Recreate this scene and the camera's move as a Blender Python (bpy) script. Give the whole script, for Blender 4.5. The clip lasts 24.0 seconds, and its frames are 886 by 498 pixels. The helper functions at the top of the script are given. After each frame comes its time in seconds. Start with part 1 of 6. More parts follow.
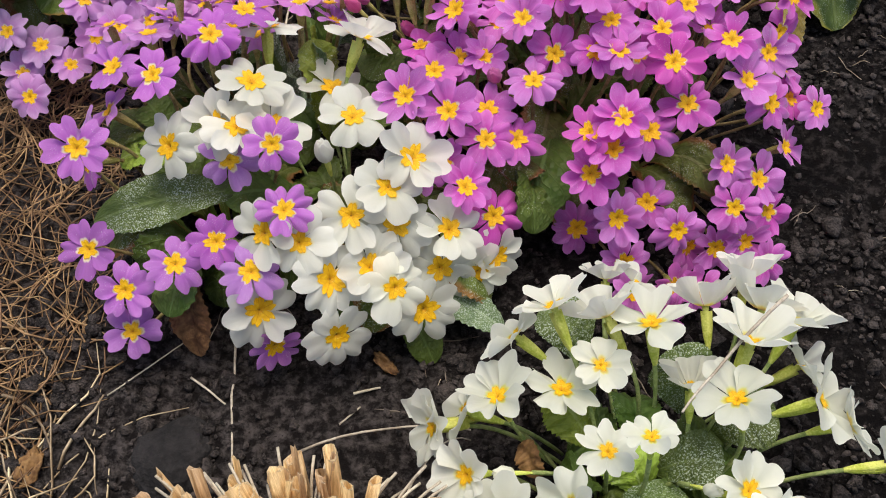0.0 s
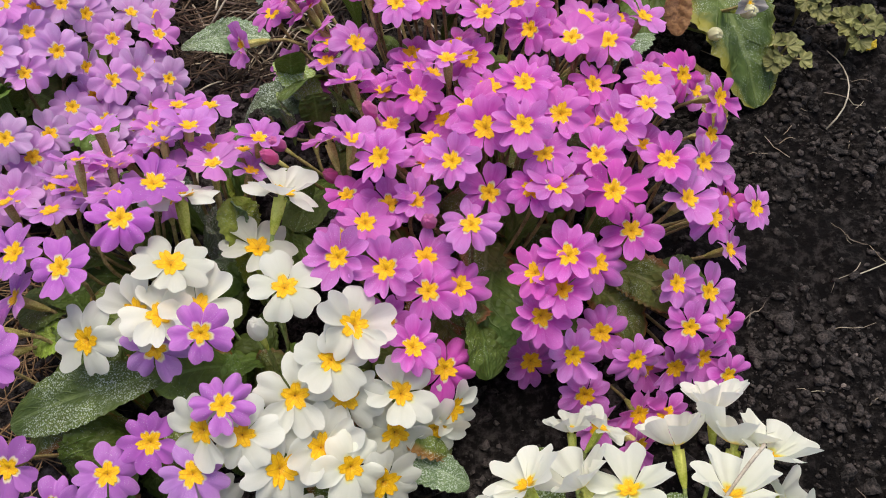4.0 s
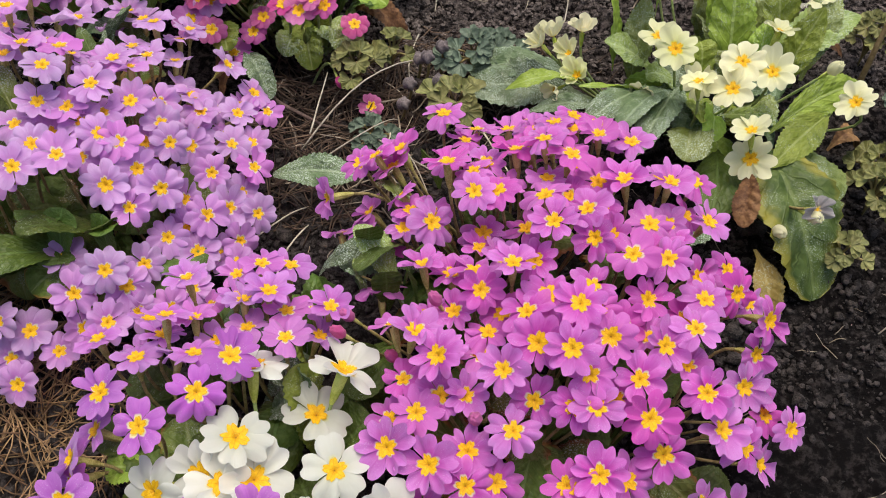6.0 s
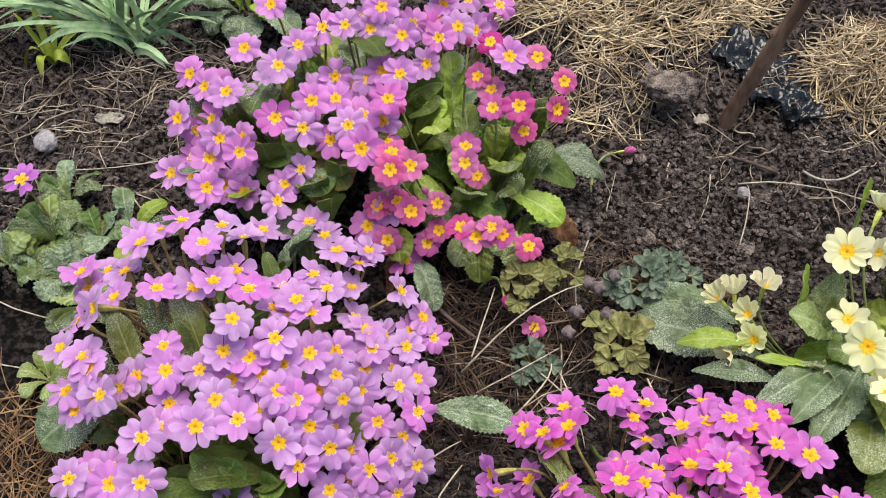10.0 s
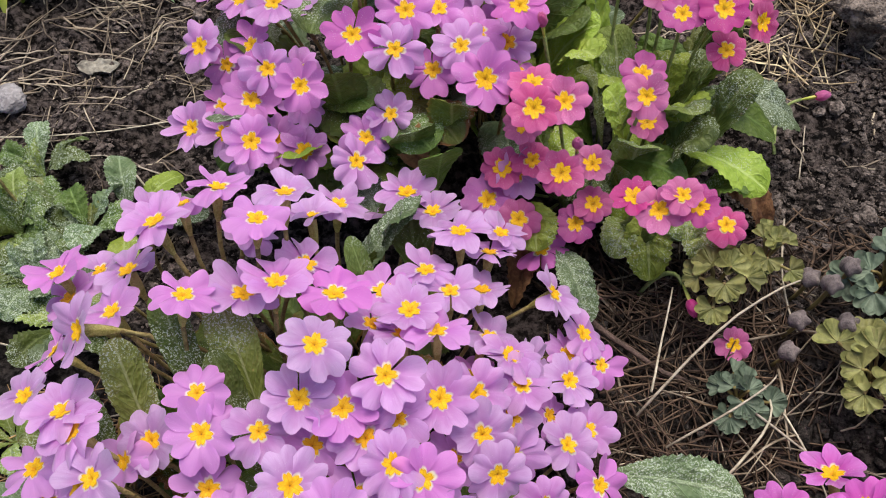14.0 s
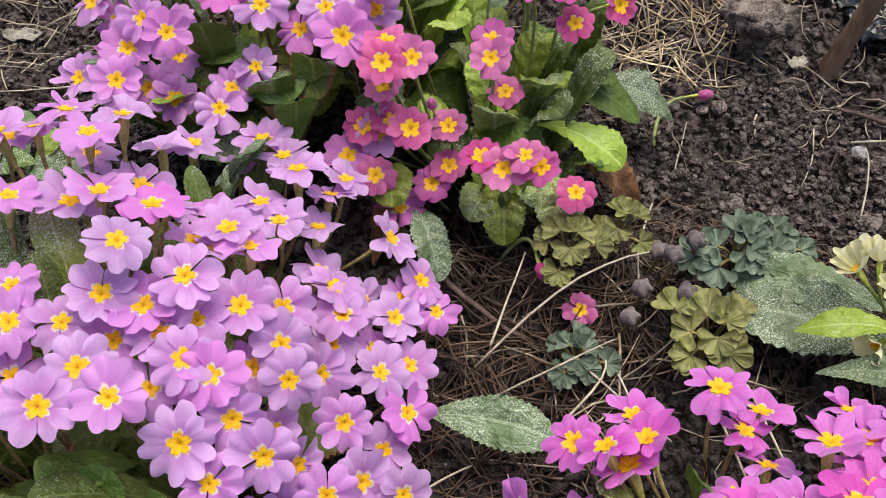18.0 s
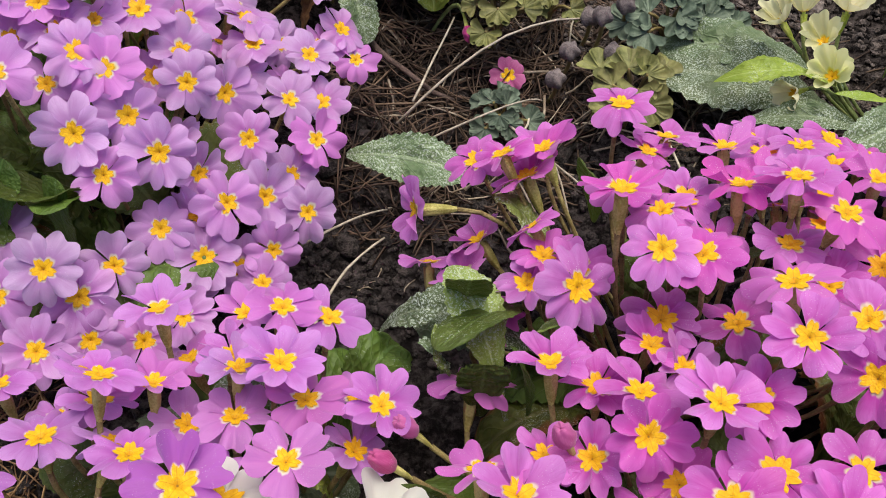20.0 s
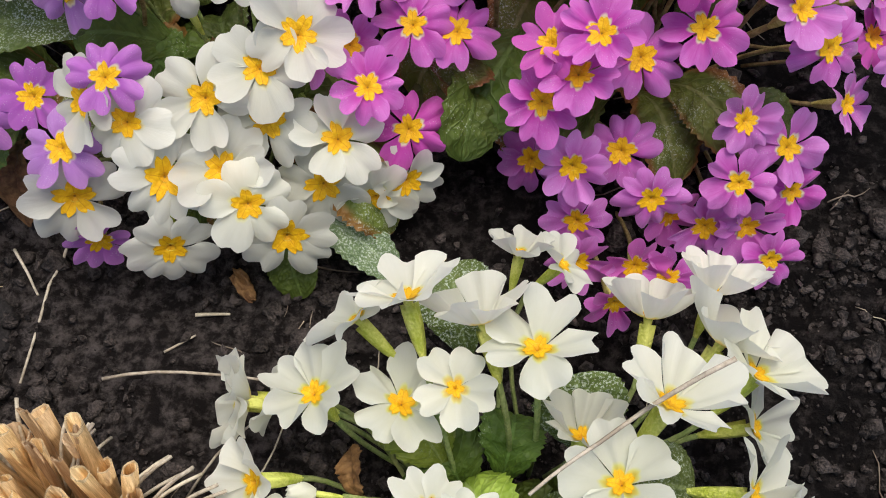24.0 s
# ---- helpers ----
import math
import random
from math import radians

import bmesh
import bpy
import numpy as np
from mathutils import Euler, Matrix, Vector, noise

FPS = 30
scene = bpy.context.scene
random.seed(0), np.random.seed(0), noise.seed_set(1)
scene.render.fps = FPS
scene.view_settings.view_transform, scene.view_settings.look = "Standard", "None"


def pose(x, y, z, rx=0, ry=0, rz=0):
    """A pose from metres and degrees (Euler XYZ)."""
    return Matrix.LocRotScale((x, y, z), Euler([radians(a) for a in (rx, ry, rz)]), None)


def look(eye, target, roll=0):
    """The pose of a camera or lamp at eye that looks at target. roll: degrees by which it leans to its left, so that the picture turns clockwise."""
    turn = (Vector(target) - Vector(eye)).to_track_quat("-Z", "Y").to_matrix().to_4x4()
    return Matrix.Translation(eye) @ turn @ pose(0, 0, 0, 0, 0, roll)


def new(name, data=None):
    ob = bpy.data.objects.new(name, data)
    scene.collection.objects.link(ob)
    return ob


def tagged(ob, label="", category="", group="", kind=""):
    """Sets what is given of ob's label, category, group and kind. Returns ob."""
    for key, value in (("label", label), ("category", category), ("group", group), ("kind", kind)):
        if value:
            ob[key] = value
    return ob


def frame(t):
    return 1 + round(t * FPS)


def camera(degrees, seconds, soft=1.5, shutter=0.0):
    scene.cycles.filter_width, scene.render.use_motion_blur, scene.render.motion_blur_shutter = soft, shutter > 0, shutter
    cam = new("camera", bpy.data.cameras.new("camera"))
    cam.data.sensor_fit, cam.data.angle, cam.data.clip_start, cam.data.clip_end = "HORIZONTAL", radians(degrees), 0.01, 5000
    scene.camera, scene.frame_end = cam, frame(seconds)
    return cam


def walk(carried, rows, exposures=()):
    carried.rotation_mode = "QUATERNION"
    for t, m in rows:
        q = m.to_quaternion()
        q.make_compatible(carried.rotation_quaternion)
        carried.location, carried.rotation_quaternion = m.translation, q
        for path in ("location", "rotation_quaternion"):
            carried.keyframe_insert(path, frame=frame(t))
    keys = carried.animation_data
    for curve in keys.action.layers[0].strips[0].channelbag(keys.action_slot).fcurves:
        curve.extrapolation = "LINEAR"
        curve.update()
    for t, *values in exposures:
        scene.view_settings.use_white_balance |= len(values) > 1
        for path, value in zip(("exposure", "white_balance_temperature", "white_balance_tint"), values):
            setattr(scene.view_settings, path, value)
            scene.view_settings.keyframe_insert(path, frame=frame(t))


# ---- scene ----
import collections

# ---- camera ----
cam = camera(51.5, 24.0, 1.0)
METRES, EYE, TILT, LEAN, TURN = 1.25, 0.378, -54.5, 0.0, 0.0
ROWS = [
    (0.0, 0.0, 0.0, 0.0, 0.0, 0.0, -0.0),
    (0.5, -0.0031, 0.0127, -0.0197, -1.14, -0.11, 3.15),
    (1.0, -0.0067, 0.0208, -0.0341, -2.89, -0.22, 5.87),
    (1.5, -0.0072, 0.0259, -0.041, -4.05, -0.48, 7.1),
    (3.5, -0.0009, 0.0258, 0.0229, -4.51, -0.22, 6.87),
    (4.0, -0.0034, 0.0181, 0.0465, -4.55, 1.14, 6.56),
    (4.5, -0.006, 0.016, 0.0653, -4.57, 1.23, 5.14),
    (5.0, -0.0067, 0.0082, 0.086, -3.7, 1.33, 3.74),
    (5.5, -0.005, 0.0016, 0.1041, -2.43, 1.32, 1.94),
    (6.0, 0.0023, -0.0074, 0.1183, -0.58, 1.14, -1.09),
    (6.5, 0.0215, -0.031, 0.1355, 1.2, 0.71, -3.27),
    (7.0, 0.0361, -0.0619, 0.1591, 2.75, -0.15, -4.52),
    (7.5, 0.0397, -0.0679, 0.1785, 3.72, -0.22, -5.08),
    (8.0, 0.0321, -0.0672, 0.1967, 4.18, -0.63, -5.84),
    (8.5, 0.0223, -0.0756, 0.2134, 5.24, -0.8, -6.34),
    (9.0, 0.0177, -0.073, 0.2321, 6.39, -0.95, -7.26),
    (9.5, 0.0075, -0.0503, 0.2481, 6.78, -1.06, -9.31),
    (10.0, -0.0421, -0.0056, 0.2523, 5.61, -0.99, -8.2),
    (10.5, -0.0867, 0.0353, 0.2388, 5.1, -1.35, -7.34),
    (12.5, -0.127, 0.1452, 0.2198, 4.92, -5.36, -6.97),
    (13.0, -0.1263, 0.153, 0.2281, 4.88, -5.23, -6.81),
    (13.5, -0.1219, 0.1555, 0.2294, 4.88, -3.18, -6.8),
    (14.0, -0.1172, 0.1529, 0.2309, 4.93, -0.12, -7.1),
    (14.5, -0.1139, 0.1465, 0.2338, 5.14, 3.56, -7.62),
    (15.0, -0.1091, 0.1415, 0.2382, 5.13, 5.9, -8.05),
    (15.5, -0.1049, 0.1389, 0.2384, 5.21, 7.49, -8.44),
    (16.0, -0.1045, 0.1388, 0.2299, 5.62, 8.13, -9.32),
    (16.5, -0.0963, 0.1412, 0.2229, 5.67, 8.09, -9.75),
    (17.0, -0.0856, 0.1411, 0.2136, 5.68, 7.41, -10.13),
    (17.5, -0.0711, 0.1424, 0.2077, 5.81, 4.91, -10.29),
    (18.0, -0.0509, 0.1453, 0.2004, 5.8, 3.48, -10.28),
    (18.5, -0.0348, 0.1489, 0.1838, 5.78, 2.17, -9.95),
    (20.5, -0.0045, 0.1439, 0.1319, 6.52, -2.79, -11.83),
    (21.0, 0.0014, 0.1241, 0.1233, 7.61, -4.74, -12.58),
    (21.5, 0.0098, 0.1144, 0.1093, 8.18, -6.14, -13.21),
    (22.0, 0.0205, 0.1114, 0.0963, 8.22, -8.6, -13.29),
    (22.5, 0.0247, 0.1081, 0.0845, 8.13, -10.4, -12.93),
    (23.0, 0.032, 0.0881, 0.0839, 8.02, -11.48, -12.73),
    (23.5, 0.0464, 0.083, 0.0671, 7.66, -12.3, -11.09),
    (24.0, 0.0554, 0.0875, 0.038, 7.59, -13.14, -10.84),
]
walk(cam, [(t, pose(0, 0, EYE, TILT, LEAN, TURN) @ pose(METRES * x, METRES * y, METRES * z, 90 + pitch, roll, yaw)) for t, x, y, z, yaw, pitch, roll in ROWS],
     ((0.0, 0.18, 6650, 5), (1.0, 0.07, 6650, 5), (4.0, 0.17, 6650, 5), (6.0, 0.18, 6650, 5), (8.0, 0.32, 6650, 5), (10.0, 0.36, 6650, 5), (13.0, 0.16, 6650, 5), (14.0, 0.20, 6650, 5),
      (17.0, 0.38, 6650, 5), (21.0, 0.02, 6650, 5), (22.0, -0.12, 6650, 5), (24.0, 0.08, 6650, 5)))

# ---- light: a bright overcast spring sky ----
world = bpy.data.worlds.new("overcast_sky")
scene.world = world
world.use_nodes = True
wn = world.node_tree
sky = wn.nodes.new("ShaderNodeTexSky")
sky.sky_type, sky.sun_disc = "NISHITA", False
sky.sun_elevation, sky.sun_rotation = radians(78), radians(15)
sky.air_density, sky.dust_density, sky.ozone_density = 1.0, 4.0, 1.0
wn.links.new(sky.outputs[0], wn.nodes["Background"].inputs[0])
wn.nodes["Background"].inputs[1].default_value = 0.15
sun = new("sun", bpy.data.lights.new("sun", "SUN"))
sun.data.energy, sun.data.angle, sun.data.color = 2.6, radians(45), (1.0, 0.94, 0.85)
sun.matrix_world = look((0.06, 0.22, 1.3), (0, 0, 0))


# ---- materials ----
def material(name, rough=0.6, spec=0.4):
    m = bpy.data.materials.new(name)
    m.use_nodes = True
    b = m.node_tree.nodes["Principled BSDF"]
    b.inputs["Roughness"].default_value = rough
    b.inputs["Specular IOR Level"].default_value = spec
    return m, m.node_tree, b


def node(t, kind, **sets):
    n = t.nodes.new(kind)
    for key, value in sets.items():
        n.inputs[key.replace("_", " ")].default_value = value
    return n


def calc(t, op, a, b=0.0, clamp=False):
    n = t.nodes.new("ShaderNodeMath")
    n.operation, n.use_clamp = op, clamp
    for i, v in enumerate((a, b)):
        if isinstance(v, (int, float)):
            n.inputs[i].default_value = v
        else:
            t.links.new(v, n.inputs[i])
    return n.outputs[0]


def blend(t, fac, a, b, how="MIX"):
    n = t.nodes.new("ShaderNodeMix")
    n.data_type, n.blend_type = "RGBA", how
    for i, v in ((0, fac), (6, a), (7, b)):
        if isinstance(v, (int, float)):
            n.inputs[i].default_value = v
        elif isinstance(v, tuple):
            n.inputs[i].default_value = (*v, 1.0)
        else:
            t.links.new(v, n.inputs[i])
    return n.outputs[2]


def step(t, value, low, high):
    n = t.nodes.new("ShaderNodeMapRange")
    n.interpolation_type = "SMOOTHSTEP"
    n.inputs[1].default_value, n.inputs[2].default_value = low, high
    t.links.new(value, n.inputs[0])
    return n.outputs[0]


def noise_at(t, coord, scale, detail=3.0, rough=0.55):
    n = node(t, "ShaderNodeTexNoise", Scale=scale, Detail=detail, Roughness=rough)
    t.links.new(coord, n.inputs["Vector"])
    return n.outputs[0]


def stretched(t, coord, sx, sy, sz=1.0):
    n = t.nodes.new("ShaderNodeMapping")
    n.inputs["Scale"].default_value = (sx, sy, sz)
    t.links.new(coord, n.inputs["Vector"])
    return n.outputs[0]


def bumped(t, b, height, strength, distance):
    n = node(t, "ShaderNodeBump", Strength=strength, Distance=distance)
    t.links.new(height, n.inputs["Height"])
    t.links.new(n.outputs[0], b.inputs["Normal"])


def see_through(m, t, b, colour, share):
    """Thin tissue: part of the light comes through from behind."""
    tr = t.nodes.new("ShaderNodeBsdfTranslucent")
    t.links.new(colour, tr.inputs[0])
    mix = t.nodes.new("ShaderNodeMixShader")
    mix.inputs[0].default_value = share
    t.links.new(b.outputs[0], mix.inputs[1])
    t.links.new(tr.outputs[0], mix.inputs[2])
    t.links.new(mix.outputs[0], t.nodes["Material Output"].inputs[0])


def petal_material(name, deep, pale, halo, halo_end, vein, other=None, dew=0.0, thin=0.42):
    """Petal tissue: u runs across the petal, v from the throat to the rim."""
    m, t, b = material(name, 0.5, 0.3)
    b.inputs["Sheen Weight"].default_value, b.inputs["Sheen Roughness"].default_value = 0.38, 0.45
    tc = t.nodes.new("ShaderNodeTexCoord")
    uv = t.nodes.new("ShaderNodeSeparateXYZ")
    t.links.new(tc.outputs["UV"], uv.inputs[0])
    u, v = uv.outputs[0], uv.outputs[1]
    rnd = t.nodes.new("ShaderNodeObjectInfo").outputs["Random"]
    blotch = noise_at(t, tc.outputs["Object"], 2.2, 3)
    fibre = noise_at(t, stretched(t, tc.outputs["UV"], 26, 2.2), 1.0, 2)
    tone = calc(t, "ADD", calc(t, "MULTIPLY", v, 0.7), calc(t, "MULTIPLY", blotch, 0.45))
    col = blend(t, step(t, tone, 0.25, 0.95), deep, pale)
    if other:
        col = blend(t, step(t, rnd, 0.55, 1.0), col, other)
    col = blend(t, calc(t, "MULTIPLY", step(t, fibre, 0.5, 0.72), vein), col, deep)
    mid = calc(t, "ABSOLUTE", calc(t, "SUBTRACT", u, 0.5))
    col = blend(t, calc(t, "MULTIPLY", step(t, mid, 0.06, 0.0), vein * 0.8), col, deep)
    edge = calc(t, "ADD", v, calc(t, "MULTIPLY", calc(t, "SUBTRACT", mid, 0.25), 0.24))
    col = blend(t, step(t, edge, halo_end + 0.07, halo_end - 0.03), col, halo)
    col = blend(t, calc(t, "MULTIPLY", step(t, edge, halo_end + 0.01, halo_end - 0.10), 0.75), col, (0.80, 0.56, 0.06))
    hsv = t.nodes.new("ShaderNodeHueSaturation")
    t.links.new(col, hsv.inputs["Color"])
    hue = calc(t, "FRACT", calc(t, "MULTIPLY", rnd, 7.31))
    t.links.new(calc(t, "ADD", calc(t, "MULTIPLY", hue, 0.028), 0.488), hsv.inputs["Hue"])
    t.links.new(calc(t, "ADD", calc(t, "MULTIPLY", hue, 0.2), 0.9), hsv.inputs["Saturation"])
    t.links.new(calc(t, "ADD", calc(t, "MULTIPLY", rnd, 0.24), 0.87), hsv.inputs["Value"])
    col = hsv.outputs[0]
    if dew:
        grain = noise_at(t, tc.outputs["Object"], 38, 1)
        some = calc(t, "MULTIPLY", step(t, grain, 0.66, 0.71), step(t, blotch, 0.48, 0.62))
        col = blend(t, calc(t, "MULTIPLY", some, dew), col, (0.9, 0.88, 0.93))
    t.links.new(col, b.inputs["Base Color"])
    bumped(t, b, fibre, 0.10, 0.03)
    see_through(m, t, b, col, thin)
    return m


def leaf_material(name, deep, light, rib, frost, dead=(0.16, 0.09, 0.03), brown=0.0):
    """Crinkled leaf: u runs from stalk to tip, v across."""
    m, t, b = material(name, 0.5, 0.35)
    tc = t.nodes.new("ShaderNodeTexCoord")
    uv = t.nodes.new("ShaderNodeSeparateXYZ")
    t.links.new(tc.outputs["UV"], uv.inputs[0])
    rnd = t.nodes.new("ShaderNodeObjectInfo").outputs["Random"]
    off = calc(t, "ABSOLUTE", calc(t, "SUBTRACT", uv.outputs[1], 0.5))
    wob = noise_at(t, stretched(t, tc.outputs["UV"], 6, 4), 1.0, 2)
    run = calc(t, "ADD", calc(t, "SUBTRACT", calc(t, "MULTIPLY", uv.outputs[0], 9.0), calc(t, "MULTIPLY", off, 5.0)), calc(t, "MULTIPLY", wob, 0.9))
    side = calc(t, "ABSOLUTE", calc(t, "SUBTRACT", calc(t, "FRACT", run), 0.5))
    side_vein = step(t, side, 0.10, 0.0)
    midrib = step(t, off, 0.045, 0.015)
    cell = node(t, "ShaderNodeTexVoronoi", Scale=1.0)
    t.links.new(stretched(t, tc.outputs["UV"], 24, 12), cell.inputs["Vector"])
    puff = cell.outputs["Distance"]
    mottle = noise_at(t, tc.outputs["Object"], 90, 4)
    col = blend(t, step(t, mottle, 0.15, 0.85), deep, light)
    col = blend(t, calc(t, "MULTIPLY", step(t, puff, 0.35, 0.75), 0.3), col, deep)
    col = blend(t, calc(t, "MULTIPLY", side_vein, 0.2), col, rib)
    col = blend(t, calc(t, "MULTIPLY", midrib, 0.6), col, rib)
    if brown:
        worn = noise_at(t, tc.outputs["Object"], 30, 4)
        far = calc(t, "ADD", calc(t, "MULTIPLY", calc(t, "SUBTRACT", off, 0.2), 0.9), calc(t, "MULTIPLY", calc(t, "ADD", worn, 0.55), 0.6))
        col = blend(t, step(t, far, 0.82 - brown * 0.3, 0.95 - brown * 0.3), col, dead)
    hsv = t.nodes.new("ShaderNodeHueSaturation")
    t.links.new(col, hsv.inputs["Color"])
    t.links.new(calc(t, "ADD", calc(t, "MULTIPLY", rnd, 0.03), 0.485), hsv.inputs["Hue"])
    t.links.new(calc(t, "ADD", calc(t, "MULTIPLY", rnd, 0.6), 0.7), hsv.inputs["Value"])
    col = hsv.outputs[0]
    if frost:
        grain = noise_at(t, tc.outputs["Object"], 1300, 2, 0.7)
        patch = noise_at(t, tc.outputs["Object"], 45, 2)
        lie = calc(t, "MULTIPLY", step(t, grain, 0.62 - 0.14 * frost, 0.70 - 0.12 * frost), step(t, patch, 0.55 - 0.25 * frost, 0.75 - 0.25 * frost))
        col = blend(t, calc(t, "MULTIPLY", lie, 0.78), col, (0.56, 0.63, 0.55))
    t.links.new(col, b.inputs["Base Color"])
    high = calc(t, "SUBTRACT", calc(t, "SUBTRACT", 1.0, puff), calc(t, "MULTIPLY", calc(t, "ADD", side_vein, midrib), 0.7))
    bumped(t, b, high, 0.4, 0.0022)
    see_through(m, t, b, col, 0.18)
    return m


def plain_material(name, a, c, scale, rough=0.7, bump=0.4, distance=0.001, per_island=False, spec=0.3, stretch=(1, 1, 1), spread=0.3):
    """Two tones mixed by noise, with relief; loose bits vary from piece to piece."""
    m, t, b = material(name, rough, spec)
    tc = t.nodes.new("ShaderNodeTexCoord")
    at = stretched(t, tc.outputs["Object"], *stretch)
    n1, n2 = noise_at(t, at, scale, 4), noise_at(t, at, scale * 6, 3)
    col = blend(t, step(t, calc(t, "ADD", calc(t, "MULTIPLY", n1, 0.6), calc(t, "MULTIPLY", n2, 0.4)), 0.36, 0.64), a, c)
    rnd = t.nodes.new("ShaderNodeNewGeometry").outputs["Random Per Island"] if per_island else t.nodes.new("ShaderNodeObjectInfo").outputs["Random"]
    hsv = t.nodes.new("ShaderNodeHueSaturation")
    t.links.new(col, hsv.inputs["Color"])
    t.links.new(calc(t, "ADD", calc(t, "MULTIPLY", rnd, 0.9 if per_island else spread), 0.5 if per_island else 1.0 - spread / 2), hsv.inputs["Value"])
    t.links.new(calc(t, "ADD", calc(t, "MULTIPLY", rnd, 0.02), 0.49), hsv.inputs["Hue"])
    t.links.new(hsv.outputs[0], b.inputs["Base Color"])
    bumped(t, b, n2, bump, distance)
    return m


def soil_material():
    """Black crumbly earth, drier and greyer where it lies open; shade between crumbs is in the colour."""
    m, t, b = material("black_soil", 0.95, 0.08)
    at = t.nodes.new("ShaderNodeTexCoord").outputs["Object"]
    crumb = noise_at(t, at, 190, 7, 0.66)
    fine = noise_at(t, at, 1500, 4, 0.7)
    dry = noise_at(t, at, 5, 3)
    xyz = t.nodes.new("ShaderNodeSeparateXYZ")
    t.links.new(at, xyz.inputs[0])
    span = t.nodes.new("ShaderNodeVectorMath")
    span.operation = "LENGTH"
    t.links.new(at, span.inputs[0])
    wide = calc(t, "MULTIPLY", calc(t, "SUBTRACT", noise_at(t, at, 0.9, 4), 0.5), calc(t, "MULTIPLY", step(t, span.outputs["Value"], 0.9, 3.0), 5.0))
    line = calc(t, "ADD", xyz.outputs[1], calc(t, "MULTIPLY", calc(t, "SUBTRACT", dry, 0.5), 0.5))
    back = step(t, calc(t, "ADD", line, wide), 0.42, 0.78)
    # crevice shade is put into the colour: hollows of the crumb relief go near-black
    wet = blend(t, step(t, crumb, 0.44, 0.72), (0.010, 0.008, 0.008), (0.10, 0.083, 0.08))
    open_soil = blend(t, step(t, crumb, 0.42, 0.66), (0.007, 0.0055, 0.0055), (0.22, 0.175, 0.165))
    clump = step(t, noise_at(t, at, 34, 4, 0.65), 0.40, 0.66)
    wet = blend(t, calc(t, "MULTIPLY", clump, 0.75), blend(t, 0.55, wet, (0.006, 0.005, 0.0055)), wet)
    loose = calc(t, "MULTIPLY", step(t, calc(t, "ADD", xyz.outputs[0], calc(t, "MULTIPLY", dry, 0.12)), 0.16, 0.02), calc(t, "MULTIPLY", step(t, span.outputs["Value"], 0.75, 0.40), 0.75))
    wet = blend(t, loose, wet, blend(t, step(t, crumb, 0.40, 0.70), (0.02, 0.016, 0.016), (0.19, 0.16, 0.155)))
    col = blend(t, back, wet, open_soil)
    col = blend(t, calc(t, "MULTIPLY", step(t, fine, 0.68, 0.78), 0.3), col, (0.2, 0.18, 0.17))
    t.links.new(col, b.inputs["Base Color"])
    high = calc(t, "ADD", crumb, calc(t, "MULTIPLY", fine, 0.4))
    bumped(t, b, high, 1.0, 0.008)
    return m


SOIL = soil_material()
CLOD = plain_material("dry_clod", (0.010, 0.008, 0.008), (0.24, 0.192, 0.18), 90, 0.95, 0.8, 0.003, True, 0.1)
MOIST = plain_material("moist_earth", (0.008, 0.006, 0.006), (0.115, 0.094, 0.088), 160, 0.8, 1.0, 0.003, False, 0.25)
CRUMB = plain_material("loose_crumb", (0.012, 0.009, 0.009), (0.21, 0.168, 0.158), 150, 0.95, 0.9, 0.003, False, 0.1)
HAY = plain_material("bleached_hay", (0.25, 0.17, 0.095), (0.64, 0.51, 0.34), 40, 0.6, 0.3, 0.0006, True, 0.4)
LITTER = plain_material("brown_litter", (0.17, 0.125, 0.09), (0.46, 0.38, 0.30), 40, 0.7, 0.3, 0.0006, True)
WARM_LITTER = plain_material("tawny_litter", (0.15, 0.08, 0.038), (0.42, 0.26, 0.14), 40, 0.7, 0.3, 0.0006, True)
DARK_LITTER = plain_material("dark_litter", (0.038, 0.023, 0.017), (0.135, 0.085, 0.06), 40, 0.75, 0.3, 0.0006, True)
STRAW = plain_material("pale_straw", (0.30, 0.25, 0.19), (0.58, 0.51, 0.42), 120, 0.6, 0.3, 0.0005)
GREY_TWIG = plain_material("weathered_twig", (0.13, 0.11, 0.10), (0.36, 0.31, 0.28), 90, 0.8, 0.7, 0.001, False, 0.2)
DRY_STEM = plain_material("dry_stem", (0.12, 0.08, 0.03), (0.28, 0.20, 0.09), 60, 0.7, 0.4, 0.0006)
TWIG = plain_material("dark_twig", (0.05, 0.033, 0.026), (0.15, 0.10, 0.085), 150, 0.75, 0.6, 0.001)
REED = plain_material("cut_reed", (0.40, 0.235, 0.105), (0.72, 0.50, 0.275), 6, 0.45, 0.3, 0.0006, False, 0.45, (150, 150, 0.22), 0.7)
REED_CUT = plain_material("reed_cut_end", (0.30, 0.19, 0.10), (0.66, 0.50, 0.32), 300, 0.8, 0.5, 0.0006)
EARTH = plain_material("dry_earth", (0.06, 0.047, 0.042), (0.36, 0.30, 0.265), 110, 0.95, 0.9, 0.003, False, 0.1)
STONE = plain_material("grey_stone", (0.22, 0.20, 0.215), (0.46, 0.43, 0.45), 60, 0.85, 0.8, 0.003)
ROCK = plain_material("dark_rock", (0.007, 0.006, 0.0065), (0.022, 0.019, 0.02), 50, 0.9, 0.8, 0.003)
SCRAP = plain_material("black_film", (0.004, 0.0045, 0.006), (0.014, 0.016, 0.02), 60, 0.13, 0.25, 0.002, False, 0.5)
DRY_LEAF = plain_material("withered_leaf", (0.09, 0.038, 0.018), (0.27, 0.14, 0.06), 70, 0.7, 0.6, 0.0015)
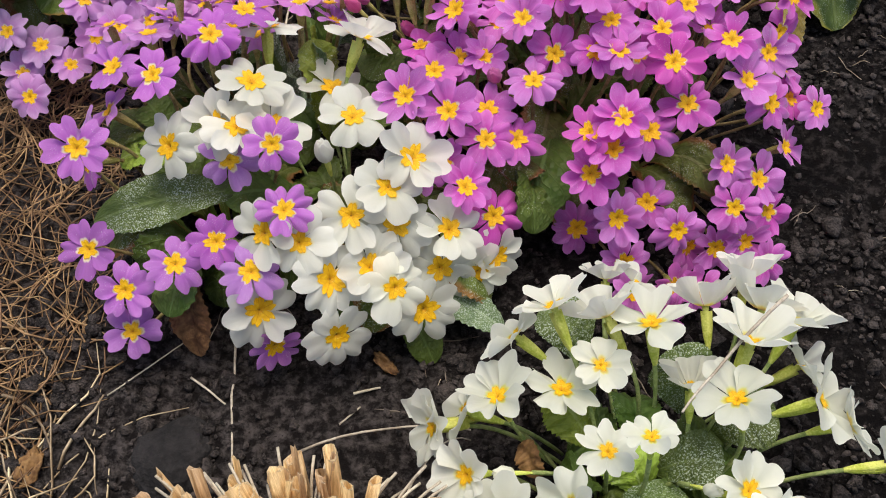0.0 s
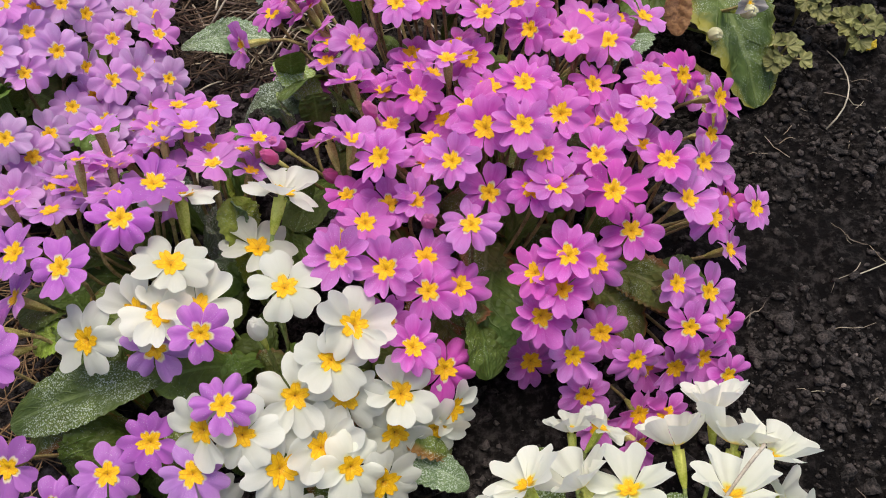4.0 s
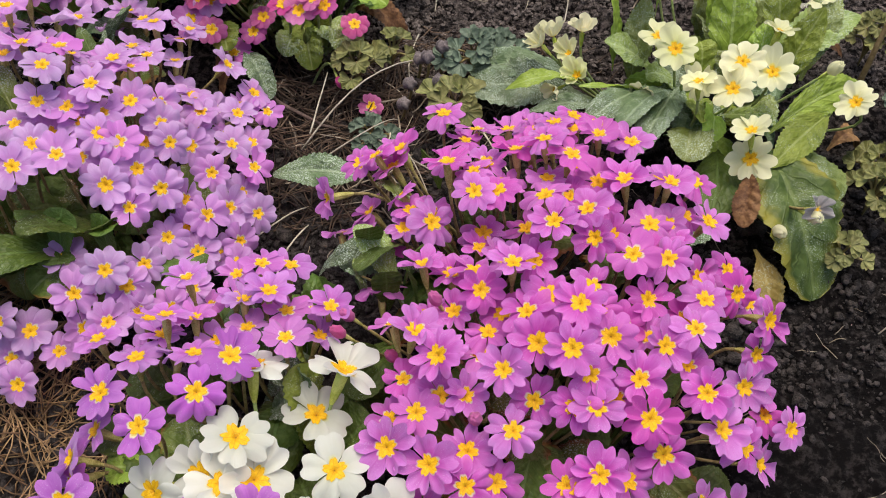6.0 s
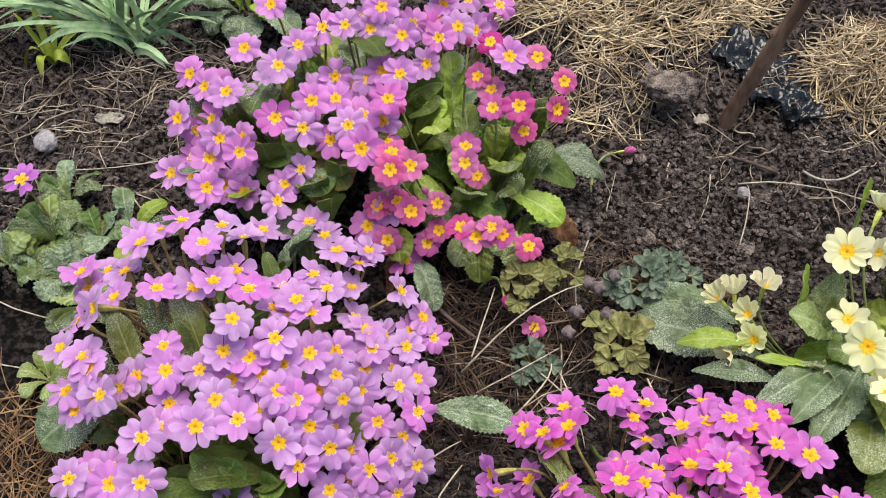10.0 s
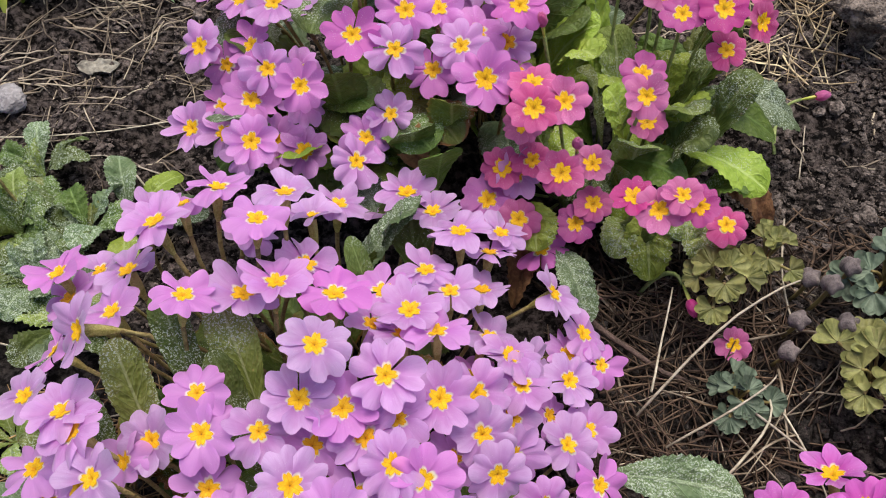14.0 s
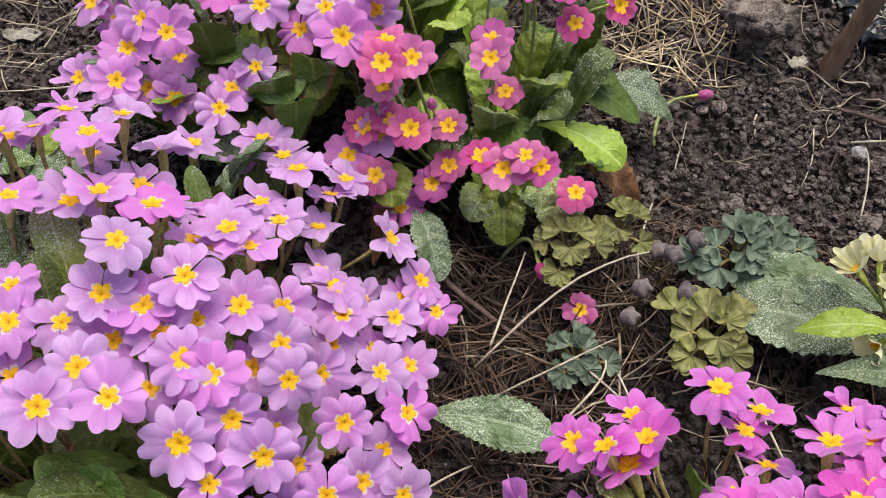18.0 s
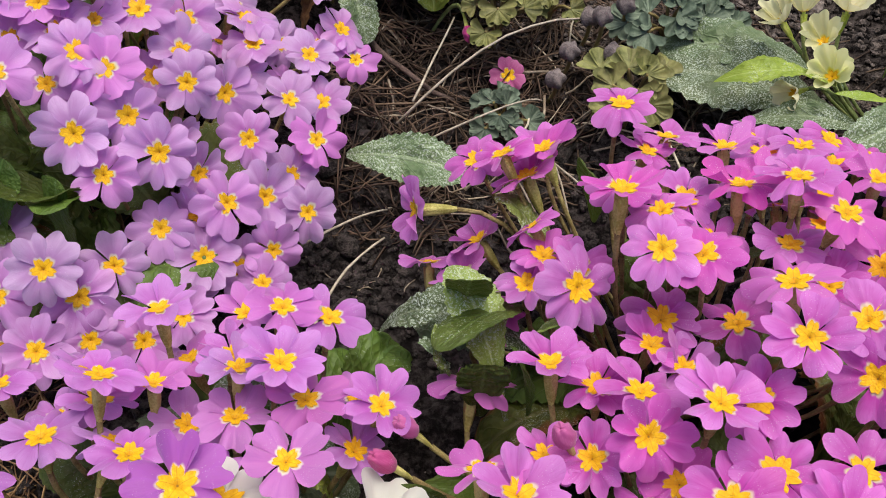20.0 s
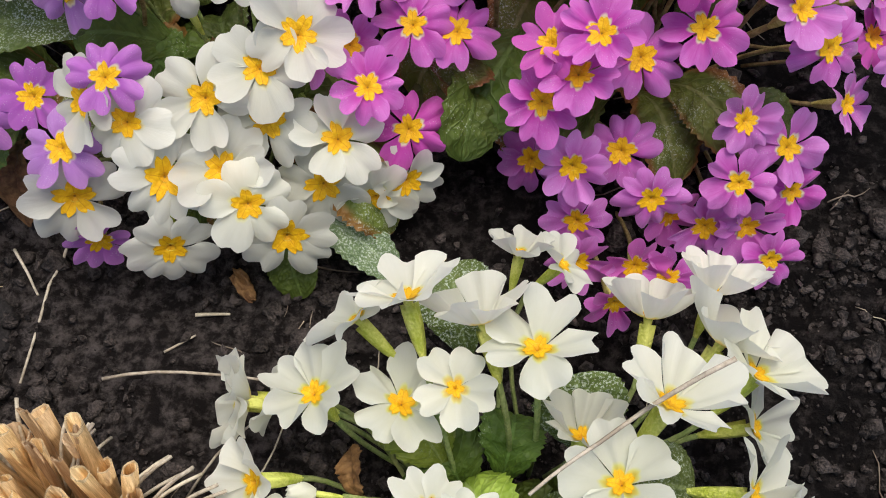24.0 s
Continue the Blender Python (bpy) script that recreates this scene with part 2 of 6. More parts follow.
DRY_GREY = plain_material("bleached_leaf", (0.20, 0.18, 0.15), (0.45, 0.42, 0.36), 70, 0.7, 0.6, 0.0015)
BARK = plain_material("stick_bark", (0.09, 0.046, 0.032), (0.25, 0.145, 0.10), 45, 0.8, 0.8, 0.002, False, 0.3, (1, 1, 0.25))

OLIVE = plain_material("olive_leaflet", (0.09, 0.095, 0.028), (0.235, 0.225, 0.08), 60, 0.55, 0.4, 0.001)
BLUE_GREEN = plain_material("blue_green_leaflet", (0.06, 0.085, 0.06), (0.15, 0.19, 0.135), 60, 0.55, 0.4, 0.001)
SHOOT = plain_material("purplish_shoot", (0.09, 0.07, 0.075), (0.22, 0.18, 0.18), 250, 0.7, 0.6, 0.001)
PETAL_WHITE = petal_material("white_petal", (0.77, 0.76, 0.66), (0.86, 0.855, 0.795), (0.86, 0.82, 0.53), 0.27, 0.2, thin=0.50)
PETAL_PALE = petal_material("milk_white_petal", (0.77, 0.77, 0.65), (0.86, 0.86, 0.785), (0.84, 0.79, 0.29), 0.24, 0.2, thin=0.50)
PETAL_CREAM = petal_material("primrose_yellow_petal", (0.78, 0.74, 0.40), (0.86, 0.83, 0.55), (0.84, 0.74, 0.20), 0.26, 0.3)
PETAL_VIOLET = petal_material("violet_petal", (0.44, 0.11, 0.56), (0.62, 0.25, 0.72), (0.92, 0.80, 0.58), 0.30, 0.35, (0.40, 0.10, 0.46), 0.5)
PETAL_MAGENTA = petal_material("magenta_petal", (0.56, 0.058, 0.47), (0.755, 0.25, 0.745), (0.92, 0.80, 0.62), 0.275, 0.35, (0.60, 0.12, 0.50), 0.45)
PETAL_MAUVE = petal_material("mauve_petal", (0.50, 0.125, 0.53), (0.68, 0.31, 0.76), (0.92, 0.84, 0.74), 0.255, 0.3, (0.58, 0.16, 0.52), 0.3)
PETAL_LILAC = petal_material("lilac_petal", (0.525, 0.188, 0.565), (0.715, 0.43, 0.79), (0.92, 0.84, 0.74), 0.235, 0.3, (0.62, 0.24, 0.64), 0.25)
PETAL_PINK = petal_material("pink_lilac_petal", (0.55, 0.165, 0.56), (0.74, 0.385, 0.79), (0.92, 0.84, 0.74), 0.25, 0.3, (0.60, 0.19, 0.55), 0.55)
PETAL_WITHERED = petal_material("withered_petal", (0.26, 0.22, 0.235), (0.46, 0.42, 0.435), (0.42, 0.36, 0.27), 0.2, 0.6)
PETAL_ROSE = petal_material("rose_petal", (0.55, 0.055, 0.26), (0.73, 0.18, 0.46), (0.92, 0.76, 0.55), 0.32, 0.35, (0.48, 0.06, 0.30), 0.5)


def eye_material():
    m, t, b = material("yellow_eye", 0.6, 0.25)
    tc = t.nodes.new("ShaderNodeTexCoord")
    uv = t.nodes.new("ShaderNodeSeparateXYZ")
    t.links.new(tc.outputs["UV"], uv.inputs[0])
    n = noise_at(t, tc.outputs["Object"], 9, 3)
    col = blend(t, step(t, n, 0.3, 0.75), (0.66, 0.335, 0.005), (0.79, 0.475, 0.010))
    col = blend(t, calc(t, "MULTIPLY", step(t, uv.outputs[0], 0.06, 0.0), 0.6), col, (0.42, 0.15, 0.004))
    col = blend(t, calc(t, "MULTIPLY", step(t, uv.outputs[1], 0.45, 0.1), 0.6), col, (0.46, 0.19, 0.006))
    col = blend(t, step(t, uv.outputs[1], 0.12, 0.04), col, (0.22, 0.11, 0.008))
    t.links.new(col, b.inputs["Base Color"])
    bumped(t, b, n, 0.2, 0.02)
    return m


EYE_YELLOW = eye_material()
CALYX_GREEN = plain_material("green_calyx", (0.40, 0.46, 0.05), (0.66, 0.68, 0.18), 3.0, 0.55, 0.3, 0.05)
CALYX_BROWN = plain_material("bronze_calyx", (0.30, 0.265, 0.06), (0.56, 0.50, 0.18), 3.0, 0.55, 0.3, 0.05)
STEM_GREEN = plain_material("green_stem", (0.16, 0.22, 0.06), (0.34, 0.38, 0.15), 2.0, 0.55, 0.3, 0.05)
STEM_BROWN = plain_material("reddish_stem", (0.17, 0.125, 0.045), (0.36, 0.29, 0.12), 2.0, 0.55, 0.3, 0.05)
RIB = (0.15, 0.23, 0.06)
LEAF = leaf_material("primrose_leaf", (0.05, 0.085, 0.012), (0.125, 0.18, 0.03), RIB, 0.15)
LEAF_FRESH = leaf_material("fresh_primrose_leaf", (0.175, 0.25, 0.022), (0.37, 0.46, 0.08), (0.46, 0.54, 0.20), 0.4)
LEAF_GRAINY = leaf_material("grain_dusted_leaf", (0.075, 0.12, 0.05), (0.19, 0.25, 0.12), (0.31, 0.38, 0.23), 0.82)
LEAF_DUSTY = leaf_material("dusted_fresh_leaf", (0.135, 0.18, 0.03), (0.31, 0.365, 0.10), (0.44, 0.49, 0.24), 0.75)
LEAF_YELLOWING = leaf_material("yellowing_leaf", (0.04, 0.068, 0.014), (0.12, 0.16, 0.034), (0.17, 0.21, 0.07), 0.4, (0.24, 0.215, 0.03), 0.28)
LEAF_DEAD = leaf_material("dead_tan_leaf", (0.22, 0.15, 0.03), (0.42, 0.31, 0.08), (0.45, 0.36, 0.14), 0.5)
LEAF_DOTTED = leaf_material("dotted_leaf", (0.055, 0.09, 0.017), (0.14, 0.195, 0.042), (0.20, 0.27, 0.09), 0.72)
LEAF_OLD = leaf_material("ageing_leaf", (0.085, 0.12, 0.018), (0.21, 0.255, 0.05), (0.29, 0.31, 0.12), 0.5, (0.25, 0.12, 0.03), 0.22)
BLADE = plain_material("narcissus_blade", (0.20, 0.32, 0.15), (0.42, 0.55, 0.31), 30, 0.5, 0.2, 0.0004, False, 0.35)
BLADE_LIME = plain_material("lime_leaf", (0.24, 0.31, 0.03), (0.46, 0.50, 0.09), 30, 0.5, 0.2, 0.0004, False, 0.35)

# ---- small helpers for parts ----
def link(name, mesh, parent=None, m=None, label=""):
    ob = new(name, mesh)
    if parent is not None:
        ob.parent = parent
    if m is not None:
        ob.matrix_basis = m
    if label:
        ob["label"] = label
    return ob


def mesh_of(name, verts, faces, mat, uvs=None, smooth=True):
    me = bpy.data.meshes.new(name)
    me.from_pydata(verts, [], faces)
    me.materials.append(mat)
    if uvs is not None:
        layer = me.uv_layers.new(name="UVMap").data
        for loop in me.loops:
            layer[loop.index].uv = uvs[loop.vertex_index]
    me.polygons.foreach_set("use_smooth", [smooth] * len(me.polygons))
    me.update()
    return me


def thing(name, x, y, z, label, category, group=""):
    return tagged(link(name, None, None, Matrix.Translation((x, y, z))), label, category, group)


def tube(path, radii, sides=6, close=True):
    """A round strand along path; gives vertices and faces."""
    verts, faces = [], []
    up = Vector((0.31, 0.17, 0.94))
    for i, p in enumerate(path):
        d = (path[min(i + 1, len(path) - 1)] - path[max(i - 1, 0)]).normalized()
        a = d.cross(up)
        a = a.normalized() if a.length > 1e-4 else Vector((1, 0, 0))
        c = d.cross(a)
        for k in range(sides):
            w = 2 * math.pi * k / sides
            verts.append(p + (a * math.cos(w) + c * math.sin(w)) * radii[i])
    for i in range(len(path) - 1):
        for k in range(sides):
            n = (k + 1) % sides
            faces.append((i * sides + k, i * sides + n, (i + 1) * sides + n, (i + 1) * sides + k))
    if close:
        faces.append(tuple(range(sides))[::-1])
        faces.append(tuple((len(path) - 1) * sides + k for k in range(sides)))
    return verts, faces


def bezier(a, c, b, n):
    return [a * (1 - s) ** 2 + c * (2 * s * (1 - s)) + b * s * s for s in (i / n for i in range(n + 1))]


# ---- the ground: one sheet of earth out to the horizon ----
MOUNDS = ((0.228, 0.872, 0.062, 0.032), (-0.01, 0.98, 0.11, 0.022), (0.02, 1.15, 0.2, 0.03), (-0.045, 0.07, 0.06, 0.010), (0.19, 0.57, 0.07, 0.008),
          (-0.2, 0.47, 0.10, 0.008), (-0.17, 0.67, 0.10, 0.008), (0.07, 0.35, 0.10, 0.006), (-0.135, 0.155, 0.035, 0.006))


def ground_height(x, y):
    h = 0.0
    for mx, my, r, a in MOUNDS:
        h += a * math.exp(-((x - mx) ** 2 + (y - my) ** 2) / (r * r))
    if abs(x) < 1.5 and -0.6 < y < 2.2:
        p = Vector((x, y, 0.0))
        rough = 1.6 + 0.5 * min(1.0, max(0.0, (y - 0.5) / 0.2))
        h += 0.0045 * abs(noise.noise(p * 47 + Vector((7, 2, 0)))) + 0.006 * noise.noise(p * 9) + 0.0028 * noise.noise(p * 21) + 0.0035 * rough * noise.noise(p * 38) + 0.0034 * rough * abs(noise.noise(p * 80)) + 0.0022 * rough * abs(noise.noise(p * 170 + Vector((3, 1, 0))))
    return h


def ground_axis(low, high, fine):
    mid = [low + fine * i for i in range(int((high - low) / fine) + 1)]
    left, right, d = [], [], fine
    a, b = mid[0], mid[-1]
    while b < 400:
        d *= 1.35
        a, b = a - d, b + d
        left.append(a)
        right.append(b)
    return left[::-1] + mid + right


gx, gy = ground_axis(-0.70, 0.50, 0.0031), ground_axis(0.02, 1.25, 0.0031)
gv = [(x, y, ground_height(x, y)) for y in gy for x in gx]
nx = len(gx)
gf = [(j * nx + i, j * nx + i + 1, (j + 1) * nx + i + 1, (j + 1) * nx + i) for j in range(len(gy) - 1) for i in range(nx - 1)]
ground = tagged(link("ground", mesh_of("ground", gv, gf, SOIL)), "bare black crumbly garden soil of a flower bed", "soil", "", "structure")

rng = random.Random(7)


def crumbs(name, count, low, high, least, most, mat, label, sharp=5.0, soft=False):
    """Crumbs of earth lying on the sheet, thicker in some patches than in others."""
    base = bmesh.new()
    bmesh.ops.create_icosphere(base, subdivisions=1, radius=1.0)
    bv = [v.co.copy() for v in base.verts]
    bf = [tuple(v.index for v in f.verts) for f in base.faces]
    base.free()
    verts, faces = [], []
    while len(faces) < count * len(bf):
        x, y = rng.uniform(low[0], high[0]), rng.uniform(low[1], high[1])
        if noise.noise(Vector((x * 14, y * 14, 2.0))) + rng.uniform(-0.5, 0.6) < 0:
            continue
        r = least + most * rng.random() ** sharp
        k = len(verts)
        z = ground_height(x, y) + r * 0.35
        a = rng.random() * 6.283
        c, q = math.cos(a) * r, math.sin(a) * r
        sx, sy, sz = rng.uniform(0.7, 1.4), rng.uniform(0.6, 1.1), r * rng.uniform(0.45, 0.95)
        for v in bv:
            f = rng.uniform(0.4, 1.4)
            px, py = v.x * sx * f, v.y * sy * f
            verts.append((x + px * c - py * q, y + px * q + py * c, z + v.z * f * sz))
        faces.extend(tuple(k + w for w in f) for f in bf)
    tagged(link(name, mesh_of(name, verts, faces, mat, None, soft)), label, "soil", "", "stuff")


crumbs("soil_crumbs", 40000, (-0.08, 0.60), (0.45, 0.88), 0.0004, 0.0022, CRUMB, "loose dry grey-brown crumbs of earth behind the primroses", 4.0)
crumbs("soil_crumbs", 24000, (-0.62, 0.55), (-0.28, 0.90), 0.0004, 0.0022, CRUMB, "loose dry grey-brown crumbs of earth beside the primroses", 4.0)
crumbs("soil_crumbs", 30000, (-0.20, 0.07), (0.42, 0.58), 0.0005, 0.0026, MOIST, "fine moist black crumbs of earth in front of the primroses", 4.0, True)
crumbs("soil_clumps", 1500, (-0.20, 0.09), (0.42, 0.58), 0.0018, 0.0050, MOIST, "moist black lumps of earth in front of the primroses", 3.0, True)
crumbs("soil_specks", 260, (-0.20, 0.09), (0.42, 0.58), 0.0005, 0.0012, CLOD, "dry grey specks on the moist black soil", 3.0)


def strands(name, count, spot, length, radius, mat, label, category, lie=0.25, lift=0.0, bend=0.3, seed=1):
    """Many dry stalks strewn over a patch; spot(r) gives x, y, height above the earth and main heading."""
    r = random.Random(seed)
    verts, faces = [], []
    for _ in range(count):
        x, y, z, head = spot(r)
        ln = length * r.uniform(0.35, 1.25)
        d = Vector((math.cos(head), math.sin(head), r.gauss(0, lie)))
        d.normalize()
        side = Vector((-d.y, d.x, r.gauss(0, 0.4)))
        bow, kink = r.gauss(0, bend) * ln * 1.6, r.gauss(0, 0.03)
        pts = []
        for s in (-0.5, -0.3, -0.1, 0.1, 0.3, 0.5):
            p = Vector((x, y, 0)) + d * (s * ln) + side * (bow * (0.25 - s * s) + kink * ln * math.sin(s * 7))
            floor = ground_height(p.x, p.y) + radius
            p.z = max(floor, floor + z + d.z * s * ln * 0.6 + side.z * bow * (0.25 - s * s))
            pts.append(p)
        rad = radius * r.uniform(0.6, 1.3)
        v, f = tube(pts, [rad, rad, rad, rad * 0.9, rad * 0.8, rad * 0.5], 3)
        k = len(verts)
        verts.extend(v)
        faces.extend(tuple(k + q for q in g) for g in f)
    return tagged(link(name, mesh_of(name, verts, faces, mat)), label, category, "", "stuff")


def spot_mound(cx, cy, sx, sy, top, spin=0.9, lean=0.0):
    def pick(r):
        a, d = r.random() * 6.283, math.sqrt(r.random())
        x, y = cx + sx * d * math.cos(a), cy + sy * d * math.sin(a)
        return x, y, r.random() ** 1.5 * top * (1 - d * d), lean + r.gauss(0, spin)
    return pick


strands("dry_grass_tuft", 780, spot_mound(0.226, 0.866, 0.072, 0.056, 0.022, 1.1, 1.2), 0.062, 0.00075, HAY, "heap of bleached dry grass on the soil", "dry grass", 0.35, 0, 0.2, 3)
strands("dry_grass_tuft", 1900, spot_mound(-0.015, 0.985, 0.15, 0.115, 0.022, 0.9, 0.2), 0.085, 0.0008, HAY, "flattened mat of bleached dry grass behind the flowers", "dry grass", 0.3, 0, 0.2, 4)
strands("dry_grass_tuft", 110, spot_mound(-0.005, 0.825, 0.045, 0.055, 0.008, 1.3, 0.9), 0.06, 0.0006, HAY, "thin scatter of bleached dry grass before the mat", "dry grass", 0.2, 0, 0.12, 33)
strands("dry_grass_tuft", 1300, spot_mound(-0.05, 1.17, 0.40, 0.12, 0.025, 0.9, 0.1), 0.09, 0.00085, HAY, "loose bleached dry grass at the bed's far edge", "dry grass", 0.3, 0, 0.2, 5)
strands("dry_litter", 200, spot_mound(-0.46, 0.765, 0.17, 0.075, 0.005, 1.3, 0.2), 0.06, 0.00055, LITTER, "thin brown stalks scattered on the soil", "plant litter", 0.1, 0, 0.14, 6)
strands("dry_litter", 120, spot_mound(-0.44, 0.66, 0.18, 0.09, 0.003, 1.3, 0.2), 0.05, 0.00045, LITTER, "few thin dry stalks on the crumbly soil", "plant litter", 0.1, 0, 0.14, 26)
strands("dry_litter", 260, spot_mound(0.1, 0.83, 0.3, 0.12, 0.004, 1.5, 0.2), 0.04, 0.0006, LITTER, "short brown stalks lying between the clods", "plant litter", 0.1, 0, 0.3, 16)
strands("dry_litter", 2700, spot_mound(-0.30, 0.28, 0.14, 0.24, 0.016, 1.1, 1.9), 0.055, 0.00046, WARM_LITTER, "mat of brown dry grass beside the violet primroses", "plant litter", 0.25, 0, 0.22, 7)
strands("dry_litter", 170, spot_mound(-0.24, 0.13, 0.10, 0.10, 0.01, 1.0, 1.4), 0.07, 0.0007, HAY, "loose pale dry grass at the bed's edge", "plant litter", 0.2, 0, 0.4, 8)
strands("needle_litter", 430, spot_mound(-0.07, 0.555, 0.065, 0.08, 0.012, 1.6, 0.7), 0.05, 0.0005, DARK_LITTER, "dark reddish dry needles and stalks between the plants", "plant litter", 0.25, 0, 0.1, 9)
strands("needle_litter", 60, spot_mound(-0.03, 0.56, 0.09, 0.08, 0.014, 1.6, 0.7), 0.055, 0.0006, LITTER, "pale dry stalks among the dark needles", "plant litter", 0.25, 0, 0.1, 29)
strands("needle_litter", 240, spot_mound(0.03, 0.61, 0.10, 0.06, 0.008, 1.6, 0.7), 0.045, 0.0006, DARK_LITTER, "dark dry stalks under the columbine leaves", "plant litter", 0.25, 0, 0.1, 10)
strands("dry_litter", 170, spot_mound(0.12, 0.33, 0.26, 0.26, 0.002, 1.6, 0.7), 0.024, 0.0003, LITTER, "tiny bits of dry stalk on the black soil", "plant litter", 0.08, 0, 0.08, 11)


def straw(points, radius, mat=STRAW, name="straw", label="single pale dry stalk lying on the soil", category="dry stalk"):
    """One stalk through two or three places on the ground plan; heights are above the earth."""
    ps = [Vector((x, y, ground_height(x, y) + radius * 0.9 + z)) for x, y, z in points]
    path = bezier(ps[0], ps[1] * 2 - (ps[0] + ps[2]) * 0.5, ps[2], 8) if len(ps) == 3 else [ps[0].lerp(ps[1], s / 6) for s in range(7)]
    for i, p in enumerate(path):
        p += Vector((noise.noise(p * 60), noise.noise(p * 60 + Vector((5, 0, 0))), 0)) * radius
        p.z = max(p.z, ground_height(p.x, p.y) + radius * 0.8)
    o = path[0].copy()
    v, f = tube([p - o for p in path], [radius * (1 - 0.4 * i / len(path)) for i in range(len(path))], 6)
    return tagged(link(name, mesh_of(name, v, f, mat), None, Matrix.Translation(o)), label, category, "loose dry stalks")

# ---- flowers ----
def corolla_mesh(name, mat, wide, notch, cup, wave, seed, scallop=0.0, side=0.42):
    """Five heart-shaped petals round a throat, of radius one; each laps over its neighbour."""
    r = random.Random(seed)
    verts, faces, uvs = [], [], []
    rows, cols = 8, 16
    for k in range(5):
        turn = 2 * math.pi * k / 5 + r.gauss(0, 0.07)
        size, lift, w0 = r.uniform(0.90, 1.07), r.gauss(0, 0.08), wide * r.uniform(0.91, 1.07)
        ph, droop, curl, skew = r.random() * 6.28, r.gauss(0.02, 0.09), r.gauss(0, 0.06), r.gauss(0, 0.12)
        base = len(verts)
        for i in range(rows + 1):
            s = i / rows
            for j in range(cols + 1):
                u = j / cols * 2 - 1
                rim = 1.0 - notch * math.exp(-((u - skew) / 0.20) ** 2) - side * abs(u) ** 3.2 - scallop * (0.5 + 0.5 * math.cos(u * 9.4 + ph))
                rim += 0.014 * math.sin(7.3 * u + ph) + 0.010 * math.sin(13.0 * u + 2.3 * ph)
                rad = (0.08 + 0.92 * s * rim) * size
                turned = turn + u * w0 * (1 - 0.10 * (1 - s))
                z = throat(s, cup) + lift * s ** 2 + 0.045 * u * s ** 1.4 - 0.045 * s * s * math.exp(-(u / 0.22) ** 2) - droop * s ** 3
                z += wave * s * s * (math.sin(2.6 * u + ph) + 0.45 * math.sin(6.1 * u + 2 * ph)) - (0.06 + curl) * s * s * u * u - 0.05 * s ** 6
                verts.append((rad * math.cos(turned), rad * math.sin(turned), z))
                uvs.append(((u + 1) / 2, s))
        for i in range(rows):
            for j in range(cols):
                a = base + i * (cols + 1) + j
                faces.append((a, a + 1, a + cols + 2, a + cols + 1))
    return mesh_of(name, verts, faces, mat, uvs)


def throat(s, cup):
    """Height of the flower's face at s of its radius: a cup that falls into the tube."""
    return cup * s * s - 0.07 * math.exp(-(s / 0.30) ** 2)


def eye_mesh(name, size, cup, seed):
    """The star in the throat: five forked points lying flat on the petals, with a small pit."""
    r = random.Random(seed)
    verts, uvs, faces = [(0, 0, -0.12)], [(0.5, 0.0)], []
    n = 100
    tooth = [1.0 + r.gauss(0, 0.06) for _ in range(10)]
    for ring, f in enumerate((0.12, 0.3, 0.6, 1.0)):
        for k in range(n):
            a = 2 * math.pi * k / n
            lobe = (k / n * 5 + 0.5) % 1 - 0.5
            off = abs(lobe) * 2
            high = tooth[(int(k / n * 5 + 0.5) % 5) * 2 + (lobe > 0)]
            star = 0.84 + (high - 0.84) * off / 0.28 if off < 0.28 else high + (0.60 - high) * (off - 0.28) / 0.72
            q = f * size * (0.8 + (star - 0.8) * f)
            verts.append((q * math.cos(a), q * math.sin(a), throat(q, cup) + 0.015 - (0.05 if ring == 0 else 0.0)))
            uvs.append((off * f, f))
    for k in range(n):
        m = (k + 1) % n
        faces.append((0, 1 + k, 1 + m))
        for ring in range(3):
            a, b = 1 + ring * n, 1 + (ring + 1) * n
            faces.append((a + k, b + k, b + m, a + m))
    return mesh_of(name, verts, faces, EYE_YELLOW, uvs)


def calyx_mesh(name, mat, fat=1.0):
    """The narrow tube behind the petals, in its ribbed, toothed calyx."""
    verts, faces = [], []
    sides = 15
    rings = ((0.10, -0.04), (0.075, -0.20), (0.135 * fat, -0.32), (0.125 * fat, -0.58), (0.095 * fat, -0.92), (0.052, -1.18))
    for i, (q, z) in enumerate(rings):
        for k in range(sides):
            a = 2 * math.pi * k / sides
            rib = 1 + (0.19 * math.cos(5 * a) if i > 1 else 0.0)
            dz = 0.13 * math.cos(5 * a) if i == 2 else 0.0
            verts.append((q * rib * math.cos(a), q * rib * math.sin(a), z + dz))
    for i in range(len(rings) - 1):
        for k in range(sides):
            n = (k + 1) % sides
            faces.append((i * sides + k, (i + 1) * sides + k, (i + 1) * sides + n, i * sides + n))
    return mesh_of(name, verts, faces, mat)


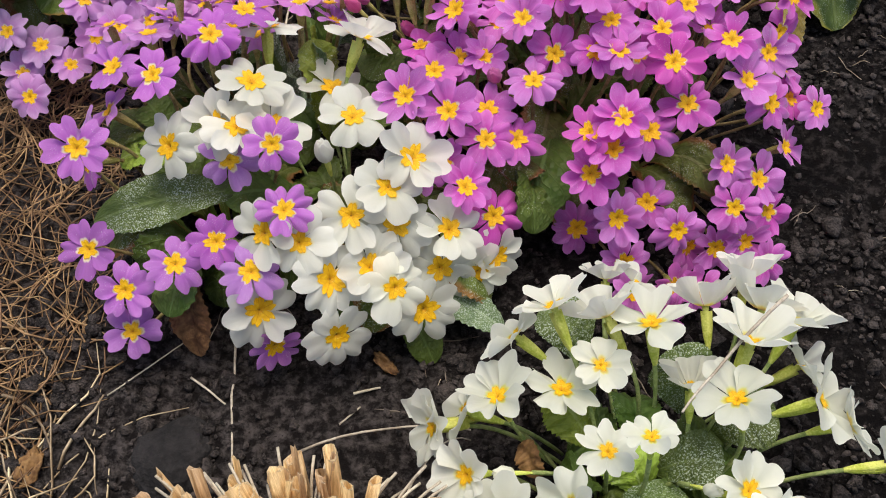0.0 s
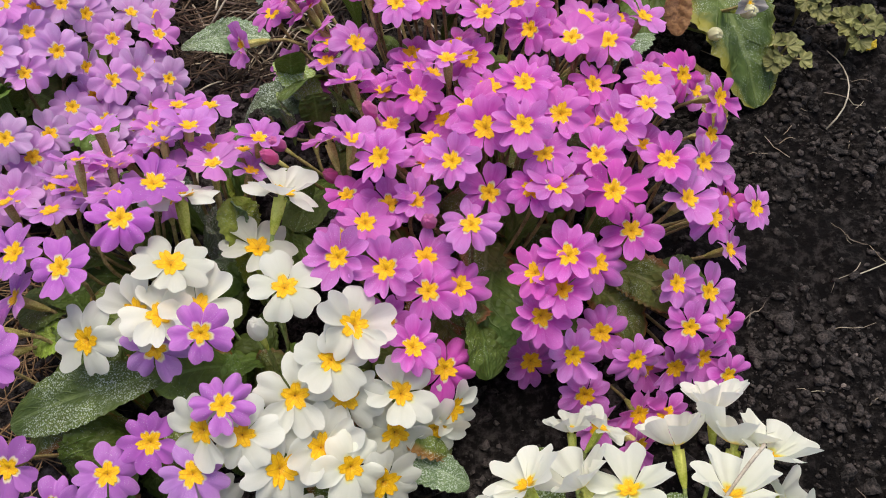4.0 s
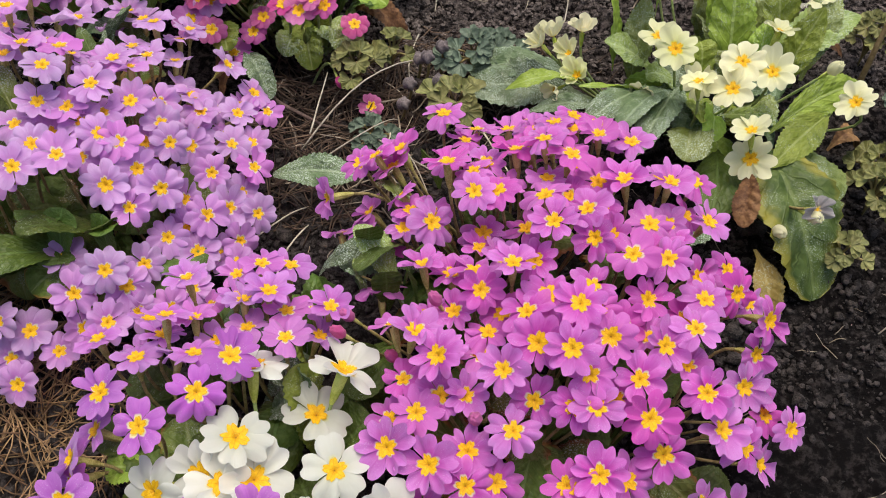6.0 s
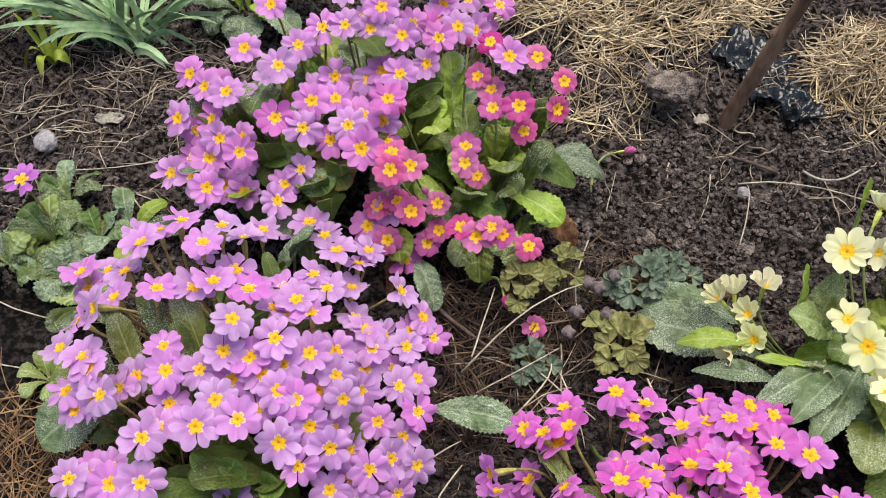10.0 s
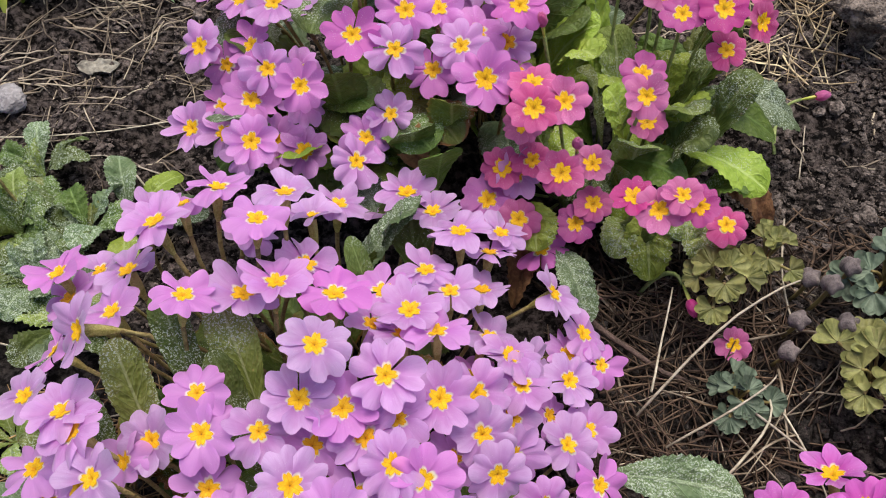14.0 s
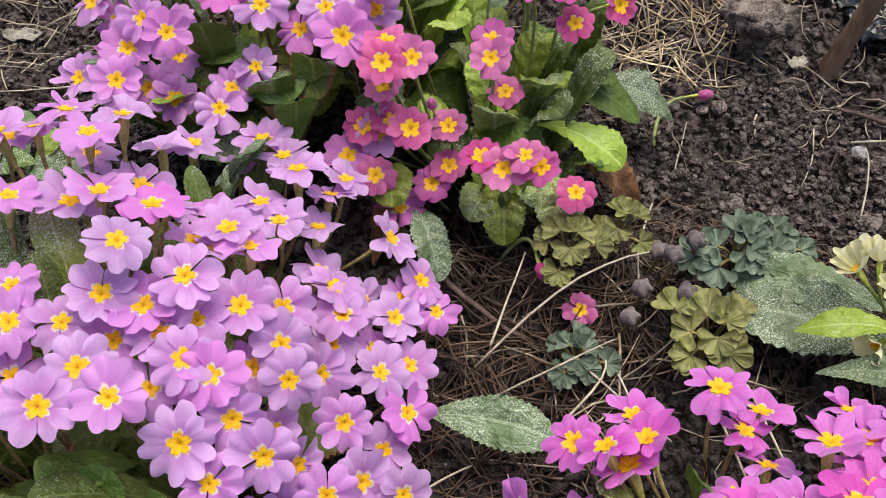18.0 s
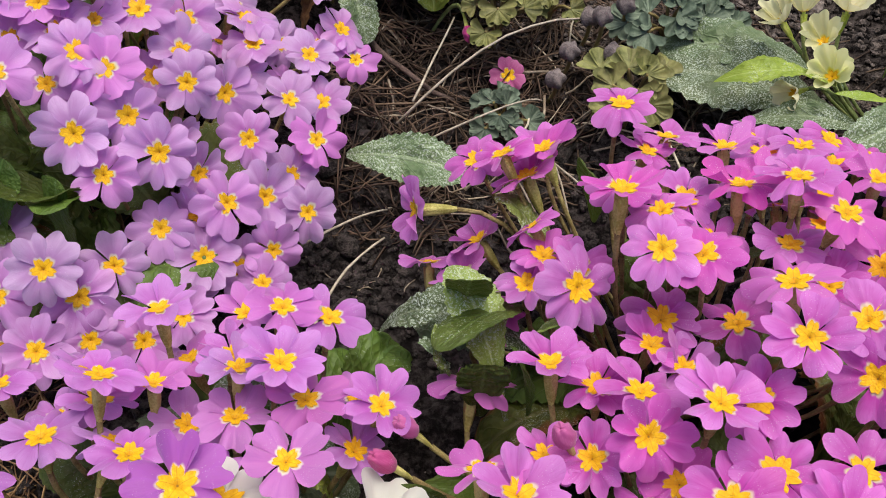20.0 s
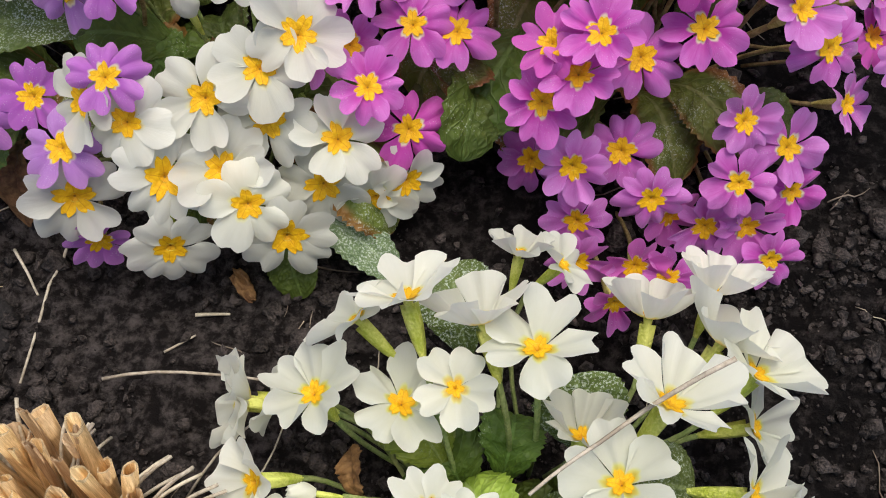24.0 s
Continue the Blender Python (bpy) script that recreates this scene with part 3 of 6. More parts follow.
def bud_mesh(name, mat):
    """A closed bud: five furled petals wound round one another."""
    verts, faces, uvs = [], [], []
    sides, rows = 30, 10
    for i in range(rows + 1):
        s = i / rows
        q = 0.44 * math.sin(math.pi * (0.12 + 0.80 * s) ** 0.8) + 0.04 - 0.10 * (i == rows)
        for k in range(sides):
            a = 2 * math.pi * k / sides
            fold = 1 + (0.12 + 0.30 * s) * (((k / sides * 5 + s * 1.7) % 1) - 0.5)
            verts.append((q * fold * math.cos(a), q * fold * math.sin(a), s * 1.1 - 0.15 - 0.22 * (i == rows) + 0.10 * s * s * (((k / sides * 5 + s * 1.7) % 1) - 0.5)))
            uvs.append(((k / sides * 5) % 1, 0.4 + 0.6 * s))
    for i in range(rows):
        for k in range(sides):
            n = (k + 1) % sides
            faces.append((i * sides + k, i * sides + n, (i + 1) * sides + n, (i + 1) * sides + k))
    return mesh_of(name, verts, faces, mat, uvs)


class Kind:
    """One sort of primrose: its petal shape, colour and size."""
    def __init__(self, petal, calyx, stem, radius, wide, notch, cup, wave, eye, scallop=0.0, side=0.42, seed=0):
        self.petal, self.stem_mat, self.radius = petal, stem, radius
        cups = [cup + (-0.06, 0.02, 0.14)[i % 3] for i in range(9)]
        self.corollas = [corolla_mesh("corolla", petal, wide * (0.94 + 0.015 * i), notch * (0.7 + 0.08 * i), cups[i], wave, seed * 31 + i, scallop, side) for i in range(9)]
        self.eyes = [eye_mesh("eye", eye * (0.92 + 0.08 * (i // 3)), cups[i], seed * 17 + i) for i in range(9)]
        self.calyx = calyx_mesh("calyx", calyx, 1.05 if petal is PETAL_PALE else 1.1)
        self.bud = bud_mesh("bud", PETAL_ROSE if petal is PETAL_MAGENTA else petal)


WHITE_KIND = Kind(PETAL_WHITE, CALYX_GREEN, STEM_GREEN, 0.0172, 0.71, 0.17, 0.05, 0.05, 0.37, 0.0, 0.48, 1)
PALE_KIND = Kind(PETAL_PALE, CALYX_GREEN, STEM_GREEN, 0.0160, 0.70, 0.19, 0.22, 0.13, 0.25, 0.03, 0.46, 2)
CUP_KIND = Kind(PETAL_PALE, CALYX_GREEN, STEM_GREEN, 0.0166, 0.72, 0.17, 0.45, 0.08, 0.24, 0.03, 0.44, 12)
CREAM_KIND = Kind(PETAL_CREAM, CALYX_GREEN, STEM_GREEN, 0.0165, 0.70, 0.19, 0.12, 0.11, 0.28, 0.0, 0.44, 3)
VIOLET_KIND = Kind(PETAL_VIOLET, CALYX_BROWN, STEM_BROWN, 0.0140, 0.65, 0.20, 0.05, 0.09, 0.35, 0.0, 0.46, 4)
MAGENTA_KIND = Kind(PETAL_MAGENTA, CALYX_BROWN, STEM_BROWN, 0.0140, 0.66, 0.21, 0.06, 0.12, 0.35, 0.010, 0.44, 5)
CREAM_CUP = Kind(PETAL_CREAM, CALYX_GREEN, STEM_GREEN, 0.0165, 0.72, 0.16, 0.85, 0.12, 0.3, 0.0, 0.42, 13)
MAUVE_KIND = Kind(PETAL_MAUVE, CALYX_BROWN, STEM_BROWN, 0.0134, 0.67, 0.21, 0.08, 0.12, 0.32, 0.010, 0.44, 9)
LILAC_KIND = Kind(PETAL_LILAC, CALYX_BROWN, STEM_BROWN, 0.0137, 0.71, 0.20, 0.08, 0.13, 0.29, 0.010, 0.40, 6)
PINK_KIND = Kind(PETAL_PINK, CALYX_BROWN, STEM_BROWN, 0.0138, 0.71, 0.20, 0.07, 0.13, 0.31, 0.014, 0.40, 7)
ROSE_KIND = Kind(PETAL_ROSE, CALYX_GREEN, STEM_GREEN, 0.0106, 0.80, 0.12, 0.06, 0.06, 0.42, 0.03, 0.40, 8)

WITHERED_KIND = Kind(PETAL_WITHERED, CALYX_BROWN, STEM_BROWN, 0.0135, 0.6, 0.1, 0.3, 0.34, 0.12, 0.03, 0.5, 14)

flower_rng = random.Random(21)


def flower(plant, kind, place, root, face, scale=1.0, bud=False):
    """One flower head on its stalk, turned to face."""
    r = flower_rng
    p, n = Vector(place), Vector(face).normalized()
    if n.z < -0.2:
        n.z = -0.2
        n.normalize()
    size = kind.radius * scale * r.uniform(0.92, 1.03)
    q = n.to_track_quat("Z", "Y").to_matrix().to_4x4() @ Matrix.Rotation(r.random() * 6.283, 4, "Z")
    m = Matrix.Translation(p) @ q @ Matrix.Scale(size, 4)
    local = plant.matrix_basis.inverted() @ m
    if bud:
        head_mesh = link("bud", kind.bud, plant, local @ Matrix.Diagonal((0.72, 0.72, 1.0, 1)))
    else:
        pick = r.randrange(9)
        head_mesh = link("flower", kind.corollas[pick], plant, local)
        link("eye", kind.eyes[pick], head_mesh, None)
    link("calyx", kind.calyx, head_mesh, None)
    inv = (plant.matrix_basis @ head_mesh.matrix_basis).inverted()
    foot = Vector(root).lerp(Vector((p.x, p.y, root[2])), 0.35)
    foot += Vector((r.gauss(0, 0.006), r.gauss(0, 0.006), 0))
    foot.z = ground_height(foot.x, foot.y) + 0.002
    b = inv @ foot
    a = Vector((0, 0, -1.16))
    reach = (b - a).length
    path = bezier(a, Vector((0, 0, -1.16 - 0.36 * reach)), b, 7)
    thick = 0.00085 / size / (0.72 if bud else 1.0)
    v, f = tube(path, [thick * (1.15 - 0.2 * (i / 7)) for i in range(8)], 5)
    link("stem", mesh_of("stem", v, f, kind.stem_mat), head_mesh, None)
    return head_mesh


def away(place, dome):
    return (Vector(place) - Vector(dome)).normalized()


HEADS = collections.defaultdict(list)
KINDS, ROOTS = {}, {}


def sort_of(plant, kind, *roots):
    KINDS[plant.name], ROOTS[plant.name] = kind, [(x, y, 0.0) for x, y in roots]


def head(plant, x, y, z, heading, rise, scale=1.0):
    """A flower at a place, facing a compass heading and a rise above the level, both in degrees."""
    root = min(ROOTS[plant.name], key=lambda q: (q[0] - x) ** 2 + (q[1] - y) ** 2)
    h, e = radians(heading), radians(rise)
    face = Vector((math.cos(h) * math.cos(e), math.sin(h) * math.cos(e), math.sin(e)))
    kind = KINDS[plant.name]
    if kind is PALE_KIND and face.y > 0.45:
        kind = CUP_KIND
    HEADS[plant.name].append((x, y, z, face))
    return flower(plant, kind, (x, y, z), root, face, scale)


def filled(plant, count, near, far, sink, seed, spare=()):
    """Further heads in the gaps of a cushion, a little below its surface and turned like their neighbours."""
    r = random.Random(seed)
    places, found = HEADS[plant.name], []
    for _ in range(count * 60):
        if len(found) >= count:
            break
        c = r.choice(places)
        x, y = c[0] + r.gauss(0, far), c[1] + r.gauss(0, far)
        if any((x - q[0]) ** 2 + (y - q[1]) ** 2 < q[2] * q[2] for q in spare):
            continue
        gaps = sorted(((((x - q[0]) ** 2 + (y - q[1]) ** 2) ** 0.5, q[2], q[3]) for q in places), key=lambda q: q[0])
        if gaps[0][0] < near or gaps[2][0] > 0.032 or any((x - q[0]) ** 2 + (y - q[1]) ** 2 < near * near for q in found):
            continue
        w = [1 / (g[0] * g[0] + 1e-5) for g in gaps[:4]]
        z = sum(a * g[1] for a, g in zip(w, gaps[:4])) / sum(w) - sink * r.uniform(0.7, 1.5)
        face = sum((g[2] * a for a, g in zip(w, gaps[:4])), Vector((0, 0, 0))).normalized()
        found.append((x, y, max(z, 0.02)))
        root = min(ROOTS[plant.name], key=lambda q: (q[0] - x) ** 2 + (q[1] - y) ** 2)
        flower(plant, KINDS[plant.name], found[-1], root, face + Vector((r.gauss(0, 0.25), r.gauss(0, 0.25), r.gauss(0, 0.15))), 0.92)


# ---- leaves ----
def leaf(plant, a, tip, arch, width, mat, roll=0.0, name="leaf", label="", stalk=0.18, crinkle=1.0, pointed=0.55, cells=(34, 10), fold=0.22, seed=None, acute=False):
    """A leaf from its base a to its tip, bowed upwards by arch, with crinkled tissue and a waved edge."""
    r = random.Random(seed if seed is not None else int(abs(a[0] * 7919 + tip[1] * 104729 + tip[0] * 3571) * 1000))
    a, tip = Vector(a), Vector(tip)
    ctl = (a + tip) * 0.5 + Vector((0, 0, arch * 2))
    n, c = cells
    spine = bezier(a, ctl, tip, n)
    flat = (tip - a)
    cross = Vector((-flat.y, flat.x, 0))
    cross = cross.normalized() if cross.length > 1e-5 else Vector((1, 0, 0))
    ph = r.random() * 10
    verts, faces, uvs = [], [], []
    inv = plant.matrix_basis.inverted()
    for i in range(n + 1):
        s = i / n
        t = (spine[min(i + 1, n)] - spine[max(i - 1, 0)]).normalized()
        side = (Matrix.Rotation(radians(roll + 14 * math.sin(ph + 2 * s)), 3, t) @ cross)
        up = side.cross(t)
        if up.z < 0:
            up = -up
        if s < stalk:
            h = width * (0.10 + 0.10 * s / stalk)
        else:
            q = (s - stalk) / (1 - stalk)
            if acute:
                h = width * (0.28 + 0.72 * math.sin(math.pi / 2 * q / 0.48) if q < 0.48 else 0.04 + 0.96 * math.cos(math.pi / 2 * (q - 0.48) / 0.52) ** 0.8)
            elif pointed < 0.3:
                h = width * (0.78 + 0.22 * math.sin(math.pi * q)) * min(1.0, 0.04 + (1 - q) * 5) ** 0.7
            else:
                h = width * (0.22 + 0.78 * math.sin(math.pi / 2 * q / 0.60) ** 1.1 if q < 0.60 else (1 - ((q - 0.60) / 0.405) ** 2.3) ** 0.55)
        h *= 0.5
        for j in range(c + 1):
            u = j / c * 2 - 1
            edge = h * u * (1 + 0.05 * crinkle * (1 if i % 2 else -1) * (abs(u) > 0.9))
            z = fold * h * abs(u) ** 1.3 - 0.45 * fold * h * u * u * (1 + s)
            z += crinkle * h * 0.24 * abs(math.sin(s * 21 - abs(u) * 3.0 + ph * 0.1)) * min(1, abs(u) * 2.5) * (1 - 0.5 * abs(u)) * (s > stalk * 0.8)
            z += crinkle * h * 0.05 * noise.noise(Vector((s * 14, u * 5, ph)))
            z += crinkle * h * 0.16 * math.sin(s * 9 + ph + 1.5 * u) * abs(u)
            verts.append(inv @ (spine[i] + side * edge + up * z))
            uvs.append((s, j / c))
    for i in range(n):
        for j in range(c):
            k = i * (c + 1) + j
            faces.append((k, k + 1, k + c + 2, k + c + 1))
    return link(name, mesh_of("leaf", verts, faces, mat, uvs), plant, None, label)


def rosette(plant, crowns, count, length, width, mats, rise, seed, spare=None, reach=1.0):
    """Leaves standing round the crowns, under and between the flowers."""
    r = random.Random(seed)
    for i in range(count):
        cx, cy = crowns[i % len(crowns)]
        ang = i * 2.399 + r.gauss(0, 0.25)
        if spare and spare[0] < (math.degrees(ang) % 360) < spare[1]:
            continue
        ln = length * r.uniform(0.65, 1.15)
        up = rise * r.uniform(0.3, 1.2)
        x, y = cx + math.cos(ang) * 0.012, cy + math.sin(ang) * 0.012
        tx, ty = cx + math.cos(ang) * ln * reach, cy + math.sin(ang) * ln * reach
        tz = max(ground_height(tx, ty) + 0.006, up)
        leaf(plant, (x, y, ground_height(x, y) + 0.004), (tx, ty, tz), 0.012 + 0.012 * r.random(), width * r.uniform(0.75, 1.2), r.choice(mats), r.gauss(0, 14), seed=seed * 100 + i)

# ---- the primroses: where each flower head stands and faces, cushion by cushion ----
MANY = "primroses in the bed"
white = thing("white_primrose", -0.045, 0.262, 0.0, "white primrose cushion with yellow-eyed flowers on black soil", "primrose", MANY)
violet = thing("violet_primrose", -0.105, 0.29, 0.0, "violet primrose with small flowers mixed among white ones", "primrose", MANY)
magenta = thing("magenta_primrose", 0.07, 0.365, 0.0, "dense domed magenta primrose with yellow star eyes", "primrose", MANY)
lilac = thing("lilac_primrose", -0.2, 0.475, 0.0, "dense domed pale lilac primrose with yellow star eyes", "primrose", MANY)
pink = thing("pink_lilac_primrose", -0.215, 0.685, 0.0, "pink-lilac primrose in full bloom beside rose-red ones", "primrose", MANY)
rose = thing("rose_primrose", -0.105, 0.66, 0.0, "rose-red primrose with small flowers and fresh leaves", "primrose", MANY)
pale = thing("milk_white_primrose", 0.078, 0.135, 0.0, "milk-white primrose with long green calyxes and outward flowers", "primrose", MANY)
cream = thing("pale_yellow_primrose", 0.2, 0.58, 0.0, "pale yellow primrose with large upright crinkled leaves", "primrose", MANY)

mauve = thing("mauve_primrose", -0.095, 0.345, 0.0, "mauve primrose spilling between the lilac and white cushions", "primrose", MANY)
sort_of(white, WHITE_KIND, (-0.045, 0.262))
sort_of(violet, VIOLET_KIND, (-0.105, 0.27), (-0.09, 0.30), (-0.13, 0.29))
sort_of(mauve, MAUVE_KIND, (-0.1, 0.335), (-0.08, 0.35))
sort_of(magenta, MAGENTA_KIND, (0.07, 0.365), (0.05, 0.32), (0.1, 0.34), (0.05, 0.42))
sort_of(lilac, LILAC_KIND, (-0.2, 0.475), (-0.23, 0.44), (-0.17, 0.44), (-0.22, 0.53))
sort_of(pink, PINK_KIND, (-0.225, 0.675), (-0.17, 0.70))
sort_of(rose, ROSE_KIND, (-0.115, 0.665), (-0.1, 0.69))
sort_of(pale, PALE_KIND, (0.078, 0.135))
sort_of(cream, CREAM_KIND, (0.2, 0.58), (0.16, 0.58))

head(white, -0.045, 0.198, 0.036, -63, 25); head(white, -0.077, 0.204, 0.047, -53, 35); head(white, -0.008, 0.210, 0.038, -67, 35)
head(white, -0.020, 0.213, 0.051, -60, 48); head(white, -0.047, 0.214, 0.056, -51, 49); head(white, -0.031, 0.222, 0.054, -46, 64)
head(white, -0.060, 0.224, 0.069, -90, 59); head(white, -0.075, 0.227, 0.071, -123, 48); head(white, -0.001, 0.230, 0.041, -68, 42)
head(white, 0.016, 0.233, 0.033, -73, 24, 0.85); head(white, -0.039, 0.238, 0.069, -79, 57); head(white, -0.020, 0.239, 0.061, -85, 58)
head(white, 0.003, 0.240, 0.057, -59, 69); head(white, 0.025, 0.241, 0.034, -55, 29, 0.85); head(white, -0.023, 0.249, 0.075, -52, 64)
head(white, -0.013, 0.260, 0.081, -58, 63); head(white, -0.088, 0.270, 0.090, -41, 77); head(white, -0.121, 0.271, 0.076, -133, 46)
head(white, -0.074, 0.274, 0.086, -20, 73); head(white, -0.099, 0.276, 0.085, -114, 58); head(white, -0.039, 0.278, 0.088, -37, 78)
head(white, -0.082, 0.288, 0.099, 0, 76); head(white, -0.052, 0.314, 0.070, 20, 84); head(white, -0.080, 0.325, 0.097, 90, 55)
head(white, -0.038, 0.328, 0.089, 55, 54)
head(violet, -0.073, 0.198, 0.027, -62, 19); head(violet, -0.136, 0.204, 0.030, -84, 57); head(violet, -0.136, 0.213, 0.049, -92, 57)
head(violet, -0.080, 0.214, 0.062, -79, 69); head(violet, -0.113, 0.220, 0.059, -49, 66); head(violet, -0.152, 0.228, 0.058, -97, 54)
head(violet, -0.097, 0.230, 0.061, -88, 61); head(violet, -0.065, 0.231, 0.082, -67, 66); head(violet, -0.071, 0.256, 0.094, -87, 53)
head(violet, -0.156, 0.262, 0.085, -63, 59, 1.15); head(violet, -0.093, 0.263, 0.076, -93, 49); head(violet, -0.168, 0.286, 0.048, -140, 33)
head(violet, -0.126, 0.292, 0.099, -119, 71); head(violet, -0.168, 0.293, 0.060, -173, 37); head(violet, -0.099, 0.302, 0.113, -51, 71)
head(violet, -0.160, 0.308, 0.060, 180, 45); head(violet, -0.155, 0.319, 0.078, -158, 70); head(violet, -0.088, 0.323, 0.109, 10, 79)
head(mauve, -0.109, 0.333, 0.094, 86, 59); head(mauve, -0.139, 0.335, 0.085, 97, 69); head(mauve, -0.066, 0.338, 0.101, 84, 76)
head(mauve, -0.163, 0.350, 0.077, 124, 65); head(mauve, -0.125, 0.352, 0.097, 91, 54); head(mauve, -0.131, 0.352, 0.078, 66, 62)
head(mauve, -0.088, 0.353, 0.085, 92, 66); head(mauve, -0.115, 0.358, 0.085, 96, 61); head(mauve, -0.070, 0.363, 0.085, 70, 72)
head(mauve, -0.048, 0.366, 0.085, 40, 76); head(mauve, -0.091, 0.366, 0.090, 94, 61); head(mauve, -0.078, 0.368, 0.095, 63, 72)
head(mauve, -0.113, 0.373, 0.072, 145, 58); head(mauve, -0.123, 0.382, 0.085, 112, 64); head(mauve, -0.085, 0.389, 0.089, 61, 73)
head(mauve, -0.071, 0.391, 0.085, 71, 73)
head(magenta, 0.108, 0.234, 0.020, -83, 36); head(magenta, 0.085, 0.244, 0.025, -86, 35); head(magenta, 0.107, 0.249, 0.043, -73, 38)
head(magenta, 0.079, 0.252, 0.048, -86, 36); head(magenta, 0.129, 0.252, 0.025, -92, 29); head(magenta, 0.023, 0.253, 0.049, -74, 54, 1.08)
head(magenta, 0.010, 0.254, 0.069, -63, 72); head(magenta, 0.143, 0.255, 0.026, -73, 32); head(magenta, 0.134, 0.260, 0.046, -92, 49)
head(magenta, 0.065, 0.261, 0.069, -79, 49); head(magenta, 0.094, 0.263, 0.046, -94, 49); head(magenta, 0.065, 0.266, 0.022, -85, 40)
head(magenta, 0.074, 0.268, 0.078, -107, 74); head(magenta, 0.064, 0.275, 0.081, -115, 66); head(magenta, 0.131, 0.277, 0.057, -55, 57)
head(magenta, 0.019, 0.277, 0.074, -99, 68); head(magenta, 0.149, 0.278, 0.045, -61, 58); head(magenta, 0.078, 0.278, 0.087, -123, 69)
head(magenta, 0.033, 0.280, 0.071, -100, 72); head(magenta, 0.092, 0.280, 0.076, -100, 60); head(magenta, 0.002, 0.281, 0.088, -126, 66, 1.08)
head(magenta, -0.017, 0.288, 0.090, -119, 66, 1.08); head(magenta, 0.109, 0.290, 0.083, -97, 67); head(magenta, 0.020, 0.293, 0.076, -101, 75)
head(magenta, 0.040, 0.297, 0.091, -120, 80); head(magenta, 0.150, 0.297, 0.076, -51, 50); head(magenta, 0.101, 0.299, 0.100, -84, 67, 1.1)
head(magenta, 0.137, 0.301, 0.087, -28, 66); head(magenta, 0.077, 0.303, 0.103, -80, 78); head(magenta, 0.067, 0.304, 0.101, -115, 66)
head(magenta, -0.004, 0.307, 0.087, -86, 78); head(magenta, 0.171, 0.307, 0.035, -28, 46); head(magenta, 0.050, 0.310, 0.094, -104, 51)
head(magenta, 0.128, 0.312, 0.101, -113, 72); head(magenta, 0.007, 0.316, 0.087, -93, 72); head(magenta, 0.074, 0.317, 0.108, -125, 73)
head(magenta, 0.098, 0.318, 0.102, -101, 72); head(magenta, 0.035, 0.319, 0.107, -133, 68); head(magenta, 0.185, 0.320, 0.049, -51, 49)
head(magenta, 0.065, 0.323, 0.120, -115, 67); head(magenta, 0.005, 0.327, 0.105, -149, 59); head(magenta, 0.154, 0.327, 0.079, -67, 52)
head(magenta, 0.051, 0.329, 0.114, -106, 61, 1.1); head(magenta, 0.084, 0.333, 0.114, -115, 59, 1.1); head(magenta, 0.113, 0.337, 0.100, -53, 64)
head(magenta, -0.005, 0.342, 0.103, 52, 72); head(magenta, 0.128, 0.346, 0.102, -137, 84); head(magenta, 0.070, 0.346, 0.122, -132, 78)
head(magenta, 0.030, 0.349, 0.091, 97, 82); head(magenta, -0.016, 0.349, 0.097, 107, 50); head(magenta, 0.047, 0.351, 0.107, 169, 73)
head(magenta, 0.058, 0.360, 0.108, -123, 79); head(magenta, 0.172, 0.362, 0.084, -46, 39); head(magenta, 0.108, 0.363, 0.100, -54, 62)
head(magenta, 0.026, 0.365, 0.103, -63, 69); head(magenta, 0.137, 0.366, 0.097, -17, 81); head(magenta, 0.041, 0.373, 0.116, 98, 79)
head(magenta, 0.157, 0.375, 0.089, -56, 42); head(magenta, 0.099, 0.379, 0.116, -146, 78); head(magenta, 0.117, 0.380, 0.111, -139, 74)
head(magenta, 0.023, 0.381, 0.098, 93, 67); head(magenta, -0.003, 0.384, 0.098, 113, 61); head(magenta, -0.024, 0.385, 0.073, 93, 49)
head(magenta, 0.082, 0.391, 0.112, -144, 49); head(magenta, 0.061, 0.393, 0.123, -115, 75); head(magenta, 0.079, 0.407, 0.116, 170, 68)
head(magenta, 0.114, 0.409, 0.102, -39, 89); head(magenta, 0.166, 0.410, 0.060, -30, 66); head(magenta, 0.002, 0.412, 0.096, -36, 60)
head(magenta, 0.058, 0.413, 0.119, 137, 66); head(magenta, 0.029, 0.414, 0.085, -62, 89); head(magenta, 0.052, 0.418, 0.085, 151, 75)
head(magenta, -0.014, 0.421, 0.079, 132, 79); head(magenta, 0.023, 0.421, 0.111, -97, 74); head(magenta, 0.151, 0.424, 0.086, 3, 71)
head(magenta, 0.035, 0.424, 0.109, 160, 75); head(magenta, 0.101, 0.430, 0.113, 141, 75); head(magenta, 0.009, 0.438, 0.115, 104, 67)
head(magenta, 0.130, 0.441, 0.099, 63, 78); head(magenta, 0.074, 0.442, 0.118, 52, 81); head(magenta, -0.058, 0.446, 0.072, -156, 11)
head(magenta, -0.053, 0.451, 0.035, 105, 42); head(magenta, 0.010, 0.452, 0.100, 133, 74); head(magenta, 0.060, 0.453, 0.118, 112, 67)
head(magenta, 0.148, 0.453, 0.085, 25, 80); head(magenta, 0.046, 0.457, 0.105, 105, 57); head(magenta, 0.064, 0.463, 0.106, 135, 67)
head(magenta, -0.022, 0.471, 0.073, 142, 51); head(magenta, -0.032, 0.473, 0.080, 146, 52); head(magenta, -0.018, 0.479, 0.080, 142, 55)
head(magenta, 0.079, 0.480, 0.080, 113, 67); head(magenta, 0.116, 0.483, 0.085, 89, 80); head(magenta, 0.057, 0.483, 0.080, 111, 65)
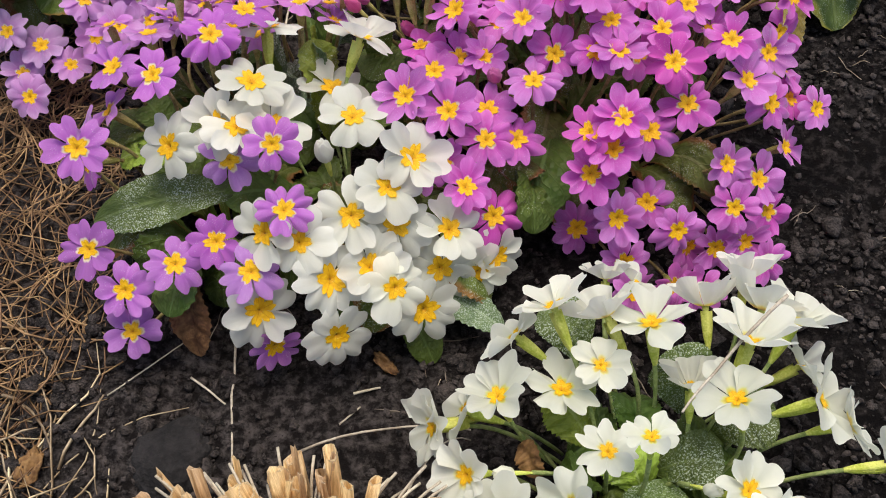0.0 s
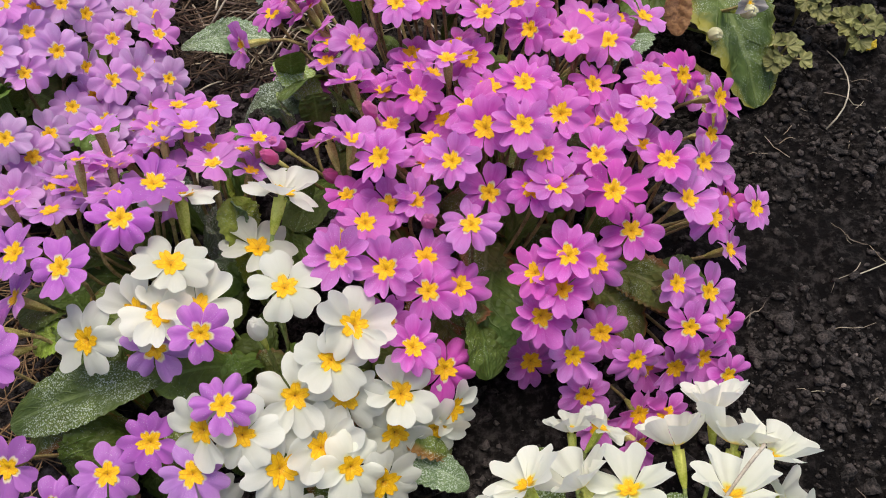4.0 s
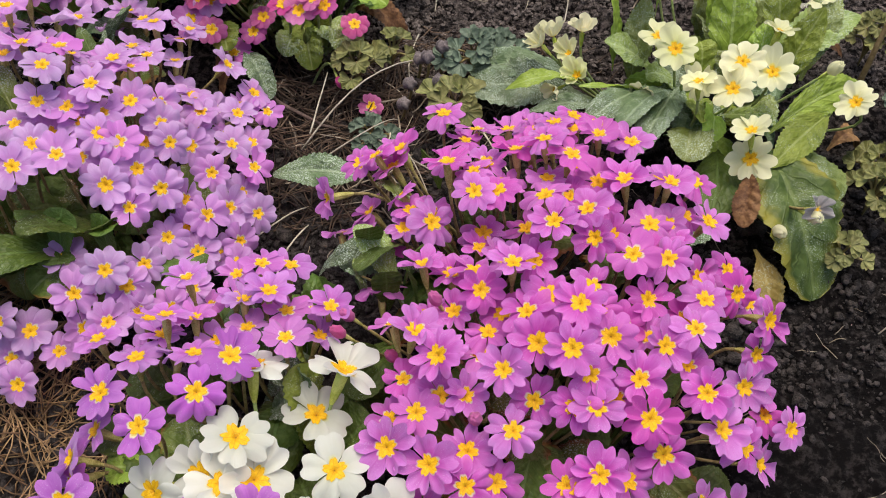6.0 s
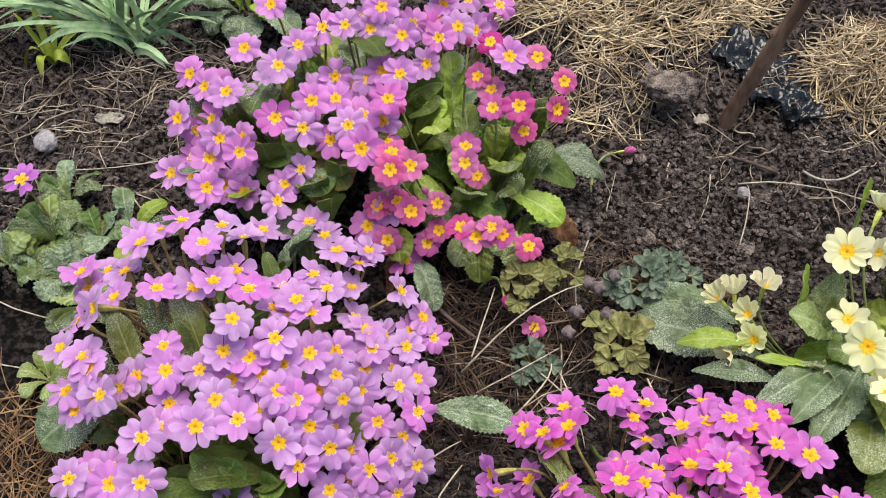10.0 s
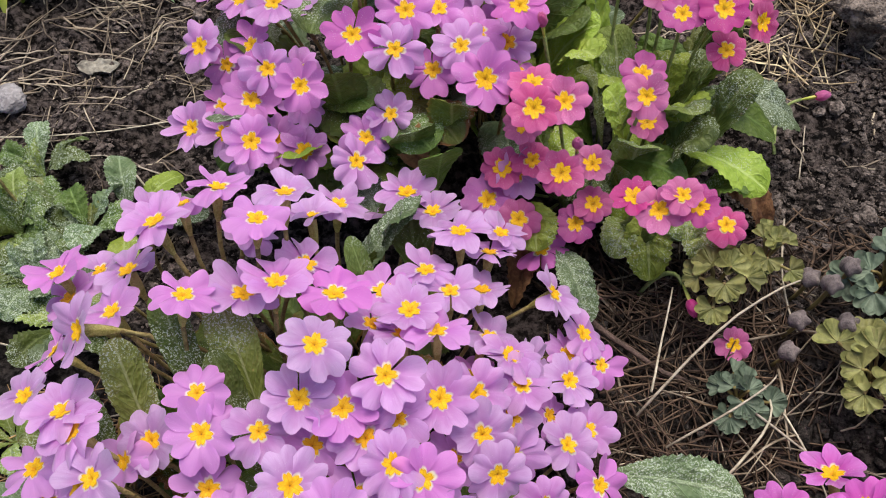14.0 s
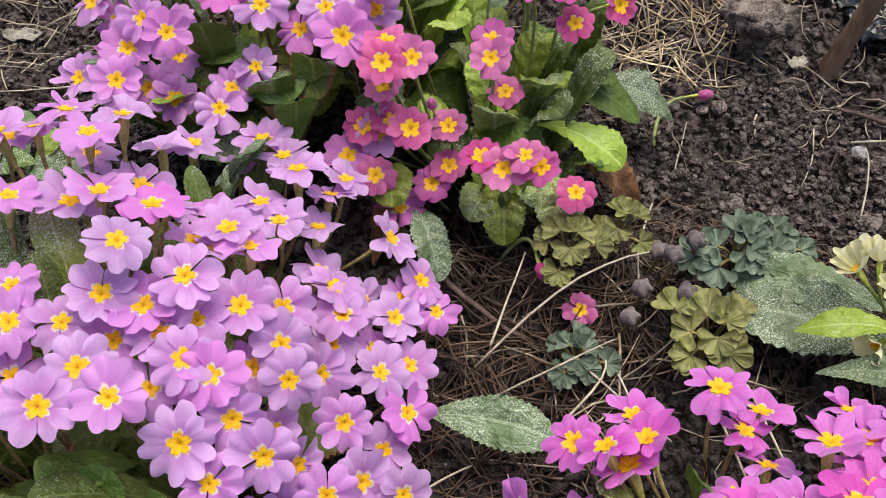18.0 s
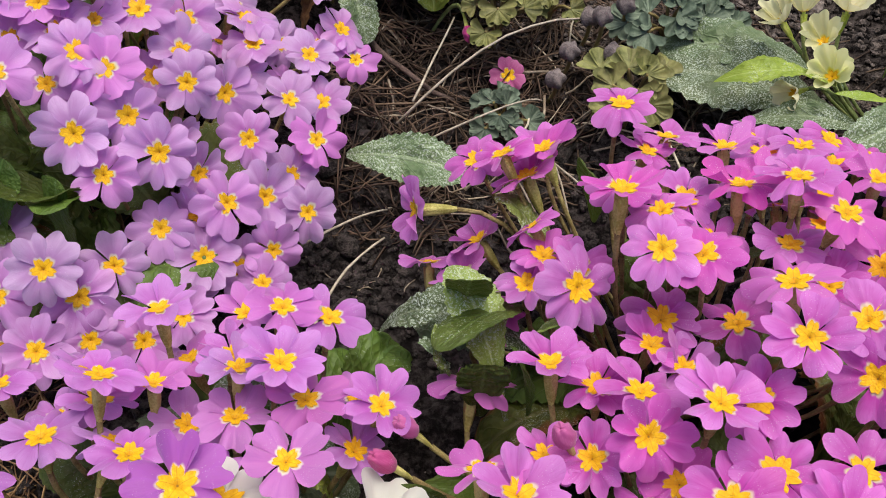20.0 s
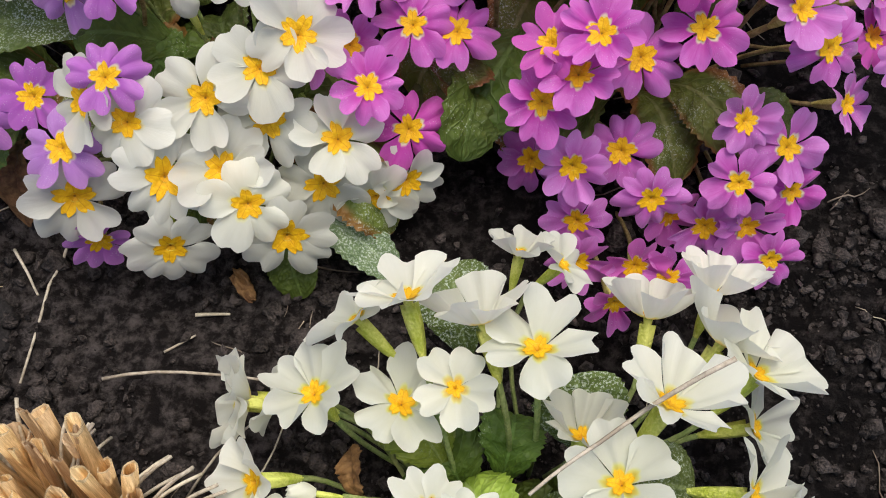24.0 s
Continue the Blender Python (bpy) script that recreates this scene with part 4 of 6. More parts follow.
head(magenta, 0.096, 0.484, 0.090, 115, 75); head(magenta, 0.044, 0.486, 0.090, 109, 64); head(magenta, 0.107, 0.492, 0.080, 112, 76)
head(magenta, 0.060, 0.496, 0.080, 108, 64); head(magenta, 0.085, 0.497, 0.080, 110, 67); head(magenta, 0.072, 0.498, 0.085, 110, 66)
head(magenta, -0.020, 0.501, 0.058, 130, 60); head(magenta, 0.007, 0.503, 0.085, 95, 74); head(magenta, 0.027, 0.508, 0.067, 97, 59)
head(lilac, -0.224, 0.361, 0.034, -54, 66); head(lilac, -0.229, 0.373, 0.052, -98, 60); head(lilac, -0.215, 0.374, 0.042, -71, 71)
head(lilac, -0.187, 0.384, 0.064, -59, 57); head(lilac, -0.161, 0.391, 0.062, -49, 53); head(lilac, -0.169, 0.391, 0.076, -54, 55)
head(lilac, -0.255, 0.396, 0.096, -54, 70); head(lilac, -0.284, 0.399, 0.083, -93, 78); head(lilac, -0.240, 0.400, 0.094, -53, 71)
head(lilac, -0.154, 0.405, 0.063, -44, 54); head(lilac, -0.198, 0.408, 0.063, -31, 69); head(lilac, -0.243, 0.420, 0.107, -37, 75)
head(lilac, -0.130, 0.422, 0.052, -41, 57); head(lilac, -0.146, 0.425, 0.061, -52, 64); head(lilac, -0.162, 0.427, 0.084, -56, 57)
head(lilac, -0.214, 0.428, 0.115, -34, 64); head(lilac, -0.174, 0.435, 0.093, -67, 52); head(lilac, -0.193, 0.435, 0.117, -52, 72)
head(lilac, -0.126, 0.440, 0.063, -52, 54); head(lilac, -0.275, 0.440, 0.107, -144, 71); head(lilac, -0.147, 0.440, 0.085, -67, 46)
head(lilac, -0.209, 0.445, 0.114, -30, 68); head(lilac, -0.306, 0.448, 0.085, 177, 71); head(lilac, -0.160, 0.448, 0.092, -62, 51)
head(lilac, -0.116, 0.451, 0.056, -37, 46); head(lilac, -0.288, 0.455, 0.106, -177, 63); head(lilac, -0.169, 0.457, 0.104, -50, 59)
head(lilac, -0.179, 0.459, 0.108, -45, 65); head(lilac, -0.244, 0.460, 0.108, -54, 77); head(lilac, -0.295, 0.463, 0.104, 125, 68)
head(lilac, -0.225, 0.463, 0.110, -69, 78); head(lilac, -0.145, 0.466, 0.094, -59, 47); head(lilac, -0.190, 0.467, 0.108, -60, 80)
head(lilac, -0.127, 0.468, 0.067, -55, 52); head(lilac, -0.213, 0.473, 0.117, -48, 76); head(lilac, -0.249, 0.473, 0.111, -62, 80)
head(lilac, -0.199, 0.474, 0.113, -57, 78); head(lilac, -0.181, 0.476, 0.107, -2, 88); head(lilac, -0.152, 0.479, 0.096, -52, 60)
head(lilac, -0.291, 0.483, 0.124, -144, 38); head(lilac, -0.106, 0.484, 0.055, -17, 58); head(lilac, -0.186, 0.484, 0.121, -71, 77)
head(lilac, -0.168, 0.485, 0.107, -55, 75); head(lilac, -0.209, 0.486, 0.132, -28, 82); head(lilac, -0.156, 0.494, 0.097, -42, 56)
head(lilac, -0.120, 0.495, 0.063, -6, 68); head(lilac, -0.259, 0.501, 0.127, 70, 70); head(lilac, -0.185, 0.508, 0.108, 97, 61)
head(lilac, -0.173, 0.510, 0.110, 99, 66); head(lilac, -0.242, 0.510, 0.118, 65, 75); head(lilac, -0.209, 0.512, 0.123, 84, 71)
head(lilac, -0.230, 0.513, 0.124, 78, 72); head(lilac, -0.140, 0.513, 0.072, -1, 81); head(lilac, -0.184, 0.517, 0.110, 92, 82)
head(lilac, -0.324, 0.520, 0.080, 163, 67); head(lilac, -0.293, 0.522, 0.104, 141, 68); head(lilac, -0.146, 0.524, 0.075, 39, 70)
head(lilac, -0.121, 0.524, 0.060, -15, 66); head(lilac, -0.327, 0.525, 0.090, 152, 68); head(lilac, -0.279, 0.529, 0.128, 145, 65)
head(lilac, -0.240, 0.531, 0.135, 70, 76); head(lilac, -0.155, 0.532, 0.073, 43, 66); head(lilac, -0.226, 0.533, 0.107, 24, 63)
head(lilac, -0.172, 0.537, 0.095, 98, 77); head(lilac, -0.183, 0.546, 0.094, 98, 75); head(lilac, -0.235, 0.548, 0.130, 90, 64)
head(lilac, -0.263, 0.552, 0.123, 86, 64); head(lilac, -0.116, 0.553, 0.050, 10, 61); head(lilac, -0.131, 0.559, 0.069, 11, 47)
head(lilac, -0.172, 0.563, 0.099, 101, 67); head(lilac, -0.225, 0.576, 0.090, 77, 75); head(lilac, -0.186, 0.582, 0.085, 96, 77)
head(lilac, -0.199, 0.592, 0.083, 91, 78)
head(pink, -0.264, 0.591, 0.105, -68, 56); head(pink, -0.138, 0.601, 0.041, -118, 85); head(pink, -0.248, 0.608, 0.083, -59, 58)
head(pink, -0.165, 0.609, 0.063, -92, 71); head(pink, -0.247, 0.614, 0.117, -50, 51); head(pink, -0.273, 0.620, 0.099, -46, 69)
head(pink, -0.211, 0.622, 0.098, -95, 63, 0.85); head(pink, -0.309, 0.625, 0.070, -124, 56); head(pink, -0.266, 0.628, 0.111, -71, 52)
head(pink, -0.171, 0.632, 0.115, -79, 51, 1.1); head(pink, -0.211, 0.638, 0.121, -70, 59); head(pink, -0.230, 0.641, 0.124, -65, 62)
head(pink, -0.196, 0.645, 0.105, -107, 63); head(pink, -0.184, 0.650, 0.116, -77, 64); head(pink, -0.308, 0.653, 0.096, -121, 53)
head(pink, -0.210, 0.659, 0.125, -71, 62); head(pink, -0.272, 0.664, 0.118, -106, 68); head(pink, -0.231, 0.665, 0.148, -65, 68)
head(pink, -0.179, 0.667, 0.110, -89, 82); head(pink, -0.165, 0.668, 0.105, -83, 64); head(pink, -0.197, 0.670, 0.119, -74, 77)
head(pink, -0.161, 0.670, 0.125, -85, 67); head(pink, -0.291, 0.671, 0.112, -128, 53); head(pink, -0.306, 0.683, 0.110, -120, 57)
head(pink, -0.179, 0.690, 0.120, -80, 61); head(pink, -0.157, 0.691, 0.128, -86, 65); head(pink, -0.227, 0.695, 0.139, -69, 67)
head(pink, -0.170, 0.696, 0.124, -83, 65); head(pink, -0.271, 0.704, 0.121, -106, 65); head(pink, -0.159, 0.711, 0.144, -89, 61)
head(pink, -0.086, 0.713, 0.135, -66, 64); head(pink, -0.215, 0.714, 0.140, -77, 66); head(pink, -0.199, 0.714, 0.144, -80, 65)
head(pink, -0.137, 0.727, 0.131, -93, 56); head(pink, -0.178, 0.735, 0.145, -85, 62); head(pink, -0.261, 0.741, 0.130, -99, 66)
head(pink, -0.206, 0.742, 0.150, -80, 64); head(pink, -0.126, 0.743, 0.129, -99, 65); head(pink, -0.190, 0.754, 0.145, -87, 64)
head(pink, -0.142, 0.774, 0.120, -97, 69); head(pink, -0.144, 0.781, 0.135, -95, 69); head(pink, -0.102, 0.786, 0.116, -45, 70)
head(pink, -0.126, 0.791, 0.114, -105, 73)
head(rose, -0.150, 0.602, 0.060, -87, 65); head(rose, -0.090, 0.604, 0.076, -97, 58, 1.1); head(rose, -0.073, 0.607, 0.078, -104, 61)
head(rose, -0.134, 0.608, 0.088, -87, 61, 1.1); head(rose, -0.124, 0.609, 0.053, -91, 64); head(rose, -0.081, 0.609, 0.082, -120, 75)
head(rose, -0.101, 0.610, 0.076, -132, 78); head(rose, -0.117, 0.616, 0.060, -95, 67); head(rose, -0.055, 0.618, 0.054, -83, 72)
head(rose, -0.149, 0.618, 0.115, -84, 57, 1.1); head(rose, -0.160, 0.620, 0.073, -82, 66); head(rose, -0.137, 0.623, 0.116, -88, 62, 1.1)
head(rose, -0.147, 0.624, 0.076, -86, 66); head(rose, -0.120, 0.627, 0.075, -97, 70); head(rose, -0.153, 0.632, 0.090, -86, 67)
head(rose, -0.103, 0.632, 0.115, -95, 56); head(rose, -0.151, 0.632, 0.116, -119, 84); head(rose, -0.105, 0.647, 0.114, -103, 69)
head(rose, -0.097, 0.651, 0.081, -108, 72); head(rose, -0.069, 0.666, 0.115, -81, 61); head(rose, -0.091, 0.670, 0.129, -104, 66)
head(rose, -0.074, 0.671, 0.133, -80, 59, 1.12); head(rose, -0.049, 0.699, 0.105, -43, 34); head(rose, -0.096, 0.703, 0.112, -125, 79)
head(rose, -0.107, 0.711, 0.115, -131, 57); head(rose, -0.101, 0.726, 0.134, -107, 71); head(rose, -0.047, 0.732, 0.100, -63, 56)
head(rose, -0.068, 0.732, 0.120, -86, 66)
head(pale, 0.050, 0.072, 0.070, -138, 62); head(pale, 0.072, 0.079, 0.070, -134, 67, 1.15); head(pale, 0.027, 0.085, 0.071, -102, 26)
head(pale, 0.054, 0.085, 0.048, -101, 57); head(pale, 0.076, 0.085, 0.055, -90, 66, 1.12); head(pale, 0.100, 0.085, 0.040, -67, 33)
head(pale, 0.122, 0.087, 0.050, -23, 33, 1.1); head(pale, 0.031, 0.098, 0.040, -98, 40); head(pale, 0.170, 0.098, 0.035, -11, 11)
head(pale, 0.113, 0.104, 0.066, -61, 55); head(pale, 0.007, 0.106, 0.033, -138, 39); head(pale, 0.119, 0.111, 0.052, -90, 58)
head(pale, 0.172, 0.111, 0.040, -6, 11); head(pale, 0.045, 0.114, 0.060, -164, 37); head(pale, 0.021, 0.114, 0.050, -148, 65)
head(pale, 0.109, 0.119, 0.064, -30, 66); head(pale, 0.070, 0.128, 0.091, 106, 73, 0.7); head(pale, 0.008, 0.130, 0.051, -152, 46)
head(pale, 0.059, 0.132, 0.069, 152, 83, 0.8); head(pale, 0.169, 0.134, 0.050, 0, 14); head(pale, 0.106, 0.149, 0.077, 135, 65)
head(pale, 0.159, 0.152, 0.048, 6, 18); head(pale, -0.005, 0.152, 0.045, -167, 23); head(pale, 0.020, 0.156, 0.065, 156, 68)
head(pale, 0.146, 0.157, 0.058, 0, 39, 1.1); head(pale, 0.008, 0.159, 0.045, 174, 24); head(pale, 0.045, 0.159, 0.065, 94, 76)
head(pale, 0.096, 0.163, 0.059, 90, 51, 0.85); head(pale, 0.059, 0.164, 0.074, -89, 85, 0.75); head(pale, 0.116, 0.173, 0.077, 66, 53, 1.1)
head(pale, 0.078, 0.178, 0.082, 112, 62, 1.1); head(pale, 0.149, 0.182, 0.040, 15, 38); 
head(pale, 0.143, 0.193, 0.058, 54, 50, 1.05); head(pale, 0.133, 0.202, 0.053, 68, 34, 1.1)
head(pale, 0.111, 0.207, 0.048, 94, 34); head(pale, 0.068, 0.214, 0.058, 90, 49, 0.7); head(pale, 0.082, 0.216, 0.052, 39, 48, 0.75)
head(pale, 0.129, 0.218, 0.053, 82, 40, 0.9)
head(pale, 0.041, 0.183, 0.086, 121, 42); head(pale, 0.027, 0.178, 0.072, 153, 29); head(pale, 0.062, 0.183, 0.079, 121, 32); head(pale, -0.003, 0.154, 0.042, -163, 16)
head(cream, 0.192, 0.490, 0.064, -105, 40); head(cream, 0.188, 0.495, 0.084, 149, 75, 0.8); head(cream, 0.254, 0.517, 0.087, -164, 55, 0.85)
head(cream, 0.180, 0.522, 0.091, -126, 63); head(cream, 0.159, 0.525, 0.094, 124, 73, 0.75); head(cream, 0.204, 0.531, 0.097, -118, 68)
head(cream, 0.187, 0.539, 0.098, -141, 69); head(cream, 0.149, 0.552, 0.095, -118, 62); head(cream, 0.138, 0.612, 0.105, -122, 67)
head(cream, 0.266, 0.635, 0.073, 161, 75, 0.85)

# half-open flowers of the pale yellow one
flower(cream, CREAM_CUP, (0.072, 0.594, 0.060), (0.16, 0.58, 0.0), (-0.6, 0.2, 0.6), 0.6)
flower(cream, CREAM_CUP, (0.080, 0.597, 0.065), (0.16, 0.58, 0.0), (-0.2, 0.4, 0.7), 0.55)
flower(cream, CREAM_CUP, (0.101, 0.609, 0.060), (0.16, 0.58, 0.0), (0, 0.3, 0.8), 0.65)
flower(cream, CREAM_CUP, (0.090, 0.585, 0.060), (0.16, 0.58, 0.0), (-0.4, -0.1, 0.7), 0.55)
flower(cream, CREAM_CUP, (0.095, 0.570, 0.055), (0.16, 0.58, 0.0), (-0.3, -0.3, 0.6), 0.65)
flower(cream, CREAM_CUP, (0.081, 0.561, 0.050), (0.16, 0.58, 0.0), (-0.6, -0.6, 0.2), 0.5)
flower(cream, CREAM_CUP, (0.136, 0.554, 0.055), (0.16, 0.58, 0.0), (-0.3, -0.8, 0.3), 0.7)
flower(cream, CREAM_KIND, (0.164, 0.626, 0.090), (0.2, 0.58, 0.0), (0.3, -0.6, 0.5), 0.75)
flower(cream, CREAM_CUP, (0.169, 0.663, 0.090), (0.2, 0.58, 0.0), (0.2, 0.6, 0.5), 0.7)
flower(cream, CREAM_KIND, (0.164, 0.538, 0.080), (0.2, 0.58, 0.0), (0.2, -0.6, 0.6), 0.8)
flower(cream, CREAM_KIND, (0.226, 0.590, 0.080), (0.2, 0.58, 0.0), (0.3, 0.4, 0.9), 0.75)
flower(cream, CREAM_KIND, (0.143, 0.576, 0.085), (0.2, 0.58, 0.0), (-0.2, 0, 0.9), 0.85)

# further heads below the surface of the cushions
SPARE = ((0.072, 0.275, 0.040), (0.122, 0.295, 0.036), (0.022, 0.285, 0.025), (-0.026, 0.330, 0.016), (-0.01, 0.495, 0.03), (-0.259, 0.494, 0.018), (-0.236, 0.496, 0.018), (-0.276, 0.484, 0.018), (-0.290, 0.478, 0.018), (-0.021, 0.380, 0.018), (-0.039, 0.390, 0.018), (-0.032, 0.345, 0.018), (-0.061, 0.331, 0.018), (-0.002, 0.401, 0.018),
         (-0.250, 0.381, 0.016), (-0.197, 0.425, 0.016), (-0.174, 0.419, 0.016), (-0.241, 0.498, 0.016), (-0.265, 0.495, 0.016), (-0.299, 0.484, 0.016), (-0.235, 0.622, 0.016), (-0.198, 0.606, 0.016), (-0.184, 0.622, 0.016), (-0.184, 0.601, 0.016), (-0.190, 0.571, 0.016), (-0.209, 0.546, 0.016), (-0.283, 0.527, 0.016), (-0.251, 0.513, 0.016), (-0.235, 0.516, 0.016),
         (-0.256, 0.490, 0.030), (-0.283, 0.476, 0.020), (-0.215, 0.405, 0.022), (-0.145, 0.69, 0.02))
filled(magenta, 64, 0.0105, 0.015, 0.009, 31, SPARE)
filled(lilac, 54, 0.0110, 0.016, 0.012, 32, SPARE)
filled(pink, 30, 0.0112, 0.016, 0.012, 33, SPARE)
filled(mauve, 9, 0.0112, 0.016, 0.010, 34, SPARE)

# buds
for plant, kind, root, dome, spots in (
        (magenta, MAGENTA_KIND, (0.03, 0.37, 0.0), (0.06, 0.36, -0.05), ((0.005, 0.362, 0.096), (-0.041, 0.347, 0.089), (0.024, 0.306, 0.083), (-0.038, 0.361, 0.082), (-0.015, 0.339, 0.081))),
        (pale, PALE_KIND, (0.078, 0.135, 0.0), (0.075, 0.14, 0.03), ((0.095, 0.121, 0.06), (0.094, 0.107, 0.055), (0.093, 0.097, 0.055), (0.025, 0.131, 0.05))),
        (cream, CREAM_KIND, (0.18, 0.58, 0.0), (0.19, 0.59, -0.05), ((0.211, 0.647, 0.085), (0.236, 0.526, 0.103), (0.221, 0.45, 0.06), (0.206, 0.451, 0.045))),
        (rose, ROSE_KIND, (-0.12, 0.67, 0.0), (-0.12, 0.68, -0.05), ((-0.128, 0.628, 0.085), (-0.115, 0.72, 0.135), (-0.15, 0.665, 0.12))),
        (white, WHITE_KIND, (-0.045, 0.26, 0.0), (-0.04, 0.27, -0.05), ((-0.051, 0.264, 0.077),))):
    for s in spots:
        flower(plant, kind, s, root, away(s, dome), {magenta: 0.66, pale: 0.5}.get(plant, 0.7), True)

# leaves under the cushions
rosette(white, ((-0.045, 0.262), (-0.02, 0.25)), 20, 0.046, 0.024, (LEAF, LEAF, LEAF_OLD), 0.025, 1)
rosette(mauve, ((-0.1, 0.34), (-0.07, 0.36)), 20, 0.05, 0.026, (LEAF, LEAF, LEAF_GRAINY), 0.036, 9)
rosette(violet, ((-0.105, 0.27),), 20, 0.055, 0.026, (LEAF, LEAF, LEAF_OLD), 0.03, 2)
rosette(magenta, ((0.06, 0.36), (0.09, 0.32), (0.1, 0.4), (0.03, 0.42), (0.04, 0.31)), 58, 0.056, 0.026, (LEAF, LEAF, LEAF_OLD), 0.042, 3)
rosette(lilac, ((-0.2, 0.47), (-0.24, 0.45), (-0.17, 0.44), (-0.22, 0.53), (-0.25, 0.5)), 60, 0.058, 0.027, (LEAF, LEAF, LEAF_OLD), 0.045, 4)
rosette(pink, ((-0.225, 0.675), (-0.17, 0.70), (-0.25, 0.65), (-0.2, 0.72)), 60, 0.065, 0.030, (LEAF, LEAF, LEAF_GRAINY, LEAF_FRESH), 0.09, 5)
rosette(rose, ((-0.1, 0.67), (-0.085, 0.65), (-0.09, 0.7)), 40, 0.046, 0.022, (LEAF_FRESH, LEAF, LEAF_DOTTED, LEAF_DUSTY), 0.080, 6)
rosette(pale, ((0.078, 0.135), (0.09, 0.12)), 20, 0.045, 0.024, (LEAF, LEAF_FRESH, LEAF), 0.03, 7)
rosette(cream, ((0.2, 0.585), (0.185, 0.565)), 26, 0.055, 0.026, (LEAF_DUSTY, LEAF_FRESH, LEAF_GRAINY), 0.05, 8)

# single leaves that stand out
def lone_leaf(plant, a, tip, arch, width, mat, roll=0):
    leaf(plant, a, tip, arch, width, mat, roll, stalk=0.03 if arch < 0.007 else 0.18, crinkle=0.5 if mat in (LEAF, LEAF_DOTTED) else 1.0)


lone_leaf(violet, (-0.088, 0.267, 0.050), (-0.163, 0.259, 0.036), 0.006, 0.026, LEAF_DOTTED)
lone_leaf(lilac, (-0.100, 0.499, 0.030), (-0.047, 0.496, 0.034), 0.005, 0.022, LEAF_GRAINY, 10)
lone_leaf(lilac, (-0.198, 0.450, 0.03), (-0.212, 0.402, 0.065), 0.012, 0.036, LEAF)
lone_leaf(lilac, (-0.200, 0.440, 0.03), (-0.258, 0.392, 0.050), 0.012, 0.036, LEAF)
lone_leaf(lilac, (-0.290, 0.470, 0.03), (-0.330, 0.430, 0.040), 0.012, 0.034, LEAF_GRAINY)
lone_leaf(lilac, (-0.19, 0.56, 0.05), (-0.20, 0.60, 0.075), 0.012, 0.028, LEAF)
lone_leaf(pink, (-0.261, 0.675, 0.05), (-0.219, 0.617, 0.088), 0.012, 0.036, LEAF)
lone_leaf(pink, (-0.221, 0.636, 0.07), (-0.191, 0.611, 0.090), 0.008, 0.028, LEAF_DOTTED, 10)
lone_leaf(pink, (-0.212, 0.656, 0.07), (-0.180, 0.620, 0.086), 0.008, 0.024, LEAF_OLD)
lone_leaf(pink, (-0.251, 0.718, 0.08), (-0.257, 0.665, 0.100), 0.010, 0.030, LEAF_DOTTED)
lone_leaf(pink, (-0.205, 0.743, 0.10), (-0.169, 0.695, 0.138), 0.010, 0.028, LEAF)
lone_leaf(pink, (-0.279, 0.710, 0.07), (-0.300, 0.660, 0.080), 0.010, 0.030, LEAF_GRAINY)
lone_leaf(rose, (-0.119, 0.700, 0.05), (-0.131, 0.737, 0.110), 0.004, 0.028, LEAF_FRESH, 30)
lone_leaf(rose, (-0.150, 0.700, 0.07), (-0.134, 0.680, 0.105), 0.010, 0.026, LEAF)
lone_leaf(rose, (-0.142, 0.685, 0.07), (-0.125, 0.668, 0.100), 0.010, 0.026, LEAF_FRESH)
lone_leaf(rose, (-0.113, 0.650, 0.05), (-0.074, 0.636, 0.058), 0.008, 0.024, LEAF)
lone_leaf(rose, (-0.083, 0.664, 0.05), (-0.034, 0.646, 0.048), 0.008, 0.026, LEAF_FRESH)
lone_leaf(rose, (-0.082, 0.690, 0.06), (-0.028, 0.682, 0.048), 0.008, 0.024, LEAF)
lone_leaf(rose, (-0.094, 0.632, 0.045), (-0.085, 0.601, 0.026), 0.006, 0.022, LEAF_FRESH)
lone_leaf(rose, (-0.147, 0.620, 0.05), (-0.140, 0.594, 0.048), 0.006, 0.022, LEAF_FRESH)
lone_leaf(rose, (-0.130, 0.604, 0.04), (-0.112, 0.575, 0.022), 0.006, 0.020, LEAF_GRAINY)
lone_leaf(rose, (-0.06, 0.70, 0.05), (-0.008, 0.715, 0.026), 0.010, 0.026, LEAF_GRAINY)
lone_leaf(white, (-0.02, 0.235, 0.02), (0.028, 0.214, 0.014), 0.008, 0.017, LEAF_GRAINY)
lone_leaf(white, (-0.02, 0.225, 0.02), (-0.004, 0.200, 0.008), 0.006, 0.018, LEAF)
lone_leaf(white, (-0.05, 0.30, 0.03), (-0.025, 0.315, 0.062), 0.008, 0.032, LEAF)
lone_leaf(white, (-0.055, 0.31, 0.03), (-0.062, 0.335, 0.080), 0.006, 0.026, LEAF_FRESH, 30)
lone_leaf(white, (-0.06, 0.275, 0.03), (-0.1, 0.262, 0.05), 0.008, 0.026, LEAF)
lone_leaf(magenta, (0.056, 0.315, 0.04), (0.040, 0.262, 0.036), 0.010, 0.034, LEAF)
lone_leaf(magenta, (0.050, 0.312, 0.04), (0.026, 0.262, 0.026), 0.010, 0.028, LEAF)
lone_leaf(magenta, (-0.010, 0.430, 0.05), (-0.036, 0.385, 0.088), 0.010, 0.020, LEAF, 20)
lone_leaf(magenta, (-0.013, 0.375, 0.04), (-0.036, 0.326, 0.062), 0.010, 0.024, LEAF)
